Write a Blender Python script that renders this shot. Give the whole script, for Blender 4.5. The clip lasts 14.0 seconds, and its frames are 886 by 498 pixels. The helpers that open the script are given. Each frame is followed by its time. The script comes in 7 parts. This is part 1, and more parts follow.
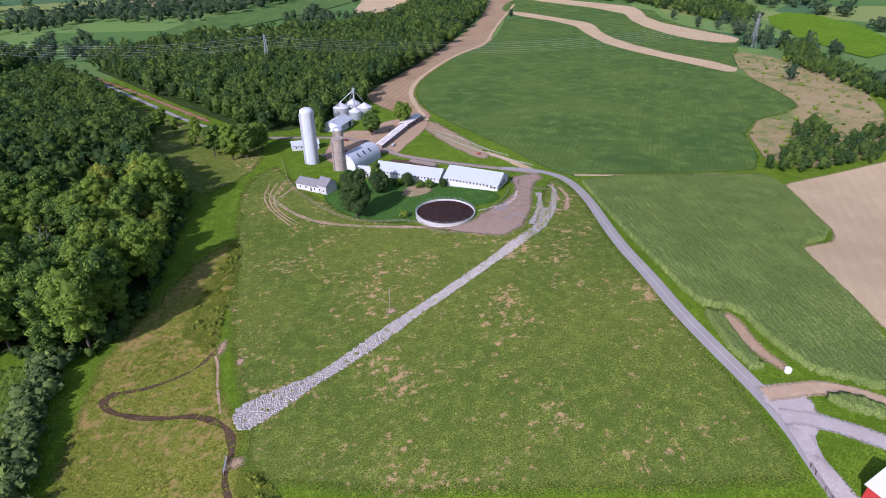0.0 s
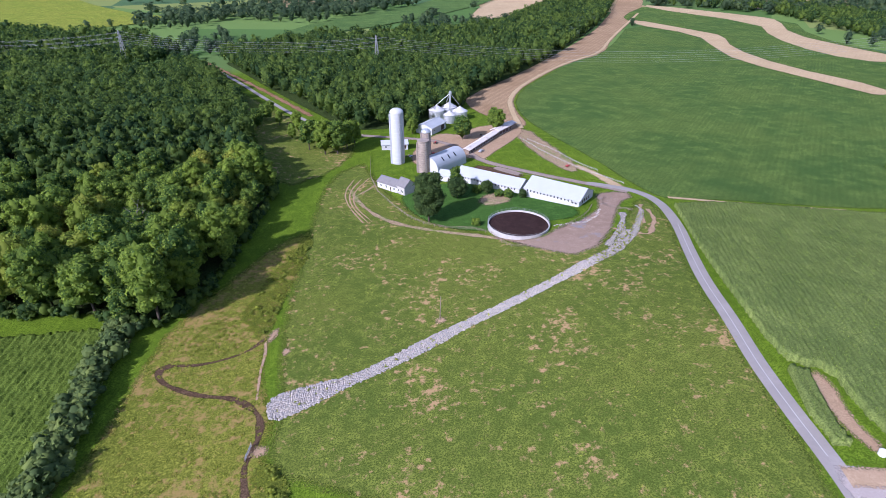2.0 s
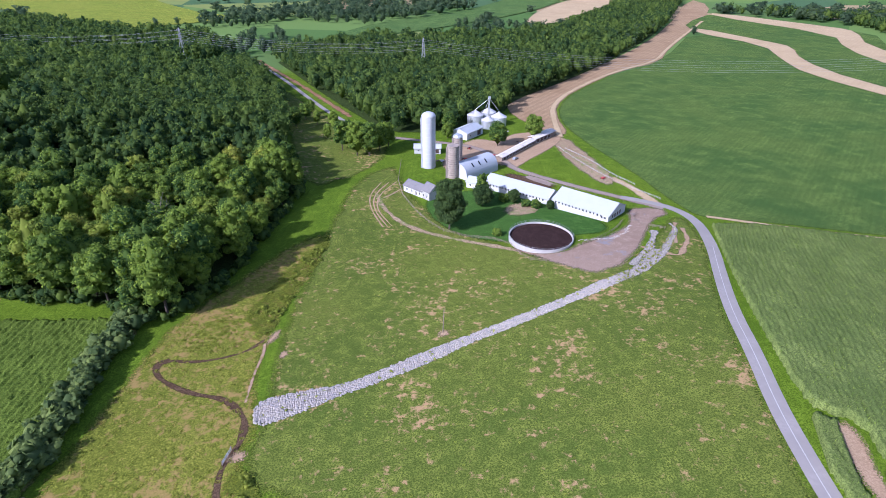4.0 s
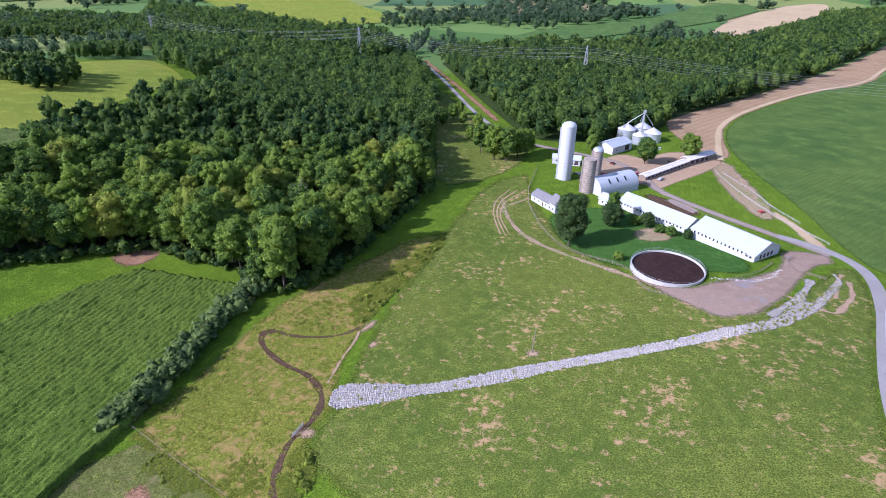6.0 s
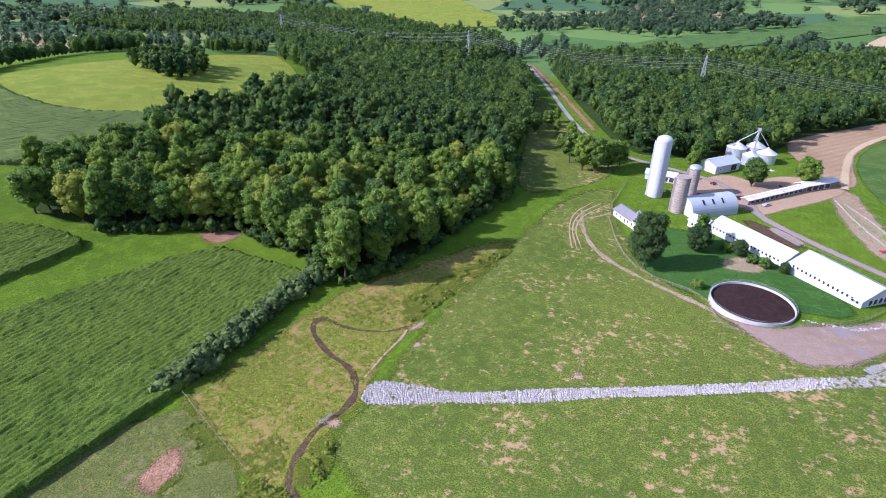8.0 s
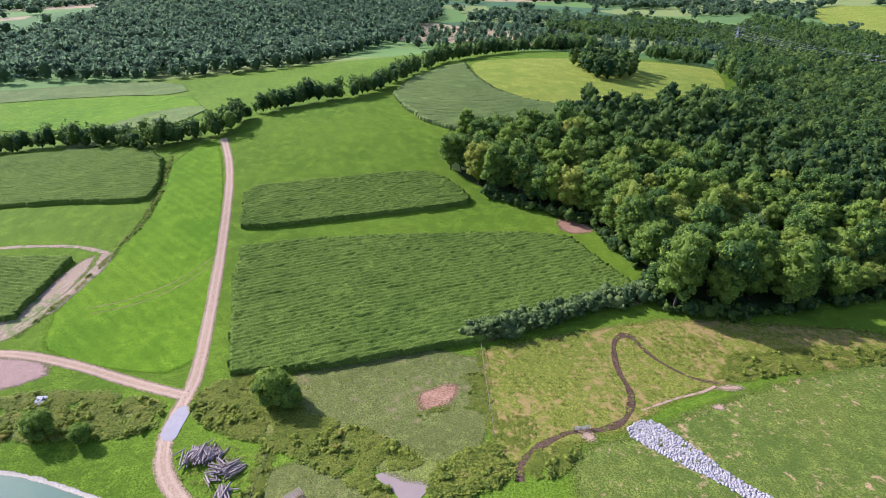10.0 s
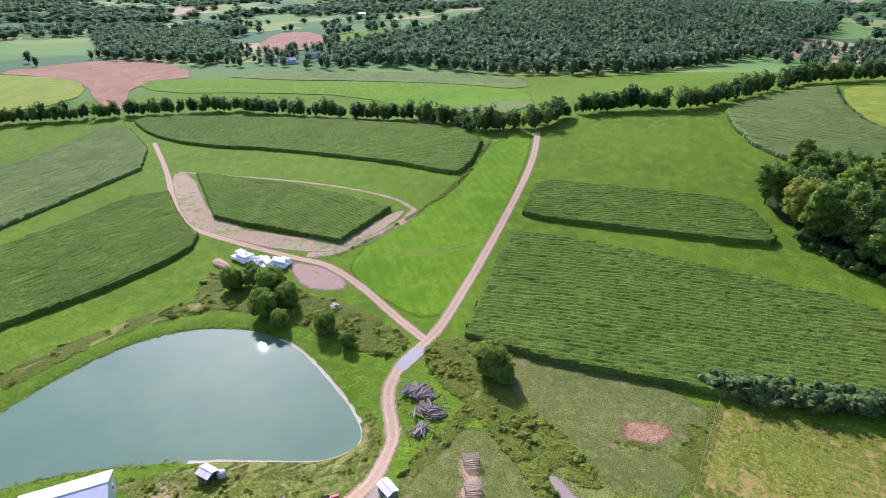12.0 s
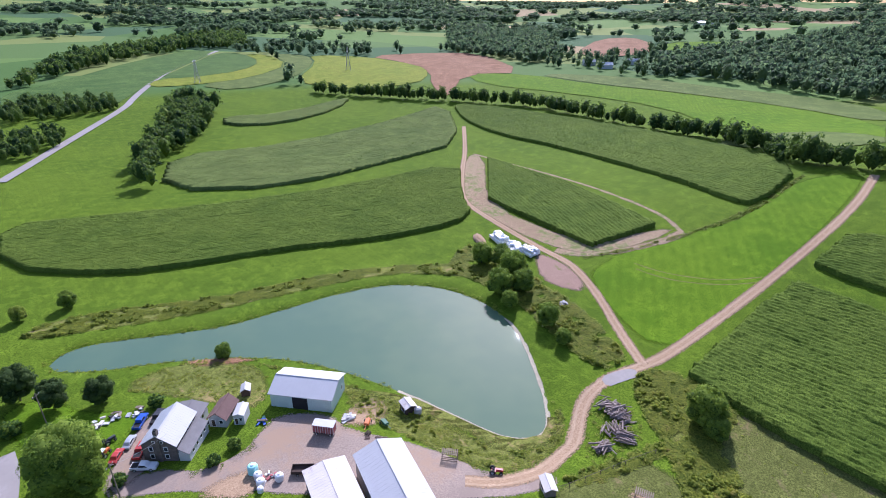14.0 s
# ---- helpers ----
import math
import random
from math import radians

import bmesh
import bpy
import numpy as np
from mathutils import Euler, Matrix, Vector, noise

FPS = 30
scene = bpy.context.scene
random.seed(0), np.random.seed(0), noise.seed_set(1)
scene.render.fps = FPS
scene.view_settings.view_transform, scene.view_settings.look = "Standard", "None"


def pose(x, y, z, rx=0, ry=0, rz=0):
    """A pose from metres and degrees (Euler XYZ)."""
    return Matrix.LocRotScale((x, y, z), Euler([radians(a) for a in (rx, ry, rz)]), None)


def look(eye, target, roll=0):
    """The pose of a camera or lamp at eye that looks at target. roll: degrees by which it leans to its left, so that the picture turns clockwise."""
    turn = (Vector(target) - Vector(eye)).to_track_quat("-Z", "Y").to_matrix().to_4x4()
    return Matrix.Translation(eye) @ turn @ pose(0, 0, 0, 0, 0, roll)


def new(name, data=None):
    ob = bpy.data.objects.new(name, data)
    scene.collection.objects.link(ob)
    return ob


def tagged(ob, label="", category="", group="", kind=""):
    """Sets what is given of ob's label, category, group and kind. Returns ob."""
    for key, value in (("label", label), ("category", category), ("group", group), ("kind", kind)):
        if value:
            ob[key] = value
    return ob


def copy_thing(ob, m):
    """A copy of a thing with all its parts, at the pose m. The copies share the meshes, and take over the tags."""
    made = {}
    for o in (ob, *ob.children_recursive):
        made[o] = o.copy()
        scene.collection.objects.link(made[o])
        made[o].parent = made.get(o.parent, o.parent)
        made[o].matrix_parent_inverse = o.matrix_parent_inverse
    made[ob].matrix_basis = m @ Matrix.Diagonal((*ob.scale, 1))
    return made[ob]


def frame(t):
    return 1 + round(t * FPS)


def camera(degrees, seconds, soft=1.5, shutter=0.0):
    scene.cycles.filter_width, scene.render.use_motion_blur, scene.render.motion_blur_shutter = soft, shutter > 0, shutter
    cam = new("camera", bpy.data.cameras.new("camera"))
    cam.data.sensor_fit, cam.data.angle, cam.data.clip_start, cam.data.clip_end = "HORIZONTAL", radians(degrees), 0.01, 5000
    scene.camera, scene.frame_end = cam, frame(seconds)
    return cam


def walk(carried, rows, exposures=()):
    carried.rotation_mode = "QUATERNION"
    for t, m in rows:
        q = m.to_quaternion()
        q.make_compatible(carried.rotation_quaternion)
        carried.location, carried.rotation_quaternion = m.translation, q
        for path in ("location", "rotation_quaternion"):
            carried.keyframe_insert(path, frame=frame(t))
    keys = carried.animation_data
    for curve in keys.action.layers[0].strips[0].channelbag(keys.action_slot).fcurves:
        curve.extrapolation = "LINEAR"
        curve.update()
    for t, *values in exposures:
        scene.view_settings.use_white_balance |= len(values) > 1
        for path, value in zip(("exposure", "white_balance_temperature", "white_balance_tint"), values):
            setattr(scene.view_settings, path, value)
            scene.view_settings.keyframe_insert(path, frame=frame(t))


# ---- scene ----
cam = camera(78.20, 14.0, soft=0.65)
PATH = [
    (0.0, pose(0.02, -0.03, 108.79, 60.67, 0.22, -30.06)),
    (0.5, pose(3.88, -0.74, 108.35, 60.86, 0.42, -23.54)),
    (1.0, pose(7.58, -0.86, 107.99, 60.99, 0.36, -21.09)),
    (1.5, pose(11.27, -0.58, 107.65, 61.13, 0.23, -19.34)),
    (2.0, pose(14.79, -0.05, 107.37, 61.24, 0.07, -18.02)),
    (2.5, pose(18.37, 0.60, 107.18, 61.31, -0.06, -16.94)),
    (5.0, pose(35.76, 4.17, 106.13, 61.77, -0.41, -6.08)),
    (5.5, pose(39.32, 4.99, 106.17, 61.84, -0.36, -1.36)),
    (6.0, pose(42.90, 5.98, 106.04, 61.93, -0.23, 5.42)),
    (6.5, pose(46.42, 7.22, 105.88, 61.98, -0.29, 7.16)),
    (7.0, pose(49.80, 8.60, 105.71, 62.05, -0.36, 8.52)),
    (7.5, pose(53.12, 9.88, 105.50, 62.14, -0.40, 12.33)),
    (8.0, pose(56.25, 11.38, 105.20, 62.26, -0.35, 17.41)),
    (8.5, pose(59.50, 13.24, 104.84, 62.47, -0.01, 37.02)),
    (8.7, pose(60.79, 14.00, 104.67, 62.52, -0.03, 39.83)),
    (10.8, pose(71.52, 26.47, 102.23, 63.64, 0.51, 73.03)),
    (11.0, pose(72.06, 27.81, 102.12, 63.68, 0.52, 75.97)),
    (11.5, pose(73.36, 31.07, 101.91, 63.93, 0.42, 91.56)),
    (12.0, pose(74.49, 34.23, 101.79, 64.05, 0.24, 95.07)),
    (12.5, pose(75.25, 37.30, 101.57, 64.17, 0.07, 99.05)),
    (13.0, pose(75.50, 40.35, 101.28, 64.32, -0.13, 112.36)),
    (13.5, pose(75.28, 43.48, 101.05, 64.42, -0.39, 123.65)),
    (14.0, pose(74.83, 46.53, 101.01, 64.47, -0.52, 126.96)),
]
walk(cam, PATH, ((0.0, 0.30, 5300, 28), (2.5, 0.52, 5150, 28), (5.0, 0.58, 5050, 28), (8.7, 0.80, 5050, 29), (10.8, 0.87, 5200, 28), (14.0, 0.56, 5200, 27)))

# ---------------------------------------------------------------- light
SUN = Vector((-0.74, -0.378, 0.556)).normalized()      # towards the sun
world = bpy.data.worlds.new("sky")
scene.world = world
world.use_nodes = True
wn = world.node_tree.nodes
wl = world.node_tree.links
sky = wn.new("ShaderNodeTexSky")
sky.sky_type, sky.sun_disc = "NISHITA", False
sky.sun_elevation = math.asin(SUN.z)
sky.sun_rotation = math.atan2(SUN.x, SUN.y)
sky.air_density, sky.dust_density, sky.ozone_density = 1.2, 2.0, 1.0
coord = wn.new("ShaderNodeTexCoord")
puff = wn.new("ShaderNodeTexNoise")
puff.inputs["Scale"].default_value, puff.inputs["Detail"].default_value = 2.6, 8.0
puff.inputs["Roughness"].default_value = 0.6
cloud = wn.new("ShaderNodeValToRGB")
cloud.color_ramp.elements[0].position, cloud.color_ramp.elements[1].position = 0.56, 0.70
cloud.color_ramp.elements[1].color = (0.85, 0.85, 0.85, 1)
veil = wn.new("ShaderNodeMix")
veil.data_type = "RGBA"
veil.inputs["B"].default_value = (8.5, 8.8, 9.4, 1)
wl.new(coord.outputs["Generated"], puff.inputs["Vector"])
wl.new(puff.outputs["Fac"], cloud.inputs["Fac"])
wl.new(cloud.outputs["Color"], veil.inputs["Factor"])
wl.new(sky.outputs["Color"], veil.inputs["A"])
wl.new(veil.outputs["Result"], wn["Background"].inputs["Color"])
wn["Background"].inputs["Strength"].default_value = 0.115
lamp = bpy.data.lights.new("sun", "SUN")
lamp.energy, lamp.angle, lamp.color = 5.0, radians(0.55), (1.0, 0.92, 0.80)
new("sun", lamp).matrix_world = look(tuple(SUN * 500), (0, 0, 0))

# ---------------------------------------------------------------- materials


def shader(name, rough=0.8, metal=0.0, spec=0.3):
    m = bpy.data.materials.new(name)
    m.use_nodes = True
    n = m.node_tree.nodes
    b = n["Principled BSDF"]
    b.inputs["Roughness"].default_value = rough
    b.inputs["Metallic"].default_value = metal
    b.inputs["Specular IOR Level"].default_value = spec
    return m, n, m.node_tree.links, b


def spot(n, l, scale, detail=4.0, rough=0.6, vector=None, local=False):
    """A noise texture at a real-world scale (cycles per metre)."""
    t = n.new("ShaderNodeTexNoise")
    t.inputs["Scale"].default_value, t.inputs["Detail"].default_value = scale, detail
    t.inputs["Roughness"].default_value = rough
    if vector is None:
        g = n.new("ShaderNodeTexCoord" if local else "ShaderNodeNewGeometry")
        vector = g.outputs["Object" if local else "Position"]
    l.new(vector, t.inputs["Vector"])
    return t.outputs["Fac"]


def ramp(n, l, fac, lo, hi):
    r = n.new("ShaderNodeMapRange")
    r.interpolation_type = "SMOOTHSTEP"
    r.inputs["From Min"].default_value, r.inputs["From Max"].default_value = lo, hi
    l.new(fac, r.inputs["Value"])
    return r.outputs["Result"]


def blend(n, l, fac, a, b):
    x = n.new("ShaderNodeMix")
    x.data_type = "RGBA"
    if isinstance(fac, float):
        x.inputs["Factor"].default_value = fac
    else:
        l.new(fac, x.inputs["Factor"])
    for key, v in (("A", a), ("B", b)):
        if isinstance(v, tuple):
            x.inputs[key].default_value = (*v, 1)
        else:
            l.new(v, x.inputs[key])
    return x.outputs["Result"]


def relief(n, l, b, fac, strength, distance):
    k = n.new("ShaderNodeBump")
    k.inputs["Strength"].default_value, k.inputs["Distance"].default_value = strength, distance
    l.new(fac, k.inputs["Height"])
    l.new(k.outputs["Normal"], b.inputs["Normal"])


def rows_of(n, l, angle, pitch, warp=0.0):
    """Stripes that run at the angle, pitch metres apart: 0 to 1."""
    g = n.new("ShaderNodeNewGeometry")
    mp = n.new("ShaderNodeMapping")
    mp.inputs["Rotation"].default_value = (0, 0, radians(-angle))
    l.new(g.outputs["Position"], mp.inputs["Vector"])
    w = n.new("ShaderNodeTexWave")
    w.bands_direction = "Y"
    w.inputs["Scale"].default_value = 0.314 / pitch
    w.inputs["Distortion"].default_value, w.inputs["Detail Scale"].default_value = warp, 0.03
    l.new(mp.outputs["Vector"], w.inputs["Vector"])
    return w.outputs["Fac"]


def turf(name, dark, light, dry=None, dry_at=(0.58, 0.70), dry_scale=0.10, rows=None, clump=0.35, bump=0.42, grain=0.62):
    """Grass or soil: tone varies over tens of metres, over metres and over hand widths."""
    m, n, l, b = shader(name, 0.95, 0.0, 0.04)
    big, mid, fine = spot(n, l, 0.018, 3), spot(n, l, clump, 5, 0.65), spot(n, l, 2.6, 5, 0.7)
    c = blend(n, l, ramp(n, l, big, 0.35, 0.65), dark, light)
    c = blend(n, l, ramp(n, l, mid, 0.40, 0.72), c, tuple(v * (1.35 if grain < 0.8 else 1.10) for v in light))
    c = blend(n, l, ramp(n, l, fine, 0.40, 0.60), tuple(v * grain for v in dark), c)
    if dry:
        add = n.new("ShaderNodeMath")
        add.operation, add.inputs[1].default_value = "MULTIPLY_ADD", 0.45
        l.new(spot(n, l, dry_scale * 0.12, 3), add.inputs[0])
        l.new(spot(n, l, dry_scale, 8, 0.74), add.inputs[2])
        sub = n.new("ShaderNodeMath")
        sub.operation, sub.inputs[1].default_value = "SUBTRACT", 0.225
        l.new(add.outputs[0], sub.inputs[0])
        where = sub.outputs[0]
        c = blend(n, l, ramp(n, l, where, *dry_at), c, dry)
    if rows:
        k = rows_of(n, l, rows[0], rows[1], 1.5)
        mul = n.new("ShaderNodeMath")
        mul.operation, mul.inputs[1].default_value = "MULTIPLY", rows[2]
        l.new(k, mul.inputs[0])
        c = blend(n, l, mul.outputs[0], c, tuple(v * 0.55 for v in dark))
    # cover frays out along its outline
    at = n.new("ShaderNodeAttribute")
    at.attribute_name = "fray"
    fr = n.new("ShaderNodeMath")
    fr.operation = "MULTIPLY"
    l.new(at.outputs["Fac"], fr.inputs[0])
    l.new(ramp(n, l, spot(n, l, 2.2, 6, 0.75), 0.28, 0.70), fr.inputs[1])
    keep = n.new("ShaderNodeMath")
    keep.operation, keep.inputs[0].default_value = "SUBTRACT", 1.0
    l.new(ramp(n, l, fr.outputs[0], 0.06, 0.58), keep.inputs[1])
    l.new(keep.outputs[0], b.inputs["Alpha"])
    l.new(c, b.inputs["Base Color"])
    relief(n, l, b, fine, bump if grain < 0.8 else 0.05, 0.3)
    return m


def plain(name, colour, rough=0.6, metal=0.0, vary=0.25, scale=0.6, dirt=None, spec=0.35, bump=0.0, ribs=None):
    """Paint, metal, wood or plastic with blotches, streaks and wear."""
    m, n, l, b = shader(name, rough, metal, spec)
    big, fine = spot(n, l, scale, 5, 0.6), spot(n, l, scale * 9, 4, 0.7)
    c = blend(n, l, ramp(n, l, big, 0.3, 0.7), tuple(v * (1 - vary) for v in colour), colour)
    c = blend(n, l, ramp(n, l, fine, 0.35, 0.6), tuple(v * (1 - vary * 0.7) for v in colour), c)
    if dirt:
        c = blend(n, l, ramp(n, l, spot(n, l, scale * 0.8, 6, 0.7), *dirt[1]), c, dirt[0])
    l.new(c, b.inputs["Base Color"])
    if bump:
        relief(n, l, b, fine, bump, 0.05)
    return m


def leafage(name, dark, light, warm, single=True, thin=0.46):
    m, n, l, b = shader(name, 0.7, 0.0, 0.10)
    at = n.new("ShaderNodeAttribute")
    at.attribute_name = "tint"
    ob = n.new("ShaderNodeObjectInfo")
    mix = n.new("ShaderNodeMath")
    mix.operation = "ADD"
    l.new(at.outputs["Fac"], mix.inputs[0])
    mix.inputs[1].default_value = 0.3
    if single:
        l.new(ob.outputs["Random"], mix.inputs[1])
    isl = n.new("ShaderNodeNewGeometry").outputs["Random Per Island"]
    c = blend(n, l, ramp(n, l, mix.outputs[0], 0.3, 1.5), dark, light)
    c = blend(n, l, ramp(n, l, mix.outputs[0], 1.45, 1.95), c, warm)
    c = blend(n, l, ramp(n, l, isl, 0.35, 1.2), c, (light[0] * 1.5, light[1] * 1.4, light[2] * 1.2))
    c = blend(n, l, ramp(n, l, isl, -0.1, 0.3), tuple(v * 0.75 for v in dark), c)
    l.new(c, b.inputs["Base Color"])
    t = n.new("ShaderNodeBsdfTranslucent")
    l.new(c, t.inputs["Color"])
    mx = n.new("ShaderNodeMixShader")
    mx.inputs[0].default_value = thin
    l.new(b.outputs[0], mx.inputs[1])
    l.new(t.outputs[0], mx.inputs[2])
    l.new(mx.outputs[0], n["Material Output"].inputs["Surface"])
    return m


M = {}
M["meadow"] = turf("meadow_grass", (0.088, 0.150, 0.010), (0.134, 0.200, 0.013), rows=(76, 2.4, 0.16), clump=0.2)
# far off the valley floor is a patchwork of crops
n, l = M["meadow"].node_tree.nodes, M["meadow"].node_tree.links
b = n["Principled BSDF"]
near_colour = b.inputs["Base Color"].links[0].from_socket
cells = n.new("ShaderNodeTexVoronoi")
cells.inputs["Scale"].default_value = 0.0042
geo = n.new("ShaderNodeNewGeometry")
l.new(geo.outputs["Position"], cells.inputs["Vector"])
crops = n.new("ShaderNodeValToRGB")
crops.color_ramp.interpolation = "CONSTANT"
for i, (at, col) in enumerate(((0.0, (0.076, 0.140, 0.035)), (0.25, (0.120, 0.190, 0.048)), (0.45, (0.065, 0.120, 0.050)), (0.6, (0.174, 0.210, 0.060)), (0.75, (0.30, 0.23, 0.12)), (0.85, (0.098, 0.160, 0.045)))):
    e = crops.color_ramp.elements[i] if i < 2 else crops.color_ramp.elements.new(at)
    e.position, e.color = at, (*col, 1)
tone = n.new("ShaderNodeSeparateColor")
l.new(cells.outputs["Color"], tone.inputs[0])
l.new(tone.outputs[0], crops.inputs["Fac"])
span = n.new("ShaderNodeVectorMath")
span.operation = "LENGTH"
l.new(geo.outputs["Position"], span.inputs[0])
l.new(blend(n, l, ramp(n, l, span.outputs["Value"], 560, 620), near_colour, crops.outputs["Color"]), b.inputs["Base Color"])
M["pasture"] = turf("grazed_pasture", (0.092, 0.130, 0.020), (0.150, 0.174, 0.028), (0.36, 0.238, 0.115), (0.55, 0.675), 0.40, clump=0.28)
M["wet"] = turf("wet_meadow", (0.128, 0.150, 0.018), (0.205, 0.208, 0.030), (0.255, 0.180, 0.060), (0.49, 0.62), 0.35, clump=0.9)
M["paddock"] = turf("short_paddock_grass", (0.108, 0.124, 0.030), (0.144, 0.156, 0.038), (0.20, 0.155, 0.075), (0.56, 0.72), 0.3)
M["lawn"] = turf("mown_lawn", (0.046, 0.108, 0.018), (0.066, 0.135, 0.024))
M["hay"] = turf("hay_field", (0.094, 0.184, 0.006), (0.146, 0.232, 0.010), rows=(20, 4.0, 0.22), clump=0.15)
M["hay_pale"] = turf("ripening_hay", (0.175, 0.225, 0.026), (0.245, 0.258, 0.036), clump=0.1)
# crop colour, its dark to light range widened to paint in cloud shade
M["soy"] = turf("soybean_leaves", (0.062, 0.118, 0.026), (0.122, 0.170, 0.034), rows=(40, 3.0, 0.22), clump=0.08)
M["far_green"] = turf("far_crop", (0.074, 0.135, 0.034), (0.104, 0.165, 0.041), clump=0.05)
M["tan"] = turf("stubble_soil", (0.385, 0.285, 0.160), (0.470, 0.360, 0.212), rows=(35, 5.0, 0.10), clump=0.05, grain=0.92)
M["brown"] = turf("tilled_soil", (0.275, 0.182, 0.100), (0.370, 0.262, 0.152), rows=(45, 5.0, 0.25), clump=0.06, grain=0.9)
M["red_soil"] = turf("red_soil", (0.255, 0.140, 0.078), (0.315, 0.185, 0.110), clump=0.08)
M["brush"] = turf("rough_brush_ground", (0.240, 0.190, 0.085), (0.335, 0.250, 0.130), (0.13, 0.155, 0.042), (0.47, 0.60), 0.05, clump=0.15, grain=0.85)
M["rough"] = turf("rough_weeds", (0.140, 0.162, 0.034), (0.200, 0.212, 0.044), (0.27, 0.205, 0.09), (0.53, 0.68), 0.3, clump=0.9)
M["bale_soil"] = turf("trampled_pinkish_soil", (0.275, 0.180, 0.135), (0.345, 0.240, 0.180), (0.16, 0.17, 0.05), (0.58, 0.70), 0.3, clump=0.5, grain=0.85)
M["junction"] = turf("pale_worn_junction", (0.33, 0.285, 0.262), (0.40, 0.350, 0.322), (0.40, 0.30, 0.21), (0.52, 0.68), 0.08, clump=0.2, grain=0.98)
# the dark green of shade under the trees is put into this floor colour
M["wood_floor"] = turf("shade_dark_forest_floor", (0.034, 0.054, 0.014), (0.054, 0.080, 0.020))
M["dirt"] = turf("bare_dirt", (0.30, 0.205, 0.125), (0.395, 0.280, 0.178), clump=0.5, grain=0.93)
M["gravel"] = turf("packed_gravel", (0.240, 0.190, 0.155), (0.305, 0.245, 0.200), (0.30, 0.215, 0.15), (0.52, 0.70), 0.06, clump=0.12, grain=0.97)
M["headland"] = turf("mown_headland", (0.30, 0.215, 0.13), (0.40, 0.30, 0.19), (0.16, 0.18, 0.06), (0.50, 0.62), 0.3, clump=0.3)
M["lane_track"] = turf("dusty_wheel_track", (0.345, 0.245, 0.155), (0.43, 0.315, 0.208), clump=0.4, grain=0.95)
M["mud"] = turf("creek_mud", (0.085, 0.052, 0.030), (0.120, 0.078, 0.048), clump=0.6)
M["yard_dirt"] = turf("stained_yard_dirt", (0.235, 0.165, 0.120), (0.315, 0.235, 0.180), (0.215, 0.210, 0.225), (0.54, 0.66), 0.05, clump=0.3, grain=0.96)
M["slurry"] = turf("dark_slurry", (0.035, 0.020, 0.018), (0.050, 0.030, 0.026))
M["asphalt"] = plain("grey_asphalt", (0.295, 0.266, 0.246), 0.85, vary=0.2, scale=0.12)
M["trim_line"] = plain("worn_road_paint", (0.46, 0.44, 0.41), 0.8, vary=0.25, scale=0.4)
M["stone"] = plain("pale_limestone", (0.50, 0.445, 0.375), 0.85, vary=0.35, scale=0.5, bump=0.4)
M["stone_bed"] = turf("stone_grit", (0.31, 0.275, 0.235), (0.41, 0.375, 0.325), (0.13, 0.14, 0.05), (0.56, 0.70), 0.4, clump=0.8, grain=0.6)
M["shore"] = turf("dried_pond_mud", (0.37, 0.325, 0.235), (0.46, 0.41, 0.31), clump=0.6, grain=0.9)
M["corn"] = turf("corn_canopy", (0.080, 0.126, 0.017), (0.116, 0.160, 0.023), clump=0.12)
# tone of tasselled strips; beside the road it also carries brighter sunlight
M["corn_far"] = turf("tasselled_and_sunlit_corn", (0.112, 0.155, 0.040), (0.152, 0.188, 0.050), clump=0.08)
M["leaf"] = leafage("tree_leaves", (0.060, 0.122, 0.030), (0.195, 0.278, 0.038), (0.315, 0.322, 0.050), True, 0.5)
M["blade"] = leafage("corn_leaves", (0.125, 0.195, 0.028), (0.180, 0.250, 0.036), (0.250, 0.280, 0.055), False)
M["weed"] = leafage("weed_leaves", (0.165, 0.225, 0.032), (0.285, 0.325, 0.048), (0.410, 0.345, 0.090), False, 0.6)
# kept darker than tree_leaves: cloud shade over the back forest is in this colour
M["leaf_wood"] = leafage("shade_toned_woodland_leaves", (0.034, 0.078, 0.028), (0.115, 0.174, 0.032), (0.205, 0.222, 0.038), False, 0.55)
M["leaf_dark"] = leafage("dark_leaves", (0.026, 0.056, 0.020), (0.064, 0.104, 0.030), (0.085, 0.120, 0.034))
M["leaf_hedge"] = leafage("hedge_leaves", (0.075, 0.125, 0.045), (0.150, 0.205, 0.062), (0.200, 0.235, 0.070), False, 0.5)
# far woods: the haze of distance is put into this paler, bluer leaf colour
M["leaf_haze"] = leafage("hazy_distant_leaves", (0.066, 0.115, 0.062), (0.112, 0.165, 0.080), (0.140, 0.180, 0.080), False, 0.7)
M["bark"] = plain("grey_bark", (0.10, 0.08, 0.06), 0.9, vary=0.4, scale=1.5, bump=0.6)
M["dead"] = plain("bleached_dead_wood", (0.24, 0.21, 0.18), 0.9, vary=0.3, scale=1.5)
n, l = M["stone"].node_tree.nodes, M["stone"].node_tree.links
b = n["Principled BSDF"]
own = n.new("ShaderNodeMath")
own.operation = "ADD"
l.new(n.new("ShaderNodeObjectInfo").outputs["Random"], own.inputs[0])
l.new(n.new("ShaderNodeNewGeometry").outputs["Random Per Island"], own.inputs[1])
frac = n.new("ShaderNodeMath")
frac.operation = "FRACT"
l.new(own.outputs[0], frac.inputs[0])
old = b.inputs["Base Color"].links[0].from_socket
l.new(blend(n, l, ramp(n, l, frac.outputs[0], 0.0, 1.0), (0.27, 0.25, 0.245), old), b.inputs["Base Color"])
m, n, l, b = shader("pond_water", 0.01, 0.0, 0.5)
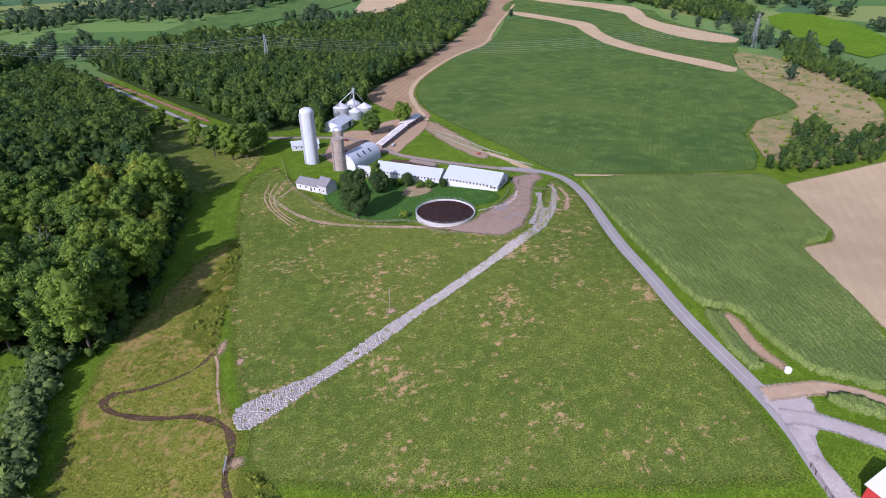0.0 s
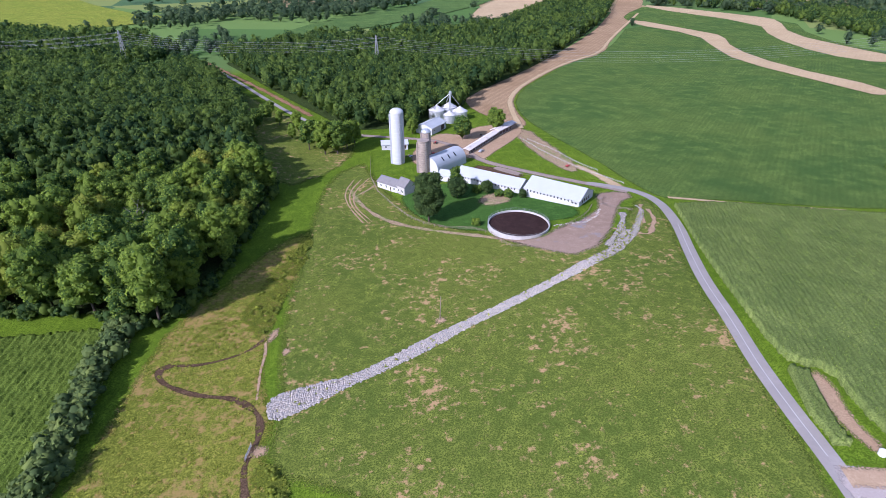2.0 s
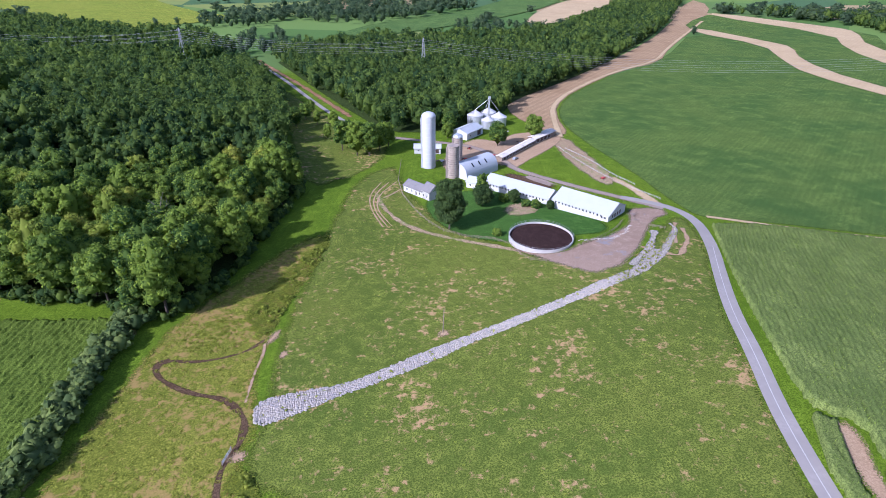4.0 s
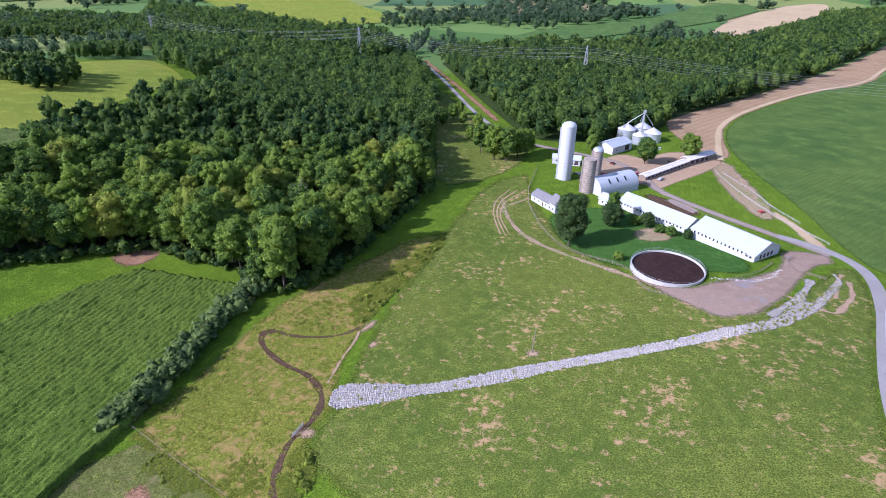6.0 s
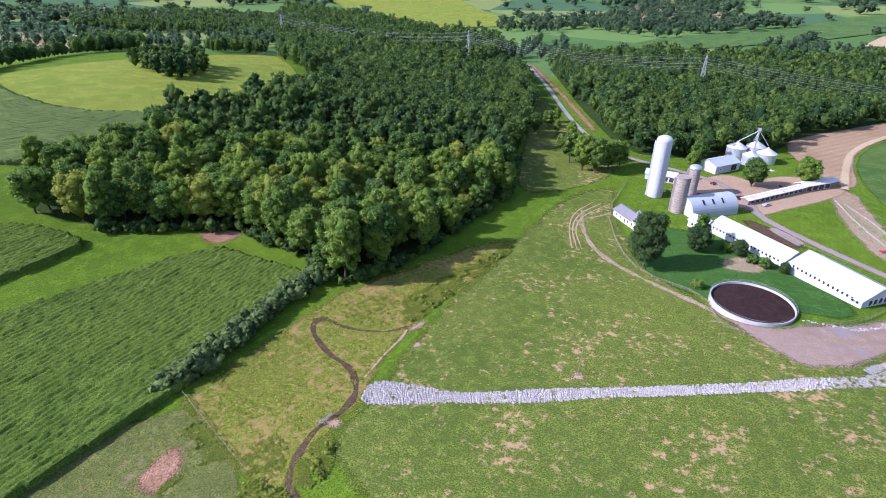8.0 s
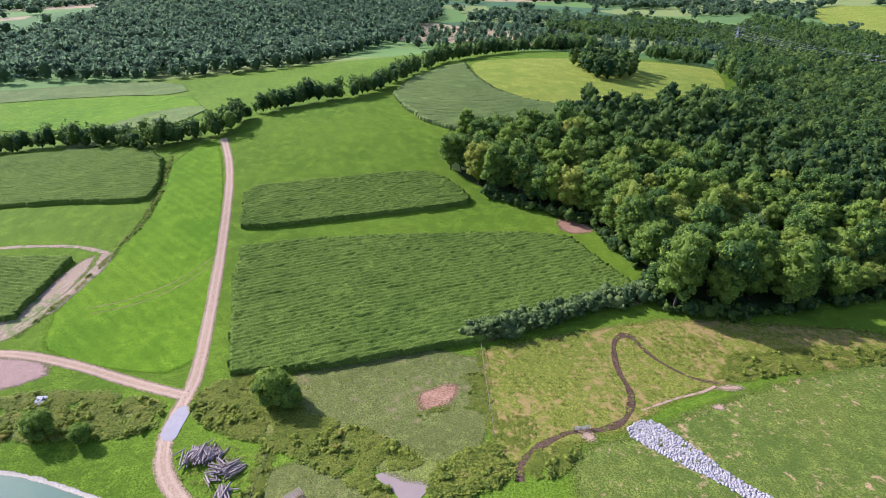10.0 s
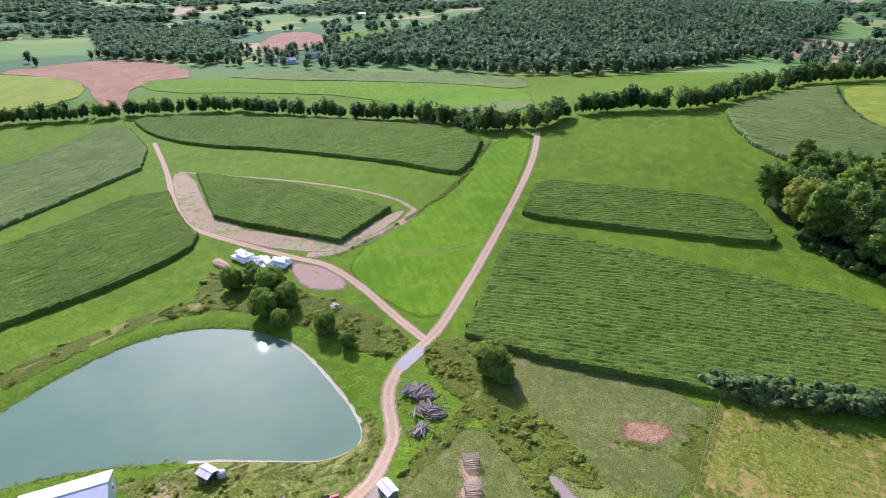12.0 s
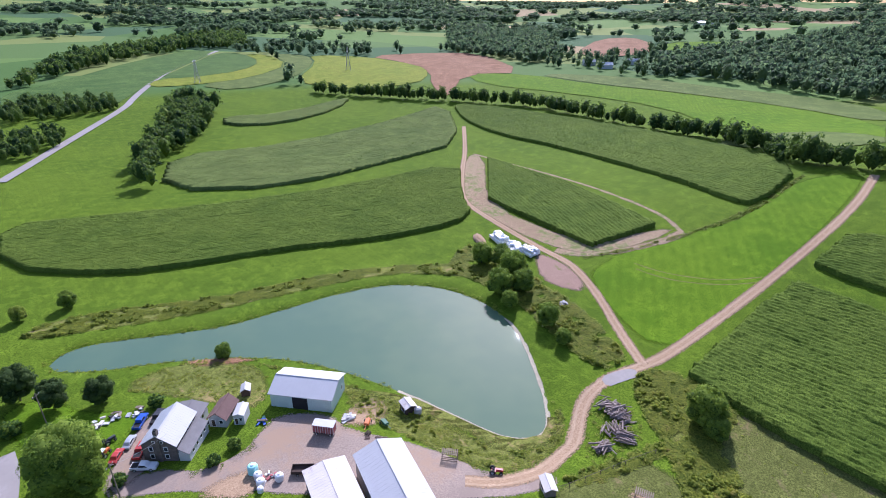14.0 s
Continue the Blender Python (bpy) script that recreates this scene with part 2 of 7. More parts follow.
c = blend(n, l, ramp(n, l, spot(n, l, 0.03, 3), 0.35, 0.65), (0.082, 0.140, 0.086), (0.102, 0.158, 0.092))
l.new(c, b.inputs["Base Color"])
b.inputs["IOR"].default_value = 1.33
relief(n, l, b, spot(n, l, 1.2, 3), 0.012, 0.03)
M["water"] = m
M["pool"] = plain("cloudy_brown_water", (0.25, 0.19, 0.145), 0.12, vary=0.1, scale=0.3, spec=0.5)

# ---------------------------------------------------------------- terrain
# Rounded swells: x, y, width, height.
SWELLS = (
    (130, 60, 90, 16.5), (-250, 90, 110, 15.2), (-130, 150, 90, -4.7), (-330, 340, 170, 34.5), (60, 230, 90, -0.9),
    (-50, 10, 70, -1.6), (20, -60, 60, -0.5), (-150, -60, 110, -1.7), (60, 130, 60, -4.4), (-200, -330, 160, -7.7),
    (-1450, 350, 400, 46), (1100, 2300, 600, 55), (-700, 2300, 520, 50), (-3000, -300, 700, 60), (-1900, -2700, 800, 50),
    (2300, 900, 600, 60), (-3200, 1800, 800, 80), (0, -3300, 800, 40),
)
POND_LEVEL = -0.6
POND = [(41, -123), (38, -127), (29, -127), (14, -115), (-4, -101), (-22, -95), (-42, -88), (-57, -79), (-66, -67), (-70, -52), (-68, -36), (-60, -22), (-45, -8), (-33, 2), (-24, 6), (-17, -1), (-16, -14), (-15, -32), (-11, -55), (-3, -76), (17, -98), (29, -107), (39, -117)]


def rounded(pts, times=2, closed=True):
    """Cuts the corners of an outline."""
    p = [Vector((x, y)) for x, y in pts]
    for _ in range(times):
        q = []
        pairs = zip(p, p[1:] + p[:1]) if closed else zip(p, p[1:])
        for a, b in pairs:
            q += [a * 0.75 + b * 0.25, a * 0.25 + b * 0.75]
        p = q if closed else [p[0]] + q + [p[-1]]
    return [(v.x, v.y) for v in p]


def inside(x, y, poly):
    """Which of the points lie inside the outline."""
    hit = np.zeros(np.shape(x), bool)
    for (x0, y0), (x1, y1) in zip(poly, poly[1:] + poly[:1]):
        if y0 != y1:
            hit ^= ((y0 > y) != (y1 > y)) & (x < (x1 - x0) * (y - y0) / (y1 - y0) + x0)
    return hit


def reach(x, y, line):
    """The distance of the points from a line of corners."""
    best = np.full(np.shape(x), 1e9)
    for (x0, y0), (x1, y1) in zip(line, line[1:]):
        dx, dy = x1 - x0, y1 - y0
        k = np.clip(((x - x0) * dx + (y - y0) * dy) / (dx * dx + dy * dy + 1e-9), 0, 1)
        best = np.minimum(best, np.hypot(x - x0 - k * dx, y - y0 - k * dy))
    return best


POND_LINE = rounded(POND, 2)


def terrain(x, y):
    x, y = np.asarray(x, float), np.asarray(y, float)
    z = np.zeros(x.shape)
    for a, b, s, h in SWELLS:
        z = z + h * np.exp(-((x - a) ** 2 + (y - b) ** 2) / (2 * s * s))
    near = (x > -120) & (x < 90) & (y > -175) & (y < 55)
    if near.any():
        d = np.where(near, reach(x, y, POND_LINE + POND_LINE[:1]), 99.0)
        d = np.where(near & inside(x, y, POND_LINE), -d, d)
        k = np.clip((d - 1.0) / 24, 0, 1)
        k = k * k * (3 - 2 * k)
        bank = POND_LEVEL + np.clip(d * 0.30, -2.0, 0.7)
        z = np.where(d < 25, bank * (1 - k) + z * k, z)
    return z


def height(x, y):
    return float(terrain(np.array([x]), np.array([y]))[0])


def lines(core0, core1, mid0, mid1, fine0, fine1):
    a = list(np.arange(core0, core1 + 1, 8.0))
    a = sorted(set(a) | set(np.arange(fine0, fine1 + 1, 4.0)))
    while a[-1] < mid1:
        a.append(a[-1] + 20)
    while a[-1] < 4700:
        a.append(a[-1] + 0.18 * (a[-1] - mid1) + 30)
    while a[0] > mid0:
        a.insert(0, a[0] - 20)
    while a[0] > -4700:
        a.insert(0, a[0] - 0.18 * (mid0 - a[0]) - 30)
    return a


XS = lines(-424, 304, -800, 900, -112, 64)
YS = lines(-320, 424, -720, 1300, -168, 32)


def mesh_of(name, verts, faces, mats=(), smooth=False):
    """A mesh from arrays; the faces all have the same number of corners."""
    verts, faces = np.asarray(verts, np.float32), np.asarray(faces, np.int32)
    me = bpy.data.meshes.new(name)
    k = faces.shape[1]
    me.vertices.add(len(verts))
    me.vertices.foreach_set("co", verts.ravel())
    me.loops.add(faces.size)
    me.loops.foreach_set("vertex_index", faces.ravel())
    me.polygons.add(len(faces))
    me.polygons.foreach_set("loop_start", np.arange(0, faces.size, k, dtype=np.int32))
    me.polygons.foreach_set("loop_total", np.full(len(faces), k, np.int32))
    if smooth:
        me.polygons.foreach_set("use_smooth", np.ones(len(faces), bool))
    for m in mats:
        me.materials.append(m)
    me.update(calc_edges=True)
    return me


gx, gy = np.meshgrid(XS, YS)
gz = terrain(gx, gy)
far = np.clip((np.hypot(gx, gy) - 1500) / 1500, 0, 1)
gz = gz + far * np.array([[noise.noise((a / 420, b / 420, 0)) * 26 for a in XS] for b in YS])
AX, AY = np.array(XS), np.array(YS)


def surface(x, y):
    """The height of the ground sheet itself."""
    x, y = np.asarray(x, float), np.asarray(y, float)
    i = np.clip(np.searchsorted(AX, x) - 1, 0, len(AX) - 2)
    j = np.clip(np.searchsorted(AY, y) - 1, 0, len(AY) - 2)
    u, v = (x - AX[i]) / (AX[i + 1] - AX[i]), (y - AY[j]) / (AY[j + 1] - AY[j])
    return (gz[j, i] * (1 - u) + gz[j, i + 1] * u) * (1 - v) + (gz[j + 1, i] * (1 - u) + gz[j + 1, i + 1] * u) * v


idx = np.arange(gx.size).reshape(gx.shape)
quads = np.stack([idx[:-1, :-1], idx[:-1, 1:], idx[1:, 1:], idx[1:, :-1]], -1).reshape(-1, 4)
ground = new("ground", mesh_of("ground", np.stack([gx, gy, gz], -1).reshape(-1, 3), quads, [M["meadow"]], True))
tagged(ground, "rolling bright green meadow ground of a farming valley", "ground", kind="structure")


OUTLINES = {}


def patch(name, pts, mat, lift, label, category="field", cuts=1, ragged=0.6, fade=1.6):
    """A piece of land cover that follows the ground, a little above it."""
    p = rounded(pts, cuts)
    OUTLINES.setdefault(name, []).append(p)
    q = []
    for (x0, y0), (x1, y1) in zip(p, p[1:] + p[:1]):
        k = max(1, int(math.hypot(x1 - x0, y1 - y0) / 2.2))
        for i in range(k):
            x, y = x0 + (x1 - x0) * i / k, y0 + (y1 - y0) * i / k
            q.append((x + ragged * noise.noise((x / 6, y / 6, 3)), y + ragged * noise.noise((x / 6, y / 6, 9))))
    bm = bmesh.new()
    rim = bm.verts.layers.float.new("fray")
    face = bm.faces.new([bm.verts.new((x, y, 0)) for x, y in q])
    face.normal_update()
    if fade:
        bmesh.ops.inset_region(bm, faces=[face], thickness=fade, use_boundary=True, use_even_offset=False)
        loop = [c.vert for c in face.loops]
        for _ in range(6):
            spots = [v.co.copy() for v in loop]
            for i, v in enumerate(loop):
                v.co = (spots[i - 1] + spots[i] * 2 + spots[(i + 1) % len(loop)]) / 4
    bmesh.ops.remove_doubles(bm, verts=bm.verts[:], dist=0.05)
    bmesh.ops.triangulate(bm, faces=bm.faces[:])
    lo = [min(v[i] for v in q) for i in (0, 1)]
    hi = [max(v[i] for v in q) for i in (0, 1)]
    for axis, marks in ((0, XS), (1, YS)):
        for c in marks:
            if lo[axis] < c < hi[axis]:
                co, no = [0, 0, 0], [0, 0, 0]
                co[axis], no[axis] = c, 1
                bmesh.ops.bisect_plane(bm, geom=bm.verts[:] + bm.edges[:] + bm.faces[:], plane_co=co, plane_no=no)
    xy = np.array([v.co[:2] for v in bm.verts])
    z = surface(xy[:, 0], xy[:, 1]) + (lift * 0.32 if lift < 0.5 else lift)
    edge = np.clip(1 - reach(xy[:, 0], xy[:, 1], q + q[:1]) / fade, 0, 1) if fade else z * 0
    for v, h, k in zip(bm.verts, z, edge):
        v.co.z, v[rim] = h, k
    bm.normal_update()
    for f in bm.faces:
        f.smooth = True
        if f.normal.z < 0:
            f.normal_flip()
    me = bpy.data.meshes.new(name)
    bm.to_mesh(me)
    bm.free()
    me.materials.append(mat)
    # normals of the ground itself, untouched by thin triangles
    east = (surface(xy[:, 0] + 3, xy[:, 1]) - surface(xy[:, 0] - 3, xy[:, 1])) / 6
    north = (surface(xy[:, 0], xy[:, 1] + 3) - surface(xy[:, 0], xy[:, 1] - 3)) / 6
    up = np.stack([-east, -north, np.ones(len(xy))], -1)
    me.normals_split_custom_set_from_vertices((up / np.linalg.norm(up, axis=1)[:, None]).tolist())
    return tagged(new(name, me), label, category, kind="structure")


def ribbon(name, pts, width, mat, lift, label, category="road", offset=0.0, wobble=0.0, least=-99.0):
    """A road or track along a line of corners."""
    p = [Vector(v) for v in rounded(pts, 3, False)]
    q = [p[0]]
    for a, b in zip(p, p[1:]):
        k = max(1, int((b - a).length / 3))
        q += [a.lerp(b, (i + 1) / k) for i in range(k)]
    verts, faces = [], []
    for i, c in enumerate(q):
        d = (q[min(i + 1, len(q) - 1)] - q[max(i - 1, 0)]).normalized()
        side = Vector((-d.y, d.x))
        w = width * (1 + wobble * noise.noise((c.x / 5, c.y / 5, 1)))
        for k in range(7):
            verts.append(c + side * (offset + w * (k / 6 - 0.5)))
        if i:
            s = 7 * (i - 1)
            faces += [(s + k + 1, s + k, s + k + 7, s + k + 8) for k in range(6)]
    xy = np.array([v[:] for v in verts])
    z = surface(xy[:, 0], xy[:, 1]) + (lift * 0.32 if lift < 0.5 else lift)
    me = mesh_of(name, np.column_stack([xy, np.maximum(z, least)]), faces, [mat], True)
    if wobble:
        rim = me.attributes.new("fray", "FLOAT", "POINT")
        rim.data.foreach_set("value", np.tile(np.array([0.75, 0.3, 0, 0, 0, 0.3, 0.75], np.float32), len(q)))
    return tagged(new(name, me), label, category, kind="structure")


# ---------------------------------------------------------------- land cover
patch("pasture", [(5, 108), (8, 148), (18, 189), (26, 226), (42, 279), (65, 295), (63, 291), (67, 250), (75, 211), (94, 189), (116, 159), (139, 163), (170, 195), (182, 197), (173, 170), (143, 120), (125, 81), (113, 49), (104, 32), (99, 23), (6, 85), (1, 97)], M["pasture"], 0.16, "grazed cow pasture with dry tan patches", "pasture", ragged=1.2, fade=4.0)
patch("wet_meadow", [(-42, 93), (-38, 109), (-30, 140), (-26, 155), (-14, 174), (12, 209), (25, 215), (19, 183), (8, 156), (5, 141), (3, 120), (6, 110), (2, 95), (5, 73), (-10, 77), (-35, 91)], M["wet"], 0.20, "yellow-green wet meadow beside the muddy creek", "meadow", ragged=1.2, fade=3.0)
patch("paddock", [(-63, 38), (-45, 98), (-9, 80), (-5, 60), (-30, 48), (-46, 34)], M["paddock"], 0.17, "short olive-green paddock grass", "paddock")
patch("paddock", [(-34, 31), (-9, 52), (-3, 48), (-3, 14), (-14, 17)], M["paddock"], 0.18, "trodden paddock grass round the cattle feeders", "paddock")
patch("bare_soil", [(-34, 69), (-33, 80), (-30, 82), (-25, 77), (-25, 67)], M["red_soil"], 0.24, "patch of bare brown soil in the paddock", "soil")
patch("soybean_field", [(186, 192), (186, 214), (191, 264), (189, 326), (193, 367), (209, 410), (243, 456), (326, 530), (401, 577), (599, 813), (605, 664), (537, 545), (519, 436), (509, 319), (456, 238), (429, 216), (358, 215), (289, 152), (261, 159), (199, 189)], M["soy"], 0.30, "broad soybean field in long curved rows", ragged=0.3)
patch("tilled_strip", [(169, 422), (186, 449), (261, 513), (369, 614), (553, 819), (902, 1287), (873, 1155), (692, 918), (469, 667), (401, 577), (329, 536), (243, 456), (208, 410), (194, 371), (188, 338), (177, 332), (173, 345), (163, 388)], M["brown"], 0.38, "brown tilled strip curving along the woods", ragged=0.3)
patch("contour_strip", [(630, 855), (635, 684), (634, 646), (567, 555), (533, 449), (533, 336), (498, 317), (500, 356), (509, 487), (548, 566), (605, 664), (590, 800)], M["tan"], 0.6, "tan contour strip between green crops")
patch("contour_strip", [(793, 1039), (848, 797), (838, 746), (731, 625), (702, 502), (696, 447), (643, 419), (629, 488), (684, 615), (779, 730), (755, 988)], M["tan"], 0.7, "tan contour strip between green crops")
patch("rough_slope", [(610, 402), (609, 342), (599, 296), (510, 196), (368, 131), (287, 147), (358, 215), (429, 216), (456, 238), (509, 319)], M["brush"], 0.34, "dry brushy slope with scattered shrubs", "slope")
patch("stubble_field", [(269, 132), (276, 134), (363, 128), (502, 115), (146, 8), (164, 42), (197, 85), (201, 85), (221, 83), (236, 95)], M["tan"], 0.34, "pale tan stubble field", cuts=1)
patch("bare_track", [(133, 73), (137, 70), (132, 60), (129, 54), (128.5, 47), (124, 46), (124, 55), (128, 63)], M["dirt"], 0.30, "pale eroded dirt beside the corn", "dirt")
patch("farmyard", [(86, 285), (99, 314), (122, 340), (134, 327), (151, 347), (181, 341), (177, 321), (139, 287), (127, 274), (123, 288), (100, 273)], M["dirt"], 0.26, "pinkish packed dirt farmyard between the barns", "yard", 2)
patch("pit_yard", [(92, 186), (99, 179), (103, 170), (109, 163), (113, 156), (119, 154), (129, 156), (142, 167), (155, 183), (164, 194), (175, 199), (177, 207), (170, 210), (160, 211), (153, 195), (144, 187), (130, 182), (121, 179), (113, 174), (102, 178)], M["yard_dirt"], 0.30, "grey-brown packed yard beside the slurry pit", "yard", 2, 1.5, 2.5)
patch("farm_lawn", [(67, 242), (91, 252), (113, 245), (130, 220), (145, 196), (137, 185), (123, 188), (97, 186), (74, 203)], M["lawn"], 0.24, "deep green lawn in front of the long barn", "lawn", 2)
patch("cattle_yard", [(117, 268), (125, 272), (143, 248), (134, 241)], M["mud"], 0.34, "brown manure-stained cattle yard behind the barn", "yard")
patch("hay_meadow", [(-116, -25), (-161, 4), (-199, 22), (-240, 32), (-261, 60), (-209, 54), (-149, 41), (-100, 27), (-72, 19), (-90, -6)], M["hay"], 0.18, "bright green hay meadow between two dirt lanes", "meadow")
patch("hillside_hay", [(-350, 282), (-338, 322), (-317, 374), (-303, 449), (-290, 526), (-215, 444), (-189, 409), (-193, 270), (-233, 242), (-283, 247)], M["hay_pale"], 0.30, "ripening yellow-green hay on the hillside")
patch("headland", [(-232, -165), (-239, -152), (-153, -94), (-132, -30), (-160, -11), (-161, -1), (-121, -23), (-124, -50), (-137, -82), (-146, -107)], M["headland"], 0.28, "tan mown headland round the corn block", "headland")
patch("far_red_field", [(-594, -615), (-701, -566), (-749, -493), (-593, -314), (-534, -377), (-384, -290), (-449, -366), (-516, -417), (-573, -507)], M["red_soil"], 0.6, "reddish bare soil field on the far slope")
patch("far_red_field", [(-840, -363), (-1111, -431), (-1175, -381), (-1036, -289), (-900, -255), (-789, -297)], M["red_soil"], 1.2, "reddish bare soil field in the distance")
patch("far_red_field", [(-984, -151), (-1128, -172), (-1122, -133), (-982, -104)], M["red_soil"], 1.4, "small reddish soil field below the wooded hill", ragged=0.3)
patch("far_crop_field", [(-542, -383), (-584, -309), (-558, -208), (-556, -112), (-529, -3), (-459, 67), (-338, 66), (-310, 30), (-367, -20), (-469, -98), (-489, -211), (-483, -317)], M["hay"], 0.5, "bright green crop field beyond the treeline", ragged=0.3)
patch("far_crop_field", [(-590, -312), (-640, -203), (-614, -78), (-600, 9), (-553, 70), (-459, 69), (-529, -1), (-558, -112), (-562, -208)], M["corn_far"], 0.54, "grey-green corn strip beyond the bright field", ragged=0.3)
patch("far_crop_field", [(-320, -30), (-300, 5), (-330, 66), (-380, 66), (-392, 20)], M["corn_far"], 0.56, "grey-green corn corner beside the treeline", ragged=0.3)
patch("far_crop_field", [(-928, -254), (-1084, -283), (-1126, -181), (-984, -151)], M["hay"], 1.3, "bright green field below the wooded hill", ragged=0.3)
patch("far_crop_field", [(-982, -104), (-1122, -133), (-1120, -53), (-994, -62)], M["hay"], 1.3, "bright green field end below the wooded hill", ragged=0.3)
patch("hill_crop", [(-109, -655), (-166, -685), (-329, -824), (-463, -900), (-472, -837), (-302, -680), (-211, -579), (-157, -519), (-116, -538), (-81, -565)], M["far_green"], 0.5, "grey-green crop on the far hilltop", ragged=0.3)
patch("hill_crop", [(-262, -637), (-328, -698), (-472, -837), (-485, -786), (-442, -679), (-370, -621), (-297, -618)], M["far_green"], 0.56, "blue-green contour crop on the far hilltop", ragged=0.3)
patch("hill_crop", [(-225, -593), (-262, -637), (-297, -618), (-370, -621), (-442, -679), (-485, -786), (-503, -742), (-449, -623), (-347, -564), (-268, -570)], M["hay_pale"], 0.6, "yellow contour strip on the far hilltop", ragged=0.3)
patch("hill_crop", [(-268, -570), (-347, -564), (-449, -623), (-513, -755), (-545, -695), (-482, -605), (-374, -522), (-283, -506)], M["corn_far"], 0.64, "grey-green corn strip on the far hilltop", ragged=0.3)
patch("hill_crop", [(-362, -506), (-483, -604), (-545, -695), (-591, -606), (-564, -478), (-516, -417), (-441, -377), (-361, -427)], M["hay_pale"], 0.68, "sunlit yellow-green field on the far slope", ragged=0.3)
patch("strip_crop", [(599, 813), (605, 664), (537, 545), (519, 436), (509, 319), (600, 392), (700, 440), (740, 600), (860, 740), (800, 1040), (640, 900)], M["soy"], 0.52, "green crop between the tan contour strips", ragged=0.3)
patch("gravel_yard", [(21, -50), (13, -53), (4, -42), (6, -33), (-2, -15), (-4, 1), (-7, 8), (-13, 11), (-11, 17), (2, 8), (12, -4), (24, -21), (34, -36), (44, -50), (52, -56), (52, -61), (43, -60), (34, -47), (26, -47)], M["gravel"], 0.26, "grey-brown packed gravel yard between the sheds", "yard", 1, 0.5, 0.8)
patch("house_drive", [(52, -57), (52, -62), (43, -71), (33, -79), (29, -76), (32, -72), (40, -65), (44, -58)], M["gravel"], 0.29, "gravel drive beside the stone house", "drive", 1, 0.4, 0.6)
patch("dirt_patch", [(41, -45), (34, -43.5), (27, -41), (28, -37), (33, -33), (38, -37)], M["dirt"], 0.32, "bare tan earth beside the yard", "dirt")
patch("woodland_floor", [(-164, 152), (-130, 156), (-86, 181), (-54, 174), (-29, 161), (-16, 176), (-3, 209), (12, 262), (6, 318), (0, 390), (-2, 430), (-16, 500), (-44, 610), (-159, 489), (-155, 376), (-180, 267), (-170, 202), (-180, 172)], M["wood_floor"], 0.30, "woodland floor coloured dark like tree shade", "forest floor", 1)
patch("woodland_floor", [(52, 396), (62, 368), (78, 352), (119, 361), (161, 396), (176, 430), (256, 501), (369, 614), (572, 851), (870, 1259), (647, 1161), (402, 859), (287, 775), (55, 760), (-26, 670), (4, 561), (28, 470)], M["wood_floor"], 0.44, "woodland floor coloured dark like tree shade", "forest floor", 1)

patch("rough_bank", [(3, -79), (-7, -51), (-10, -29), (-12, -11), (-13, 1), (-20, 9), (-38, 2), (-28, 10), (-14, 10), (-4, 3), (-2, -11), (-1, -24), (0, -40), (-5, -46), (1, -71)], M["rough"], 0.28, "weedy bank between the pond and the yard", "bank")
patch("rough_bank", [(16, -96), (1, -76), (9, -60), (17, -59), (26, -82), (34, -97)], M["rough"], 0.22, "weedy ground beside the pond", "bank")
patch("rough_bank", [(42, -150), (25, -151), (-16, -121), (-47, -107), (-76, -85), (-92, -62), (-82, -50), (-79, -63), (-63, -85), (-28, -103), (6, -120), (33, -138)], M["rough"], 0.22, "weedy strip above the pond", "bank")
patch("far_meadow", [(-852, 1622), (-475, 1755), (-220, 1241), (-106, 1126), (-191, 1019), (-318, 963), (-533, 1216)], M["hay_pale"], 1.2, "pale meadow beyond the forest")
patch("far_meadow", [(41, 849), (116, 832), (431, 1103), (630, 1358), (558, 1489), (290, 1125), (128, 1007)], M["far_green"], 1.2, "green field beyond the forest")
patch("far_meadow", [(384, 1011), (380, 876), (702, 1251), (792, 1458), (630, 1358)], M["tan"], 1.4, "tan field beyond the forest")
patch("far_meadow", [(869, 538), (1023, 577), (904, 377), (670, 269), (716, 360)], M["hay"], 0.8, "bright green field beyond the brushy slope")
patch("bare_corner", [(-97, 170), (-92, 178), (-80, 179), (-80, 170), (-86, 165), (-91, 166)], M["red_soil"], 0.26, "bare reddish soil at the forest corner", "soil")
patch("sand_bank", [(3, 141), (5, 146), (9, 149), (9, 145), (5, 141)], M["dirt"], 0.30, "pale washed-out bank beside the creek", "bank", ragged=1.2)
patch("bale_yard", [(-117, -47), (-112, -31), (-104, -20), (-96, -15), (-92, -22), (-96, -34), (-106, -42)], M["bale_soil"], 0.24, "bare ground beside the wrapped bales", "soil", ragged=1.0)
patch("mud_hole", [(-3, 98), (1, 101), (4, 98), (2, 96)], M["dirt"], 0.31, "trodden bare earth at the creek gate", "soil", ragged=1.0)
patch("muddy_pool", [(-14, 49), (-14, 52), (-10, 57), (-8, 62), (-3, 57), (-3, 50), (-7, 52)], M["pool"], 0.24, "brown muddy pool in the ditch", "pool")
patch("house_lawn", [(55, -113), (45, -108), (43, -93), (30, -80), (45, -72), (48, -62), (55, -76), (58, -92), (59, -100)], M["hay"], 0.20, "sunny lawn round the stone house", "lawn", 2)
ribbon("cattle_track", [(49, 255), (51, 231), (60, 212), (73, 200), (94, 184), (111, 169)], 2.6, M["headland"], 0.22, "worn cattle track outside the fence", "track", wobble=0.9)
ribbon("cattle_track", [(62, 258), (56, 251), (47, 244), (54, 228)], 1.2, M["headland"], 0.23, "worn cattle track outside the fence", "track", wobble=0.9)
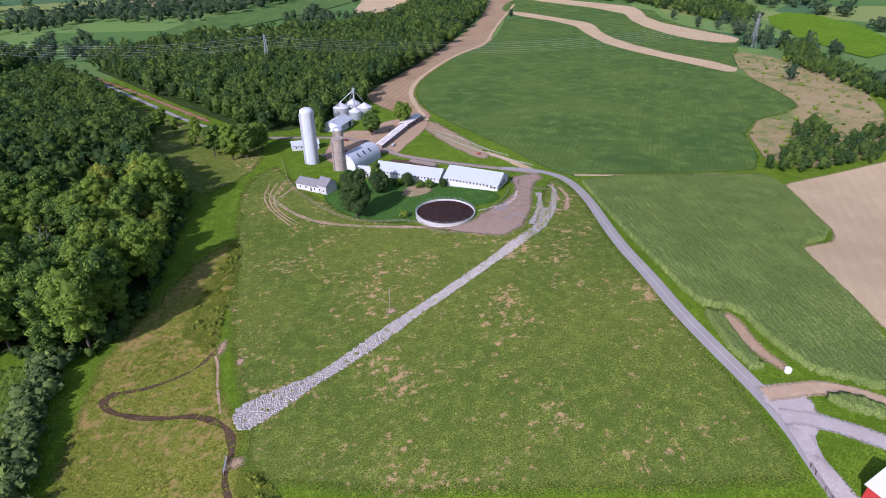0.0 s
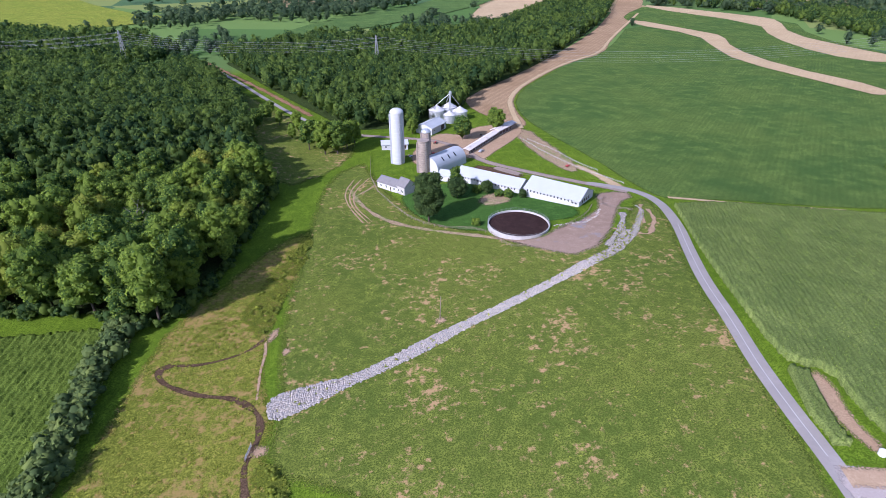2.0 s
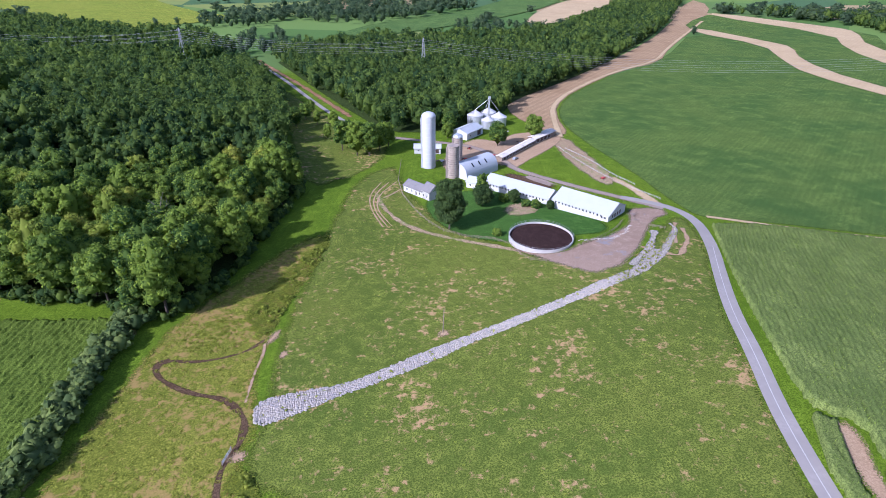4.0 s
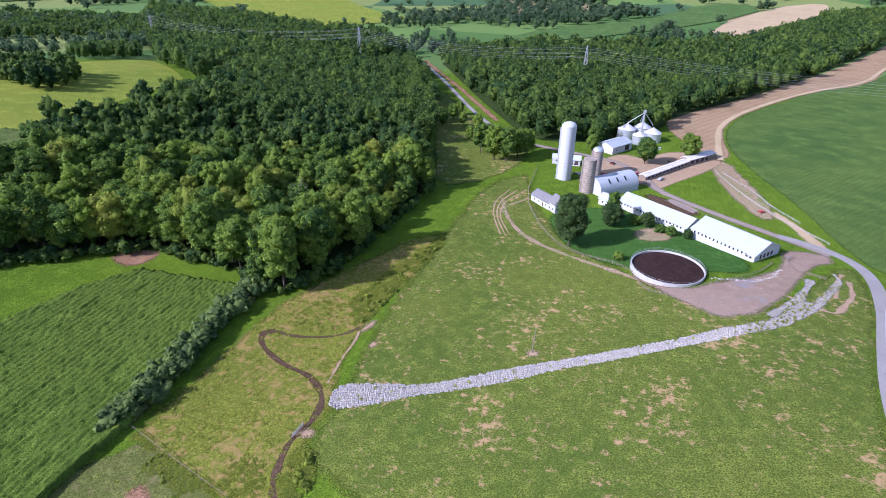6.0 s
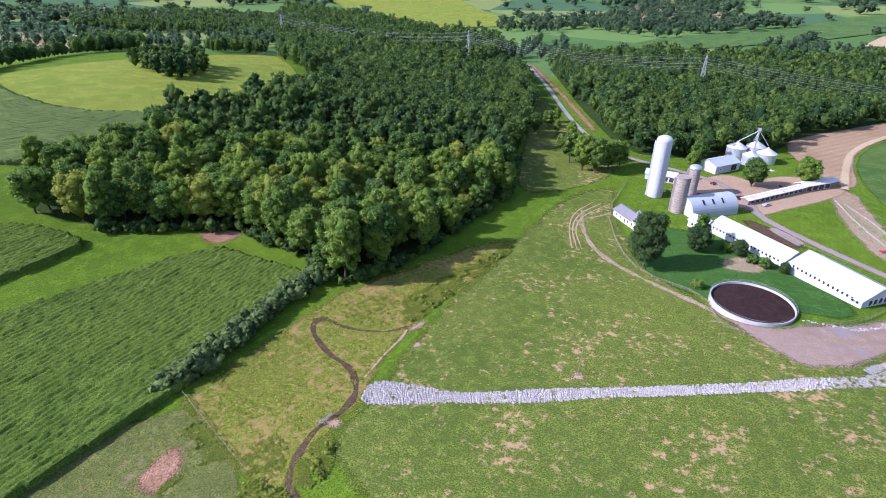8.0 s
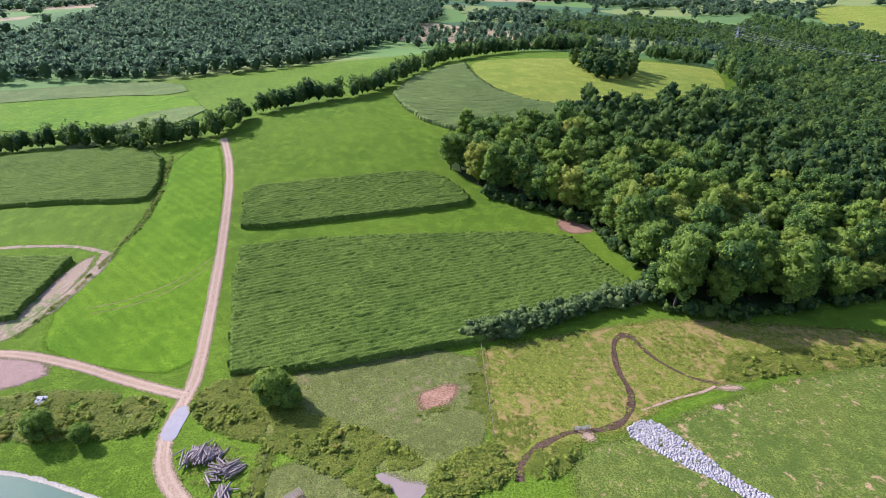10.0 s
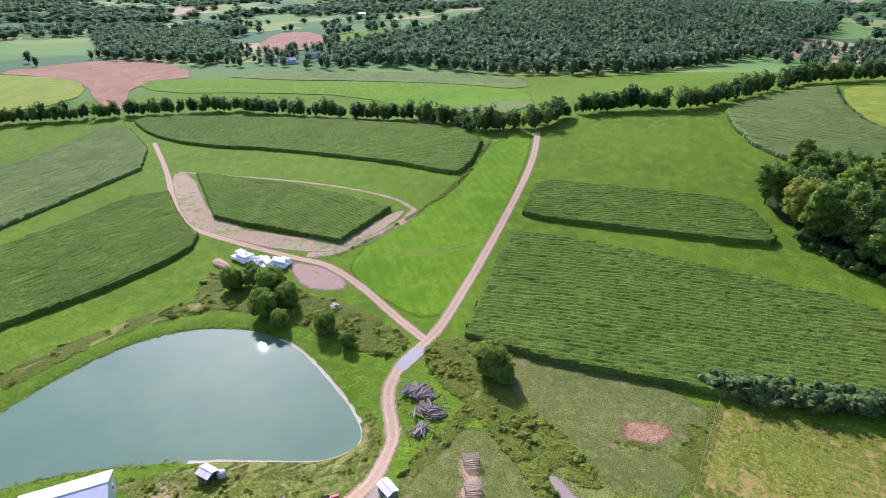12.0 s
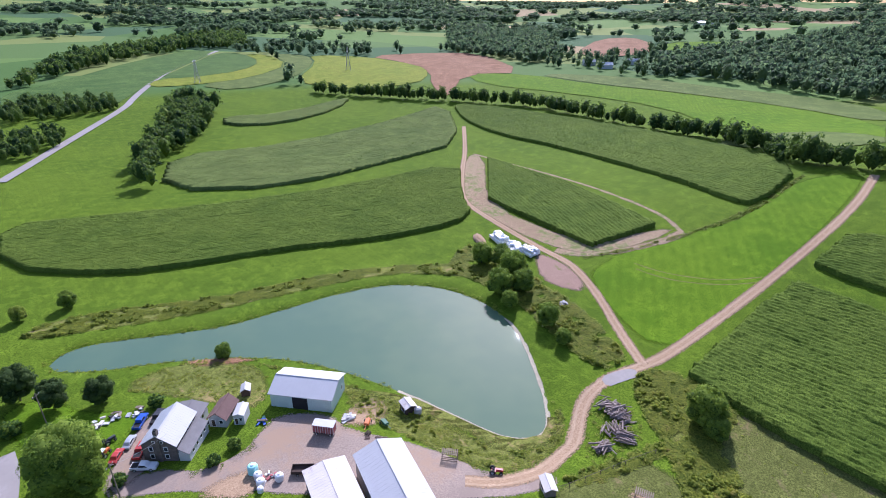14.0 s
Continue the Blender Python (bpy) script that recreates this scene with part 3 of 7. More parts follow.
for shift in (0.0, 4.0, 8.0):
    ribbon("cattle_track", [(61 - shift, 268), (50 - shift * 0.6, 252), (47 - shift * 0.3, 235), (52 - shift * 0.5, 216)], 0.7, M["dirt"], 0.24, "thin cattle path worn into the slope", "track", wobble=0.9)
ribbon("farm_track", [(174, 253), (178, 239), (177, 212)], 6.0, M["tan"], 0.24, "grassy wheel track beside the barns", "track", wobble=0.5)
ribbon("grass_lane", [(190, 194), (222, 173), (259, 157)], 3.0, M["tan"], 0.42, "tan grass lane between soybeans and corn", "lane", wobble=0.3)
ribbon("ditch_verge", [(-62, 21), (-53, 27), (-40, 37), (-27, 49), (-10, 59), (-5, 64), (-2, 76)], 9.0, M["rough"], 0.27, "weedy verge of the overgrown ditch", "verge", wobble=0.4)
ribbon("hedge_verge", [(-37, 163), (-38, 151), (-43, 137), (-43, 123), (-43, 112), (-46, 96)], 6.0, M["rough"], 0.28, "weedy verge below the hedge", "verge", wobble=0.4)
patch("lane_verge", [(-96, -56), (-93, -41), (-79, -24), (-73, -2), (-64, 12), (-63, 0), (-69, -19), (-82, -42)], M["rough"], 0.25, "weedy ground between the pond and the lane", "verge", 1, 1.5)
ROAD = [(165, 225), (169, 222), (181, 209), (183, 191), (171, 164), (155, 138), (143, 117), (134, 97), (125, 79), (119, 63), (115, 50), (112, 41), (109, 34), (105, 27), (102, 21), (63, -79), (61, -91)]
patch("trodden_yard", [(169, 333), (183, 329), (181, 299), (180, 267), (174, 244), (165, 241), (163, 262), (163, 285)], M["headland"], 0.25, "bare tan earth between the cattle shed and the soybeans", "dirt", 1, 1.5, 2.5)
for rut in ([(-125, -8), (-123, 1), (-123, 9), (-126, 23), (-135, 35)], [(-121, -6), (-119, 2), (-119, 11), (-123, 24), (-131, 35)]):
    ribbon("wheel_rut", rut, 0.9, M["rough"], 0.22, "curved wheel rut pressed into the hay meadow", "rut", wobble=0.4)
ribbon("headland_track", [(178, 330), (182, 345), (190, 371), (204, 410), (240, 458), (326, 538), (398, 580), (466, 669), (690, 920)], 5.0, M["tan"], 0.55, "pale headland track round the soybeans", "track", wobble=0.3)
ribbon("headland_track", [(-237, -160), (-212, -78), (-178, -15), (-160, 0)], 2.4, M["headland"], 0.30, "tan headland path above the corn block", "track", wobble=0.4)
ribbon("headland_track", [(-160, 0), (-149, -3), (-122, -26), (-121, -40)], 5.0, M["headland"], 0.30, "tan headland path beside the corn block", "track", wobble=0.4)
ribbon("cow_path", [(144, 170), (149, 163), (153, 158), (160, 166), (166, 172), (171, 184)], 2.0, M["dirt"], 0.25, "trodden dirt between the stone strips", "path", wobble=0.9)
ribbon("cow_path", [(159, 170), (163, 177), (168, 185), (172, 190)], 2.0, M["dirt"], 0.26, "trodden dirt beside the road bend", "path", wobble=0.9)
patch("bare_soil", [(103, 222), (113, 231), (124, 222), (117, 214), (106, 213)], M["headland"], 0.32, "bare tan ground under the barn shrubs", "soil", ragged=1.0)
patch("cattle_yard_slab", [(128, 263), (133, 266), (142, 250), (137, 247)], M["gravel"], 0.40, "pale concrete slab in the cattle yard", "yard", 0, 0.2, 0.4)
ribbon("cow_path", [(1, 117), (2, 128), (4, 137), (4, 142)], 0.8, M["dirt"], 0.24, "trodden path from the stones to the creek bank", "path", wobble=0.6)
patch("sand_bank", [(8, 136), (10, 138), (12, 135.5), (9, 133)], M["dirt"], 0.30, "pale bare spot in the pasture", "bank", ragged=0.8, fade=0.8)
patch("reddish_ground", [(17, -95), (5, -89), (0, -76), (4, -79), (12, -85)], M["red_soil"], 0.30, "bare reddish earth on the pond shore", "soil", ragged=0.8)
patch("reddish_ground", [(-2, -41), (-9, -37), (-5, -29), (3, -30), (6, -37)], M["dirt"], 0.32, "bare earth and rubble beside the big shed", "soil", ragged=0.8)
ribbon("road", ROAD, 4.6, M["asphalt"], 0.36, "grey asphalt country road with worn wheel tracks")
ribbon("centre_line", ROAD[4:11], 0.22, M["trim_line"], 0.42, "worn white centre line on the country road", "road marking")
patch("road_junction", [(114, 48), (119, 46), (123, 42.5), (122, 39), (119, 35), (115, 32.5), (111, 33), (108, 28), (106.5, 23), (105, 18), (99, 21), (105.5, 31), (110.5, 39), (112, 45)], M["junction"], 0.42, "wide gravel junction where the lanes leave the road", "junction", 0, 0.3, 0.5)
ribbon("farm_road", [(177, 207), (165, 225), (151, 243), (137, 263), (128, 277), (126, 298), (117, 319), (105, 328), (78, 341), (66, 347)], 5.0, M["gravel"], 0.33, "gravel road running past the barns", wobble=0.2)
ribbon("side_lane", [(114, 45), (120, 42.5), (126, 40), (132, 36), (136, 28)], 5.0, M["lane_track"], 0.44, "sandy side lane leaving the road", "lane", wobble=0.3)
ribbon("side_lane", [(111, 39), (116, 35), (120, 29), (124, 22)], 5.0, M["junction"], 0.44, "gravel side lane leaving the road", "lane", wobble=0.2)
LANE, LANE2 = [(-255, 62), (-209, 57), (-154, 43), (-104, 29), (-72, 20), (-64, 16), (-59, 13), (-50, 9), (-40, 8), (-25, 13), (-21, 12), (-12, 11), (-2, 5), (2, -1)], [(-65, 16), (-78, 4), (-94, -9), (-107, -22), (-114, -31), (-120, -48), (-142, -93), (-155, -113), (-200, -144), (-237, -167), (-305, -216)]
ribbon("dirt_lane", LANE, 4.4, M["dirt"], 0.28, "reddish-tan dirt farm lane climbing to the treeline", "lane", wobble=0.14)
ribbon("dirt_lane", LANE2, 3.8, M["dirt"], 0.31, "tan dirt lane leading to the wrapped bales", "lane", wobble=0.14)
for line, gap in ((LANE, 0.95), (LANE2, 0.85)):
    for side in (-gap, gap):
        ribbon("wheel_track", line, 0.65, M["lane_track"], 0.335, "pale dusty wheel track of the dirt lane", "wheel track", side)
ribbon("hill_road", [(-13, -342), (-86, -427), (-167, -512), (-189, -546), (-311, -698), (-482, -854)], 6.5, M["asphalt"], 0.5, "grey road climbing the far hill")
ribbon("road_bank", [(-40, 660), (-8, 563), (14, 497), (29, 448), (39, 418), (45, 398)], 5, M["red_soil"], 0.45, "bare reddish bank above the woodland road", "bank", wobble=1.0)
ribbon("woodland_road", [(66, 347), (50, 368), (38, 389), (25, 426), (10, 478), (-7, 540), (-44, 655)], 3.6, M["asphalt"], 0.6, "grey road running up the valley between the woods")
patch("valley_floor", [(14, 262), (44, 280), (66, 318), (62, 345), (40, 378), (20, 425), (-6, 500), (-24, 490), (-2, 400), (8, 320)], M["pasture"], 0.22, "shaded grass on the valley floor beside the woods", "meadow", 1, 1.5, 3.0)
CREEK = [(4, 76), (-1, 80), (-2.5, 90), (-2, 97), (1, 102), (2, 109), (0, 114), (-5, 120), (-13, 123), (-21, 129), (-25, 134), (-25, 138), (-22, 139), (-16, 137), (-9, 137), (-1, 139), (4, 144)]
ribbon("creek", CREEK[:13], 1.9, M["mud"], 0.24, "narrow muddy brown creek winding through the meadow", "creek", wobble=0.6)
ribbon("creek", CREEK[11:], 1.0, M["mud"], 0.25, "thin muddy side channel of the creek", "creek", wobble=0.6)

# ---------------------------------------------------------------- pond
bm = bmesh.new()
f = bm.faces.new([bm.verts.new((x, y, POND_LEVEL)) for x, y in POND_LINE])
f.normal_update()
if f.normal.z < 0:
    f.normal_flip()
me = bpy.data.meshes.new("pond")
bm.to_mesh(me)
bm.free()
me.materials.append(M["water"])
me_pond = me
line_east = POND_LINE[len(POND_LINE) // 2 - 6 : len(POND_LINE) // 2 + 22]
tagged(new("pond", me), "calm grey-green farm pond reflecting clouds", "pond", kind="structure")


# ---------------------------------------------------------------- corn
def corn_field(name, pts, angle, label, tall=2.0, row=1.2, along=1.1, mat="corn", blades=1.0, cuts=1):
    """Standing corn: a ridged canopy with steep sides, and leaf blades on it."""
    rng = np.random.default_rng(abs(int(pts[0][0] * 31 + pts[0][1])))
    poly = rounded(pts, cuts)
    ca, sa = math.cos(radians(angle)), math.sin(radians(angle))
    loc = [(x * ca + y * sa, -x * sa + y * ca) for x, y in poly]
    us = np.arange(min(p[0] for p in loc), max(p[0] for p in loc), along)
    vs = np.arange(min(p[1] for p in loc), max(p[1] for p in loc), row / 2)
    u, v = np.meshgrid(us, vs)
    ridge = (np.arange(len(vs)) % 3 != 0)[:, None] * np.ones((1, len(us)))
    u = u + rng.uniform(-0.3, 0.3, u.shape) * along
    bend = 0.9 * np.sin(u / 31.0)
    x, y = u * ca - (v + bend) * sa, u * sa + (v + bend) * ca
    ok = inside(x, y, poly)
    low = terrain(x, y)
    patchy = np.sin(x / 9 + 1.3 * np.sin(y / 13)) * np.sin(y / 11 + np.sin(x / 17))
    z = low + tall + (ridge - 0.6) * 0.27 * row + rng.uniform(-0.22, 0.22, x.shape) + 0.14 * patchy
    gaps = np.repeat(rng.uniform(0, 1, (len(vs), len(us) // 6 + 2)), 6, axis=1)[:, : len(us)]
    z = z - 0.55 * (gaps > 0.975)
    cell = ok[:-1, :-1] & ok[:-1, 1:] & ok[1:, :-1] & ok[1:, 1:]
    n1 = x.size
    i = np.arange(n1).reshape(x.shape)
    top = np.stack([i[:-1, :-1], i[:-1, 1:], i[1:, 1:], i[1:, :-1]], -1)[cell]
    c = np.pad(cell, 1)
    walls = []
    for dy, dx, a, b in ((-1, 0, 0, 1), (1, 0, 2, 3), (0, -1, 3, 0), (0, 1, 1, 2)):
        edge = cell & ~c[1 + dy : c.shape[0] - 1 + dy, 1 + dx : c.shape[1] - 1 + dx]
        k = np.stack([i[:-1, :-1], i[:-1, 1:], i[1:, 1:], i[1:, :-1]], -1)[edge]
        walls.append(np.stack([k[:, b], k[:, a], k[:, a] + n1, k[:, b] + n1], -1))
    verts = np.concatenate([np.stack([x, y, z], -1).reshape(-1, 3), np.stack([x, y, low - 0.1], -1).reshape(-1, 3)])
    faces = np.concatenate([top] + walls)
    used = np.unique(faces)
    back = np.zeros(len(verts), np.int64)
    back[used] = np.arange(len(used))
    verts, faces = verts[used], back[faces]
    tris = np.concatenate([faces[:, [0, 1, 2]], faces[:, [0, 2, 3]]])
    picks = np.argwhere(cell)
    count = int(len(picks) * blades * 1.5)
    at = picks[rng.integers(0, len(picks), count)]
    r, s = at[:, 0] + (at[:, 0] % 3 == 0), at[:, 1]
    base = np.stack([x[r, s], y[r, s], z[r, s] - 0.3], -1)
    th = rng.uniform(0, 2 * math.pi, count)
    out = np.stack([np.cos(th), np.sin(th), np.zeros(count)], -1)
    side = np.stack([-np.sin(th), np.cos(th), np.zeros(count)], -1) * 0.11
    size = rng.uniform(0.7, 1.3, (count, 1))
    up = np.array([0, 0, 1.0])
    tip = base + out * 0.6 * size + up * rng.uniform(0.25, 0.75, (count, 1))
    lv = np.stack([base - side, base + side, tip], 1).reshape(-1, 3)
    k = len(verts)
    lf = np.arange(len(lv)).reshape(-1, 3) + k
    me = mesh_of(name, np.concatenate([verts, lv]), np.concatenate([tris, lf]), [M[mat], M["blade"]])
    me.polygons.foreach_set("material_index", np.r_[np.zeros(len(tris), np.int32), np.ones(len(lf), np.int32)])
    return tagged(new(name, me), label, "corn field", kind="stuff")


corn_field("corn_field", [(-67, 27), (-112, 37), (-135, 45), (-129, 66), (-111, 109), (-92, 149), (-80, 164), (-42, 161), (-41, 136), (-42, 120), (-43, 98), (-56, 50)], 78, "tall dense dark green corn in straight rows", cuts=0, blades=1.6)
corn_field("corn_field", [(-158, 50), (-184, 58), (-175, 83), (-163, 131), (-154, 145), (-128, 147), (-123, 141), (-135, 93), (-148, 47)], 80, "narrow strip of tall green corn", cuts=1, blades=1.4)
corn_field("corn_field", [(11, -262), (-29, -237), (-74, -209), (-130, -182), (-213, -154), (-157, -114), (-136, -91), (-106, -99), (-74, -122), (-55, -137), (-24, -153), (2, -170), (27, -210)], -28, "long curved strip of tall green corn", cuts=1, blades=1.2)
corn_field("corn_field", [(-231, -145), (-203, -75), (-162, -11), (-130, -28), (-151, -80), (-160, -99)], 50, "small block of tall corn with a tan border", cuts=0, blades=1.4)
corn_field("corn_field", [(-377, -281), (-384, -219), (-365, -102), (-303, -8), (-259, 32), (-196, 22), (-202, 7), (-225, -23), (-275, -109), (-293, -176), (-322, -229)], 60, "curved strip of tasselled corn below the treeline", row=1.5, cuts=1)
# same corn in the paler tone, partly painting stronger sun on the roadside field
corn_field("corn_field", [(187, 188), (254, 154), (274, 147), (269, 132), (239, 101), (220, 84), (197, 85), (183, 68), (162, 41), (139, 29), (135, 36), (130, 42), (130.5, 48), (133, 58), (138, 69), (134, 73), (131, 77), (141, 100), (157, 133), (176, 168)], 55, "broad field of corn beside the road", mat="corn_far", row=0.95, along=1.3, cuts=1, blades=1.2)
corn_field("corn_field", [(129, 75), (133, 71), (127, 62), (123, 54), (121.5, 50), (118, 51), (121, 60)], 60, "narrow remnant of corn between the road and the eroded track", tall=1.8, mat="corn_far", row=0.95, cuts=0, blades=1.2)
corn_field("corn_field", [(124.5, 38), (130, 35), (134, 27), (131, 24), (127, 29), (124, 34)], 60, "small island of corn between the two side lanes", tall=1.8, mat="corn_far", row=0.95, cuts=1, blades=1.2)
corn_field("corn_field", [(-106, -325), (-176, -292), (-290, -280), (-374, -285), (-258, -184), (-196, -196), (-111, -209), (-63, -259)], -20, "curved contour strip of tasselled corn", row=1.4, along=2.2, mat="corn_far", cuts=1)
corn_field("corn_field", [(-202, -410), (-245, -380), (-346, -389), (-294, -356), (-221, -350), (-184, -382)], -10, "slim contour strip of tasselled corn", row=1.6, along=2.4, mat="corn_far", cuts=1)
corn_field("corn_field", [(-289, 177), (-352, 280), (-292, 250), (-234, 239), (-194, 267), (-178, 247), (-178, 210), (-195, 178), (-226, 165)], 60, "hillside block of tasselled corn", row=1.6, along=1.8, mat="corn_far", cuts=1)


# ---------------------------------------------------------------- trees
def crown_arrays(rng, tall, wide, lobes=12, leaves=420, leaf=0.5, low=0.28, pointed=False, fine=0, solid=True):
    """Crown of a tree or bush: rounded leafy lobes round a core, with loose leaves on them. Triangles."""
    bm = bmesh.new()
    bmesh.ops.create_icosphere(bm, subdivisions=fine + 1, radius=1)
    ball = np.array([v.co[:] for v in bm.verts])
    cf = np.array([[w.index for w in f.verts] for f in bm.faces])
    bm.free()
    cz, hz = tall * (1 + low) / 2, tall * (1 - low) / 2
    V, F = [], []
    k = 0

    def lump(c, r, squash):
        nonlocal k
        rough = 1 + rng.uniform(-0.22, 0.22, (len(ball), 1))
        V.append(ball * rough * r * [1, 1, squash] + c)
        F.append(cf + k)
        k += len(ball)

    lump(np.array([0, 0, cz]), wide * (0.62 if solid else 0.58), hz * 0.85 / (wide * 0.62))
    per = leaves // lobes
    for i in range(lobes):
        th = 2.4 * i + rng.uniform(-0.5, 0.5)
        h = -0.72 + 1.62 * (i + 0.5) / lobes
        if pointed:
            rad = wide * (0.9 - 0.8 * (h + 0.75) / 1.65)
            r, out = rad * 0.45, 0.6
        else:
            rad = wide * math.sqrt(max(0.03, 1 - (h * 0.96) ** 2))
            r, out = wide * rng.uniform(0.24, 0.44), rng.uniform(0.52, 0.80)
        c = np.array([math.cos(th) * rad * out, math.sin(th) * rad * out, cz + h * hz * 0.82])
        if solid:
            lump(c, r * 0.86, 0.82)
        if per:
            d = rng.normal(size=(per, 3))
            d /= np.linalg.norm(d, axis=1)[:, None]
            d[:, 2] = np.where(d[:, 2] < -0.25, -d[:, 2], d[:, 2])
            p = c + d * r * rng.uniform(0.78, 1.16, (per, 1)) * [1, 1, 0.85]
            nrm = d + rng.normal(size=(per, 3)) * 0.42
            nrm /= np.linalg.norm(nrm, axis=1)[:, None]
            a = np.cross(nrm, rng.normal(size=(per, 3)))
            a /= np.linalg.norm(a, axis=1)[:, None] + 1e-6
            b = np.cross(nrm, a)
            s = leaf * rng.uniform(0.6, 1.25, (per, 1))
            tri = np.stack([p - a * s, p + a * s, p + b * s * 1.3], 1).reshape(-1, 3)
            V.append(tri)
            F.append(np.arange(len(tri)).reshape(-1, 3) + k)
            k += len(tri)
    return np.concatenate(V), np.concatenate(F)


def weed_arrays(rng, leaves=30, wide=1.9, tall=2.2):
    """A clump of weeds: broad leaves that arch outwards at several heights. Triangles."""
    th = rng.uniform(0, 2 * math.pi, leaves)
    out = np.stack([np.cos(th), np.sin(th), np.zeros(leaves)], -1)
    side = np.stack([-np.sin(th), np.cos(th), np.zeros(leaves)], -1) * rng.uniform(0.22, 0.46, (leaves, 1))
    rad = wide * np.sqrt(rng.uniform(0, 1, (leaves, 1))) * 0.75
    z = tall * (0.85 - 0.6 * (rad / wide) ** 2) * rng.uniform(0.45, 1.0, (leaves, 1))
    foot = out * rad + np.array([0, 0, 1.0]) * z
    tip = foot + out * rng.uniform(0.5, 1.0, (leaves, 1)) + np.array([0, 0, 1.0]) * rng.uniform(-0.35, 0.45, (leaves, 1))
    v = np.stack([foot - side, foot + side, tip], 1).reshape(-1, 3)
    return v, np.arange(len(v)).reshape(-1, 3)


def limb(bm, a, b, r0, r1, sides=7):
    a, b = Vector(a), Vector(b)
    rot = (b - a).to_track_quat("Z", "Y").to_matrix()
    rings = []
    for c, r in ((a, r0), (b, r1)):
        rings.append([bm.verts.new(c + rot @ Vector((r * math.cos(t), r * math.sin(t), 0))) for t in (2 * math.pi * i / sides for i in range(sides))])
    for i in range(sides):
        j = (i + 1) % sides
        bm.faces.new((rings[0][i], rings[0][j], rings[1][j], rings[1][i]))
    bm.faces.new(rings[1])


def trunk_mesh(rng, tall, wide, r):
    bm = bmesh.new()
    mid = (rng.uniform(-0.3, 0.3), rng.uniform(-0.3, 0.3), tall * 0.4)
    limb(bm, (0, 0, -0.5), mid, r, r * 0.7)
    limb(bm, mid, (mid[0] * 2, mid[1] * 2, tall * 0.85), r * 0.7, r * 0.15)
    for i in range(5):
        th = 1.3 * i + rng.uniform(0, 1)
        z = tall * (0.32 + 0.08 * i)
        limb(bm, (mid[0], mid[1], z), (math.cos(th) * wide * 0.7, math.sin(th) * wide * 0.7, z + tall * 0.2), r * 0.4, r * 0.08, 5)
    me = bpy.data.meshes.new("trunk")
    bm.to_mesh(me)
    bm.free()
    me.materials.append(M["bark"])
    return me


def tint(me, values):
    a = me.attributes.new("tint", "FLOAT", "POINT")
    a.data.foreach_set("value", np.asarray(values, np.float32))


def tree_model(seed, tall, wide, label, mat="leaf", lobes=24, leaves=2100, leaf=0.46, low=0.04, pointed=False, shade=0.45, name="tree", fine=0):
    rng = np.random.default_rng(seed)
    v, f = crown_arrays(rng, tall, wide, lobes, leaves, leaf, low, pointed, fine)
    root = new(name)
    me = mesh_of("crown", v, f, [M[mat]], True)
    tint(me, np.full(len(v), shade))
    for part_name, mesh in (("crown", me), ("trunk", trunk_mesh(rng, tall, wide, tall * 0.018 + 0.05))):
        ob = new(part_name, mesh)
        ob.parent = root
    return tagged(root, label, "tree")


def scatter(pts, gap, seed, jitter=0.5):
    """Uneven points inside an outline, about gap metres apart."""
    rng = np.random.default_rng(seed)
    xs = np.arange(min(p[0] for p in pts), max(p[0] for p in pts), gap)
    ys = np.arange(min(p[1] for p in pts), max(p[1] for p in pts), gap)
    x, y = np.meshgrid(xs, ys)
    x = x + rng.uniform(-jitter, jitter, x.shape) * gap + (np.arange(len(ys)) % 2)[:, None] * gap / 2
    y = y + rng.uniform(-jitter, jitter, y.shape) * gap
    ok = inside(x, y, pts)
    return np.stack([x[ok], y[ok]], -1)


def woods(name, xy, models, size, label, seed=5, category="woodland", mat="leaf_wood", tones=(0.0, 1.1), flat=1.0, spread=40):
    """Many trees in one mesh; models are crowns as (verts, tris)."""
    rng = np.random.default_rng(seed)
    V, F, T, k = [], [], [], 0
    z = terrain(xy[:, 0], xy[:, 1])
    for (x, y), h in zip(xy, z):
        v, f = models[rng.integers(len(models))]
        s = rng.uniform(*size)
        a = rng.uniform(0, 6.3)
        c, d = math.cos(a) * s, math.sin(a) * s
        V.append(np.stack([v[:, 0] * c - v[:, 1] * d + x, v[:, 0] * d + v[:, 1] * c + y, v[:, 2] * s * rng.uniform(0.85, 1.15) * flat + h], -1))
        F.append(f + k)
        T.append(np.full(len(v), tones[0] + (tones[1] - tones[0]) * (0.55 * rng.uniform() + 0.45 * min(1, max(0, 0.5 + 0.9 * noise.noise((x / spread, y / spread, seed)))))))
        k += len(v)
    me = mesh_of(name, np.concatenate(V), np.concatenate(F), [M[mat]], True)
    tint(me, np.concatenate(T))
    return tagged(new(name, me), label, category, kind="stuff")


R = np.random.default_rng(7)
NEAR = [crown_arrays(R, 17, 5.4, 11, 230, 0.62, 0.04) for _ in range(4)]
MID = [crown_arrays(R, 17, 5.8, 10, 180, 0.85, 0.02, solid=False) for _ in range(5)]
FAR = [crown_arrays(R, 17, 6.6, 8, 88, 1.45, 0.0, solid=False) for _ in range(5)]
TUFT = [weed_arrays(R) for _ in range(6)]
FARTHEST = [crown_arrays(R, 17, 8.0, 6, 48, 2.2, 0.0, solid=False) for _ in range(5)]
BUSH = [crown_arrays(R, 2.4, 1.5, 5, 45, 0.32, -0.1) for _ in range(4)]

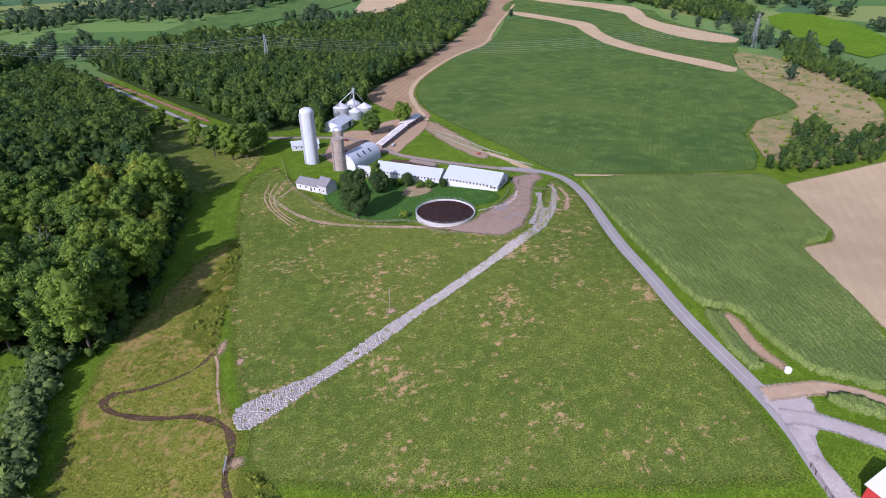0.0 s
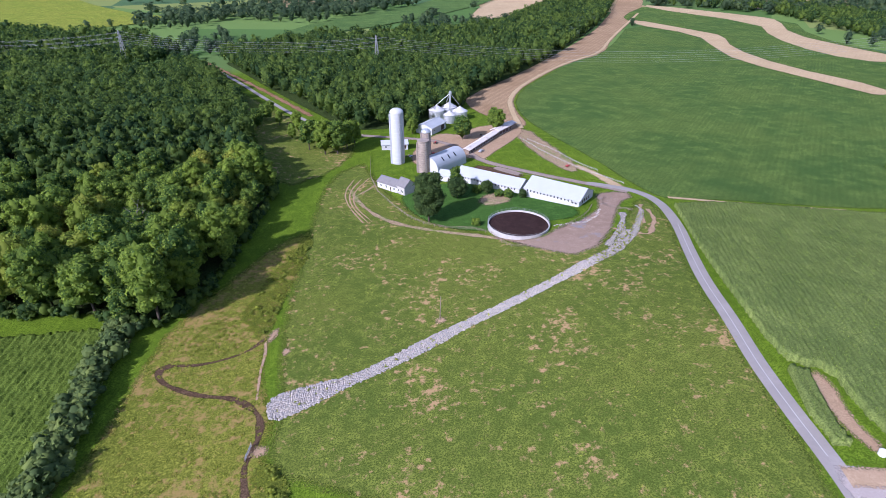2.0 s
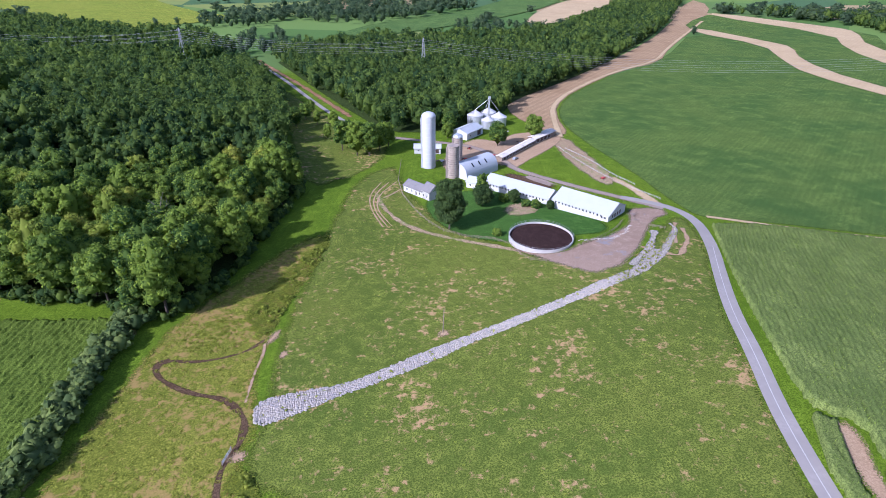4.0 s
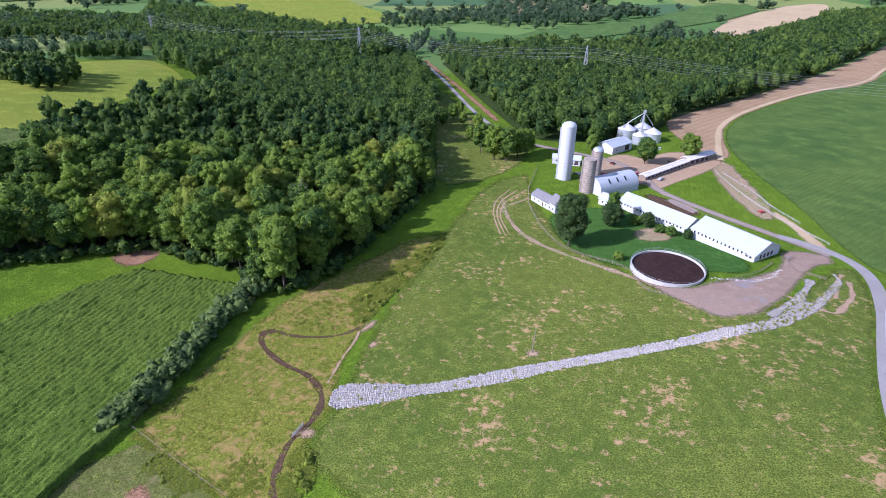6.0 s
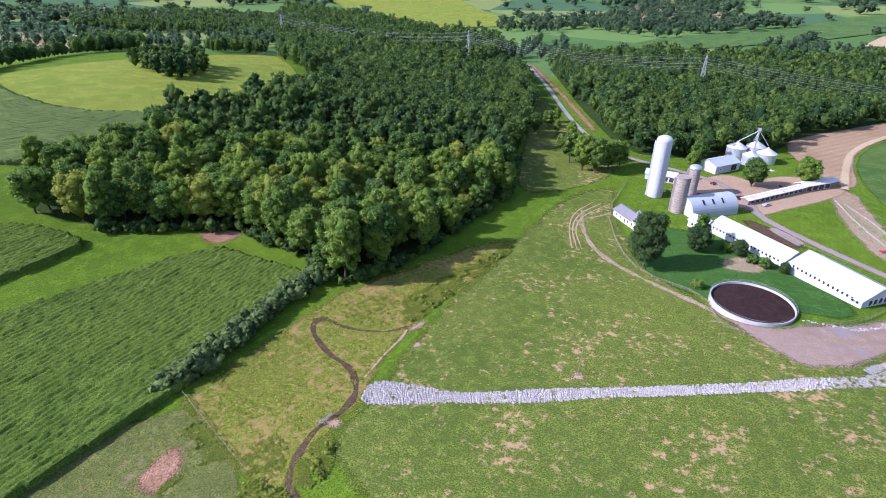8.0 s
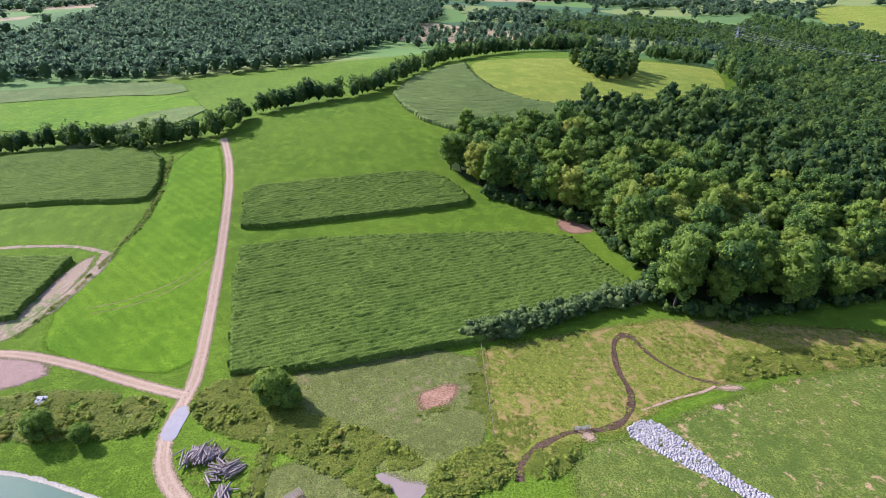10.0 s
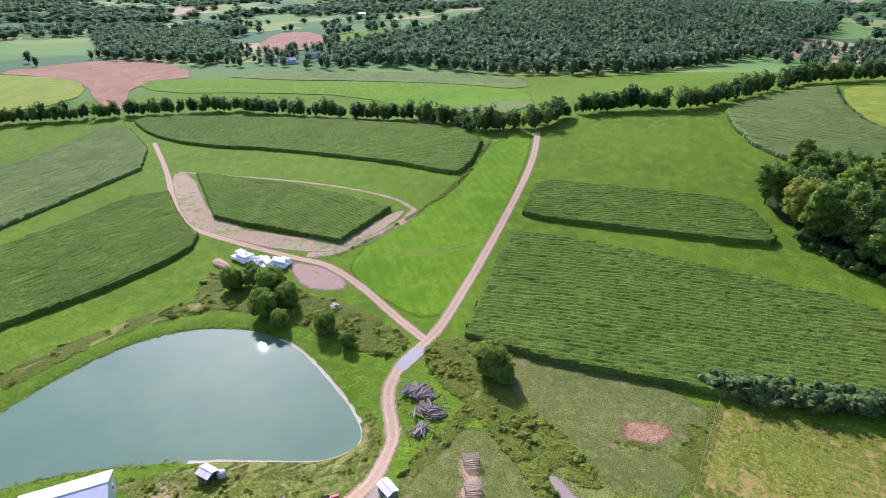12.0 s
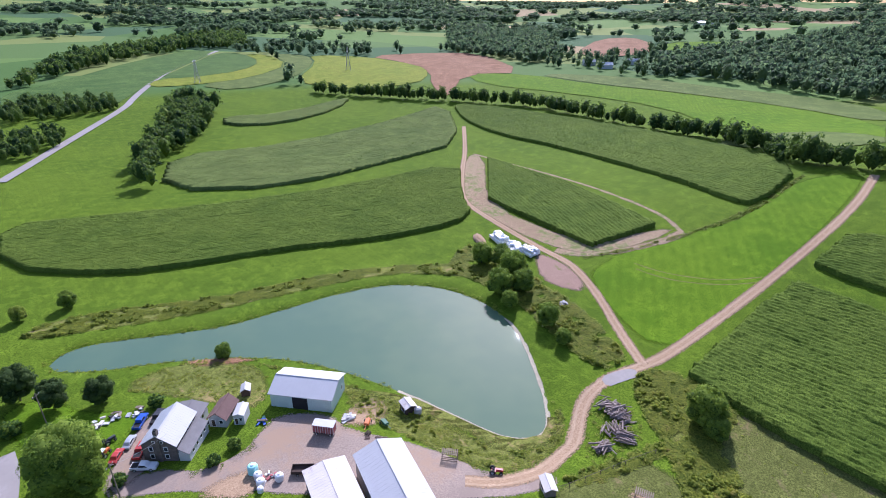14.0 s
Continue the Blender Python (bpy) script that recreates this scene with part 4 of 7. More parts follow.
FOREST = [(-164, 152), (-130, 156), (-86, 181), (-54, 174), (-29, 161), (-16, 176), (-3, 209), (12, 262), (6, 318), (0, 390), (-2, 430), (-16, 500), (-44, 610), (-159, 489), (-155, 376), (-180, 267), (-170, 202), (-180, 172)]
models = [
    tree_model(11, 20, 5.7, "tall broad-leaved forest tree with a dense green crown", shade=0.3),
    tree_model(12, 17, 6.0, "rounded broad-leaved forest tree in deep green", shade=0.05),
    tree_model(13, 21, 5.2, "tall narrow forest tree with bright green leaves", shade=0.75),
    tree_model(14, 17, 6.2, "spreading forest tree with yellow-green leaves", shade=1.15),
    tree_model(15, 19, 5.5, "blue-green forest tree with layered clumps", lobes=26, shade=0.0),
]
CUT = [(-34, 660), (-10, 570), (8, 505), (26, 447), (39, 405), (56, 370), (72, 346)]
spots = scatter(FOREST, 7.3, 3)
spots = spots[reach(spots[:, 0], spots[:, 1], CUT) > 8.5]
depth = spots[:, 1] - 0.35 * spots[:, 0]
order = np.argsort(depth)
rng = np.random.default_rng(4)
for i, k in enumerate(order[:299]):
    x, y = spots[k]
    src = models[i if i < 5 else int(rng.integers(5))]
    s = rng.uniform(0.6, 1.15) + 0.12 * (i < 60)
    m = pose(x, y, height(x, y), 0, 0, rng.uniform(0, 360)) @ Matrix.Diagonal((s, s, s * rng.uniform(0.85, 1.1), 1))
    if i < 5:
        src.matrix_basis = m
    else:
        t = copy_thing(src, pose(x, y, height(x, y), 0, 0, rng.uniform(0, 360)))
        t.scale = (s, s, s * rng.uniform(0.85, 1.1))
    tagged(models[i] if i < 5 else t, group="forest trees")
rest = spots[order[299:]]
deep = rest[:, 1] > 330
woods("forest", rest[~deep], NEAR, (0.8, 1.2), "dense mixed forest on the hillside", 6)
woods("forest", rest[deep], MID, (0.8, 1.2), "dense mixed forest farther up the valley", 7)
for q, near_gap, seed, label in (([(-245, 470), (-184, 413), (-163, 443), (-134, 493), (-106, 607), (-65, 708), (-139, 886), (-221, 896), (-405, 1066), (-720, 1242), (-552, 941)], 10, 8, "dense forest beyond the hay field"), ([(52, 396), (62, 368), (78, 352), (119, 361), (161, 396), (176, 430), (256, 501), (369, 614), (572, 851), (870, 1259), (647, 1161), (402, 859), (287, 775), (55, 760), (-26, 670), (4, 561), (28, 470)], 9, 10, "dense forest behind the dairy farm")):
    s = scatter(q, near_gap, seed)
    s = s[reach(s[:, 0], s[:, 1], CUT) > 6.5]
    s = s[np.hypot(s[:, 0] - 60, s[:, 1] - 20) < 620]
    woods("forest", s, MID, (0.8, 1.2), label, seed + 1)
    s = scatter(q, near_gap * 1.35, seed + 30)
    s = s[np.hypot(s[:, 0] - 60, s[:, 1] - 20) >= 620]
    woods("forest", s, FAR, (0.85, 1.25), label + " farther off", seed + 2)
woods("far_wood", scatter([(-741, 686), (-911, 841), (-865, 1019), (-589, 1017), (-390, 695), (-540, 784), (-655, 735)], 13, 124), FAR, (0.75, 1.15), "wood behind the hay hill", 125)
woods("far_wood", scatter([(-390, 400), (-583, 545), (-620, 640), (-520, 600), (-400, 470)], 12, 126), FAR, (0.7, 1.1), "belt of trees behind the hay hill", 127)
woods("far_wood", scatter([(-322, 470), (-400, 560), (-334, 590), (-290, 510)], 10, 128), MID, (0.6, 1.0), "small wood at the edge of the hay field", 129)
woods("wood_island", scatter([(-283, 339), (-235, 328), (-238, 362), (-262, 388), (-300, 372)], 8.5, 12), NEAR, (0.8, 1.0), "clump of trees standing in the hay field", 13)
woods("grove", scatter([(-60, -279), (-64, -267), (-106, -325), (-151, -361), (-220, -442), (-223, -494), (-194, -485), (-141, -399), (-94, -337)], 8, 14), MID, (0.7, 1.1), "narrow grove between contour strips", 15)
woods("far_wood", scatter([(-111, -589), (-168, -526), (-148, -494), (-99, -494), (-64, -509), (-72, -535)], 8, 16), MID, (0.5, 0.85), "wood beside the hill road", 17)
woods("far_wood", scatter([(-44, -444), (-81, -436), (-81, -415), (-46, -388), (-23, -374)], 8, 18), MID, (0.5, 0.85), "wood below the hill road", 19)
woods("far_wood", scatter([(-109, -655), (-172, -751), (-299, -941), (-389, -965), (-551, -1069), (-706, -1104), (-544, -854), (-468, -908), (-327, -836), (-218, -757), (-151, -690)], 13, 120), FAR, (0.75, 1.15), "belt of woodland below the far hilltop", 121)
woods("far_wood", scatter([(-1055, -792), (-1195, -608), (-795, -358), (-649, -349), (-709, -413), (-719, -530)], 14, 122), FARTHEST, (0.75, 1.1), "wood above the far red field", 123, mat="leaf_haze")
woods("hill_forest", scatter([(-678, -196), (-652, -67), (-607, 8), (-570, 73), (-542, 186), (-618, 289), (-1016, 629), (-1866, 1064), (-1806, 622), (-1493, 111), (-1132, -77), (-852, -190)], 15.5, 20), FARTHEST, (0.85, 1.25), "wooded hill in the distance", 21, mat="leaf_haze")


woods("forest_edge", np.concatenate([scatter([(x + dx, y + dy) for x, y in FOREST[1:9]] + [(x, y) for x, y in FOREST[8:0:-1]], 2.6, 70 + k) for k, (dx, dy) in enumerate(((1.5, -3.5),))]), BUSH, (0.9, 2.4), "leafy undergrowth along the forest edge", 75, "undergrowth")


def along_line(pts, gap, wide, seed):
    rng = np.random.default_rng(seed)
    p = [Vector(v) for v in pts]
    out = []
    for a, b in zip(p, p[1:]):
        k = max(1, int((b - a).length / gap))
        for i in range(k):
            c = a.lerp(b, (i + rng.uniform(0, 1)) / k)
            out.append((c.x + rng.uniform(-wide, wide), c.y + rng.uniform(-wide, wide)))
    return np.array(out)


woods("treeline", along_line([(-335, -436), (-355, -377), (-388, -289), (-407, -208), (-404, -188), (-377, -107), (-333, -21), (-297, 5), (-270, 25), (-268, 43), (-271, 28), (-263, 62), (-289, 87), (-291, 103), (-285, 161), (-364, 268), (-382, 335), (-419, 448)], 2.1, 5, 22), MID, (0.42, 0.95), "uneven treeline between the fields", 23, "treeline")
woods("valley_trees", scatter([(669, 385), (700, 380), (610, 278), (555, 208), (505, 192), (532, 238), (585, 320)], 7, 41), MID, (0.4, 0.75), "line of trees beyond the brushy slope", 42, "treeline")
woods("back_woods", scatter([(793, 1039), (904, 850), (797, 545), (740, 478), (929, 588), (1026, 814)], 14, 43), FAR, (0.9, 1.2), "wood at the far end of the fields", 44)
woods("thicket", scatter([(286, 141), (286, 152), (330, 165), (340, 172), (394, 195), (400, 180), (360, 160), (428, 160), (430, 150), (357, 128), (323, 134)], 5.5, 45), MID, (0.3, 0.62), "thicket of small trees beside the stubble", 46, "thicket")

# woods and hedgerows of the far valley
FIELDS = [q for key in ("far_red_field", "far_crop_field", "far_meadow", "hill_crop", "soybean_field", "tilled_strip", "strip_crop", "contour_strip", "hillside_hay") for q in OUTLINES[key]]
rng = np.random.default_rng(50)
spots = []
for ring in range(26):
    r0 = 600 * 1.083 ** ring
    gap = 12.5 + r0 * 0.011
    for i in range(int(2 * math.pi * r0 / gap)):
        for step in range(max(1, int(r0 * 0.083 / gap))):
            a = (i + rng.uniform(0, 1)) / (2 * math.pi * r0 / gap) * 2 * math.pi
            r = r0 + gap * (step + rng.uniform(0, 1))
            x, y = r * math.cos(a) - 50, r * math.sin(a) + 50
            if (x < -300 or y > 450 or (x > 500 and y > 200)) and y > -2600 and x < 1700:
                n1 = noise.noise((x / 330, y / 330, 4.0)) + 0.35 * noise.noise((x / 120, y / 120, 8.0))
                if n1 > 0.10 or abs(n1 + 0.25) < 0.012:
                    spots.append((x, y))
spots = np.array(spots)
ok = np.ones(len(spots), bool)
for q in FIELDS:
    ok &= ~inside(spots[:, 0], spots[:, 1], q)
spots = spots[ok]
d = np.hypot(spots[:, 0] + 50, spots[:, 1] - 50)
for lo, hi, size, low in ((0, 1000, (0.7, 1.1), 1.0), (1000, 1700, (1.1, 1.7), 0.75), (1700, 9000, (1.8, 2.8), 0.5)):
    woods("valley_woods", spots[(d >= lo) & (d < hi)], FAR if hi < 1200 else FARTHEST, size, "patches of woodland across the far valley", int(lo) + 60, mat="leaf_haze", flat=low)

# ---------------------------------------------------------------- building helpers
M["white_wall"] = plain("white_painted_siding", (0.52, 0.52, 0.52), 0.7, vary=0.12, scale=0.5, dirt=((0.42, 0.38, 0.33), (0.66, 0.85)))
M["mint_wall"] = plain("pale_mint_steel_siding", (0.50, 0.62, 0.57), 0.5, vary=0.12, scale=0.4)
M["white_roof"] = plain("white_sheet_metal", (0.50, 0.492, 0.495), 0.55, vary=0.08, scale=0.25, dirt=((0.42, 0.41, 0.40), (0.66, 0.86)), spec=0.3)
M["barn_roof"] = plain("pale_barn_roofing", (0.40, 0.42, 0.44), 0.5, vary=0.08, scale=0.25, dirt=((0.33, 0.33, 0.33), (0.66, 0.86)), spec=0.35)
M["grey_roof"] = plain("grey_shingle", (0.20, 0.19, 0.19), 0.85, vary=0.25, scale=0.6)
M["blue_roof"] = plain("pale_blue_metal", (0.46, 0.48, 0.52), 0.45, vary=0.12, scale=0.4)
M["brown_roof"] = plain("brown_shingle", (0.17, 0.10, 0.085), 0.85, vary=0.3, scale=0.6)
M["rust_roof"] = plain("rusted_white_metal", (0.66, 0.60, 0.56), 0.6, vary=0.15, scale=0.4, dirt=((0.30, 0.19, 0.14), (0.56, 0.72)))
M["fieldstone"] = plain("grey_brown_fieldstone", (0.19, 0.155, 0.135), 0.9, vary=0.5, scale=1.6, bump=0.6)
M["galv"] = plain("galvanised_steel", (0.62, 0.64, 0.66), 0.35, 0.6, 0.15, 0.4)
M["silo_white"] = plain("white_silo_coating", (0.47, 0.48, 0.50), 0.45, vary=0.10, scale=0.3, dirt=((0.36, 0.34, 0.32), (0.60, 0.85)))
M["stave"] = plain("weathered_concrete_staves", (0.36, 0.30, 0.25), 0.9, vary=0.35, scale=0.5, dirt=((0.20, 0.15, 0.12), (0.56, 0.75)))
M["concrete"] = plain("grey_concrete", (0.48, 0.46, 0.44), 0.9, vary=0.25, scale=0.5)
M["timber"] = plain("weathered_timber", (0.27, 0.21, 0.16), 0.9, vary=0.4, scale=1.5)
M["dark_timber"] = plain("dark_old_timber", (0.085, 0.055, 0.045), 0.9, vary=0.4, scale=1.5)
# near-black for seats, hubs and scrap, and for painted shade inside a doorway
M["dark"] = plain("dark_parts_and_interior_shade", (0.025, 0.025, 0.027), 0.9, vary=0.3, scale=1.0)
M["trim"] = plain("white_trim", (0.75, 0.75, 0.74), 0.6, vary=0.08)
M["wrap"] = plain("white_bale_wrap", (0.82, 0.82, 0.82), 0.38, vary=0.08, scale=0.8, spec=0.5)
M["tyre"] = plain("black_rubber", (0.02, 0.02, 0.02), 0.85, vary=0.2)
M["red_paint"] = plain("faded_red_paint", (0.42, 0.035, 0.03), 0.4, vary=0.2, spec=0.5)
M["pink_red"] = plain("weathered_red_boards", (0.40, 0.12, 0.12), 0.7, vary=0.25)
M["orange"] = plain("orange_paint", (0.62, 0.16, 0.03), 0.5, vary=0.2)
M["green_paint"] = plain("dark_green_paint", (0.03, 0.13, 0.07), 0.5, vary=0.2)
M["blue_paint"] = plain("bright_blue_paint", (0.025, 0.09, 0.42), 0.35, vary=0.15, spec=0.5)
M["silver_paint"] = plain("silver_paint", (0.48, 0.49, 0.50), 0.3, 0.5, 0.1)
M["white_paint"] = plain("white_vehicle_paint", (0.72, 0.72, 0.72), 0.3, vary=0.08, spec=0.5)
M["black_paint"] = plain("dark_vehicle_paint", (0.035, 0.035, 0.04), 0.35, vary=0.1, spec=0.5)
M["cyan_tank"] = plain("translucent_cyan_plastic", (0.38, 0.72, 0.70), 0.4, vary=0.08)
M["steel_tower"] = plain("dull_tower_steel", (0.34, 0.35, 0.36), 0.55, 0.4, 0.15)
M["pane"] = plain("dark_window_glass", (0.03, 0.035, 0.04), 0.08, vary=0.1, spec=0.6)


def part(name, bm, mat, parent, label=""):
    """Links a bmesh as one mesh object under a thing or a part."""
    bmesh.ops.recalc_face_normals(bm, faces=bm.faces[:])
    me = bpy.data.meshes.new(name)
    bm.to_mesh(me)
    bm.free()
    me.materials.append(M[mat] if isinstance(mat, str) else mat)
    ob = new(name, me)
    ob.parent = parent
    if label:
        tagged(ob, label)
    return ob


def thing(name, x, y, turn, label, category, group="", z=None):
    e = new(name)
    e.matrix_basis = pose(x, y, height(x, y) + 0.08 if z is None else z, 0, 0, turn)
    return tagged(e, label, category, group)


def block(bm, x0, x1, y0, y1, z0, z1, taper=0.0, m=None):
    v = []
    for z, t in ((z0, 0), (z1, taper)):
        for x, y in ((x0 + t, y0 + t), (x1 - t, y0 + t), (x1 - t, y1 - t), (x0 + t, y1 - t)):
            p = Vector((x, y, z))
            v.append(bm.verts.new(m @ p if m else p))
    for f in ((3, 2, 1, 0), (4, 5, 6, 7), (0, 1, 5, 4), (1, 2, 6, 5), (2, 3, 7, 6), (3, 0, 4, 7)):
        bm.faces.new([v[i] for i in f])
    return bm


def boxed(*a, **k):
    return block(bmesh.new(), *a, **k)


def drum(bm, cx, cy, rings, sides=32, axis="z"):
    """A turned shape from (height, radius) rings."""
    loops = []
    for h, r in rings:
        ring = []
        for i in range(sides):
            t = 2 * math.pi * i / sides
            p = (cx + r * math.cos(t), cy + r * math.sin(t), h)
            if axis == "y":
                p = (cx + r * math.cos(t), h, cy + r * math.sin(t))
            ring.append(bm.verts.new(p))
        loops.append(ring)
    for a, b in zip(loops, loops[1:]):
        for i in range(sides):
            j = (i + 1) % sides
            bm.faces.new((a[i], a[j], b[j], b[i]))
    bm.faces.new(loops[0])
    bm.faces.new(loops[-1])
    return bm


def prism(profile, y0, y1, bm=None):
    """An outline in x and z pulled along y."""
    bm = bm or bmesh.new()
    a = [bm.verts.new((x, y0, z)) for x, z in profile]
    b = [bm.verts.new((x, y1, z)) for x, z in profile]
    bm.faces.new(a)
    bm.faces.new(b[::-1])
    for i in range(len(a)):
        j = (i + 1) % len(a)
        bm.faces.new((a[i], a[j], b[j], b[i]))
    return bm


def opening(parent, kind, wall, u, z, w, h, length, depth):
    """A window or door in wall 0 front, 1 right, 2 back, 3 left of a building."""
    m = {0: pose(u, 0, z), 1: pose(length, u, z, 0, 0, 90), 2: pose(u, depth, z, 0, 0, 180), 3: pose(0, u, z, 0, 0, -90)}[wall]
    f = bmesh.new()
    t = 0.10 if w > 0.6 else 0.06
    for x0, x1, z0, z1 in ((-w / 2 - t, -w / 2, -t, h + t), (w / 2, w / 2 + t, -t, h + t), (-w / 2, w / 2, h, h + t), (-w / 2, w / 2, -t, 0)):
        block(f, x0, x1, -0.09, 0.02, z0, z1, m=m)
    win = part(kind, f, "trim", parent)
    part("pane" if kind == "window" else "leaf", boxed(-w / 2, w / 2, -0.045, 0.02, 0, h, m=m), "pane" if kind == "window" else "dark_timber", win)
    return win


def hall(name, label, category, a, b, depth, eave, ridge, wall, roof, openings=(), over=0.45, seam=1.0, ridge_at=0.5, roof_back=None, sink=0.0):
    """A gabled building: a and b are its front corners, the ridge runs along the front, depth goes to the left of a to b."""
    a, b = Vector(a), Vector(b)
    length = (b - a).length
    turn = math.degrees(math.atan2(b.y - a.y, b.x - a.x))
    ground_z = max(height(*p) for p in (a, b)) + 0.2 - sink
    e = thing(name, a.x, a.y, turn, label, category, z=ground_z)
    rx = depth * ridge_at
    th = 0.22
    part("wall", boxed(0, length, 0, th, -1.5, eave), wall, e)
    part("wall", boxed(0, length, depth - th, depth, -1.5, eave), wall, e)
    for x0 in (0, length - th):
        bm = bmesh.new()
        pr = [(th, -1.5), (depth - th, -1.5), (depth - th, eave), (rx, ridge - 0.1), (th, eave)]
        p = [[bm.verts.new((x, y, z)) for y, z in pr] for x in (x0, x0 + th)]
        bm.faces.new(p[0])
        bm.faces.new(p[1][::-1])
        for i in range(5):
            j = (i + 1) % 5
            bm.faces.new((p[0][i], p[0][j], p[1][j], p[1][i]))
        part("gable_wall", bm, wall, e)
    slopes = ((-over, rx, eave, ridge, roof), (depth + over, rx, eave, ridge, roof_back or roof))
    for ye, yr, z0, z1, mat in slopes:
        run = (z1 - z0) / abs((rx if ye < 0 else depth - rx))
        zl = z0 - run * over
        bm = bmesh.new()
        v = []
        for x in (-over, length + over):
            for y, z in ((ye, zl), (yr, z1), (yr, z1 + 0.16), (ye, zl + 0.16)):
                v.append(bm.verts.new((x, y, z)))
        for f in ((0, 1, 2, 3), (7, 6, 5, 4), (0, 4, 5, 1), (1, 5, 6, 2), (2, 6, 7, 3), (3, 7, 4, 0)):
            bm.faces.new([v[i] for i in f])
        roof_part = part("roof", bm, mat, e)
        if seam:
            k = max(2, int(length / seam))
            rib = None
            for i in range(k + 1):
                x = -over + 0.03 + (length + 2 * over - 0.06) * i / k
                if rib is None:
                    s = bmesh.new()
                    q = [s.verts.new((dx, y, z)) for dx in (-0.03, 0.03) for y, z in ((ye, zl + 0.15), (yr, z1 + 0.15), (yr, z1 + 0.18), (ye, zl + 0.18))]
                    for f in ((0, 1, 2, 3), (7, 6, 5, 4), (0, 4, 5, 1), (1, 5, 6, 2), (2, 6, 7, 3), (3, 7, 4, 0)):
                        s.faces.new([q[t] for t in f])
                    rib = part("seam", s, mat, roof_part)
                else:
                    r2 = new("seam", rib.data)
                    r2.parent = roof_part
                    rib = r2
                rib.location.x = x
    cap = boxed(-over, length + over, rx - 0.16, rx + 0.16, ridge + 0.10, ridge + 0.24)
    part("ridge_cap", cap, roof, e)
    for kind, w, u, z, ww, hh in openings:
        opening(e, kind, w, u, z, ww, hh, length, depth)
    return e


# ---------------------------------------------------------------- dairy farm
def silo(x, y, r, tall, wall, label, dome="galv", hoops=0, chute=True):
    e = thing("silo", x, y, 0, label, "silo")
    part("shell", drum(bmesh.new(), 0, 0, [(-1.5, r), (tall, r)], 40), wall, e)
    if dome:
        rings = [(tall + r * 0.62 * math.sin(t), (r + 0.06) * math.cos(t)) for t in (math.pi / 2 * i / 7 for i in range(7))]
        part("dome", drum(bmesh.new(), 0, 0, [(tall - 0.3, r + 0.06)] + rings + [(tall + r * 0.63, 0.15)], 40), dome, e)
    else:
        part("rim", drum(bmesh.new(), 0, 0, [(tall, r + 0.08), (tall + 0.25, r + 0.08)], 40), wall, e)
    for i in range(hoops):
        z = tall * (i + 0.5) / hoops
        part("hoop", drum(bmesh.new(), 0, 0, [(z, r + 0.03), (z + 0.06, r + 0.03)], 40), "galv" if wall != "stave" else "dark_timber", e)
    if chute:
        part("chute", boxed(-r - 0.7, -r + 0.2, -1.1, -0.2, -1, tall * 0.98), wall, e)
        bm = bmesh.new()
        for s in (0.25, 0.65):
            block(bm, s - 0.03, s + 0.03, -r - 0.32, -r - 0.24, 0, tall)
        for i in range(int(tall / 0.9)):
            block(bm, 0.25, 0.65, -r - 0.31, -r - 0.26, 0.5 + i * 0.9, 0.56 + i * 0.9)
        part("ladder", bm, "steel_tower", e)
    return e


silo(81.9, 288.3, 3.75, 28.5, "silo_white", "tall white tower silo with a domed cap", "silo_white", 12)
silo(91.5, 270.4, 3.2, 17.2, "stave", "old brown concrete stave silo without a roof", None, 14)
silo(97.9, 286.8, 2.7, 17.0, "stave", "concrete stave silo with a shiny metal dome", "galv", 14)

# curved-roof barn
A, B = Vector((97.5, 263.0)), Vector((118.5, 276.5))
arch = thing("arched_barn", A.x, A.y, math.degrees(math.atan2(B.y - A.y, B.x - A.x)), "white barn with a rounded metal roof", "barn")
bw, bl = 13.0, (B - A).length
outer = [(0, -1)] + [(bw / 2 - bw / 2 * math.cos(t), 1.2 + 7.0 * math.sin(t) ** 0.9) for t in (math.pi * i / 18 for i in range(19))] + [(bw, -1)]
inner = [(x * 0.97 + bw * 0.015, z - 0.18) for x, z in outer][::-1]
bm = prism(outer + inner, 0, bl)
part("roof", bm, "barn_roof", arch).matrix_basis = Matrix.Rotation(radians(90), 4, "Z") @ Matrix.Translation((0, -bl, 0))
for y0 in (0.3, bl - 0.5):
    part("end_wall", prism([(x * 0.96 + bw * 0.02, z - 0.16) for x, z in outer], y0, y0 + 0.2), "white_wall", arch).matrix_basis = Matrix.Rotation(radians(90), 4, "Z") @ Matrix.Translation((0, -bl, 0))
for i in range(3):
    t = 2.30
    x, z = bw / 2 - bw / 2 * math.cos(math.pi - t), 1.25 + 7.0 * math.sin(t) ** 0.9
    m = Matrix.Translation((6.5 + 5.2 * i, x, z)) @ Matrix.Rotation(radians(42), 4, "X")
    part("skylight", boxed(-0.4, 0.4, -1.3, 1.3, 0.0, 0.14, m=m), "pane", arch)
part("barn_door", boxed(bl - 0.32, bl - 0.12, 3.5, 9.5, -0.2, 4.2), "dark", arch)

hall("milk_house", "small white gabled milk house beside the arched barn", "outbuilding", (95.0, 254.6), (101.5, 249.2), 7, 2.8, 4.8, "white_wall", "barn_roof",
     [("window", 0, 2.2, 1.0, 0.9, 1.0), ("door", 0, 5.6, 0.0, 1.0, 2.0), ("window", 3, 3.5, 1.0, 0.9, 1.0)])
vents = [("window", 0, 2.0 + 1.75 * i, 1.2, 0.8, 0.95) for i in range(19)]
hall("long_barn", "long low white dairy barn with a row of small windows", "barn", (103.6, 251.2), (126.6, 223.4), 11.5, 2.5, 5.4, "white_wall", "barn_roof", vents)
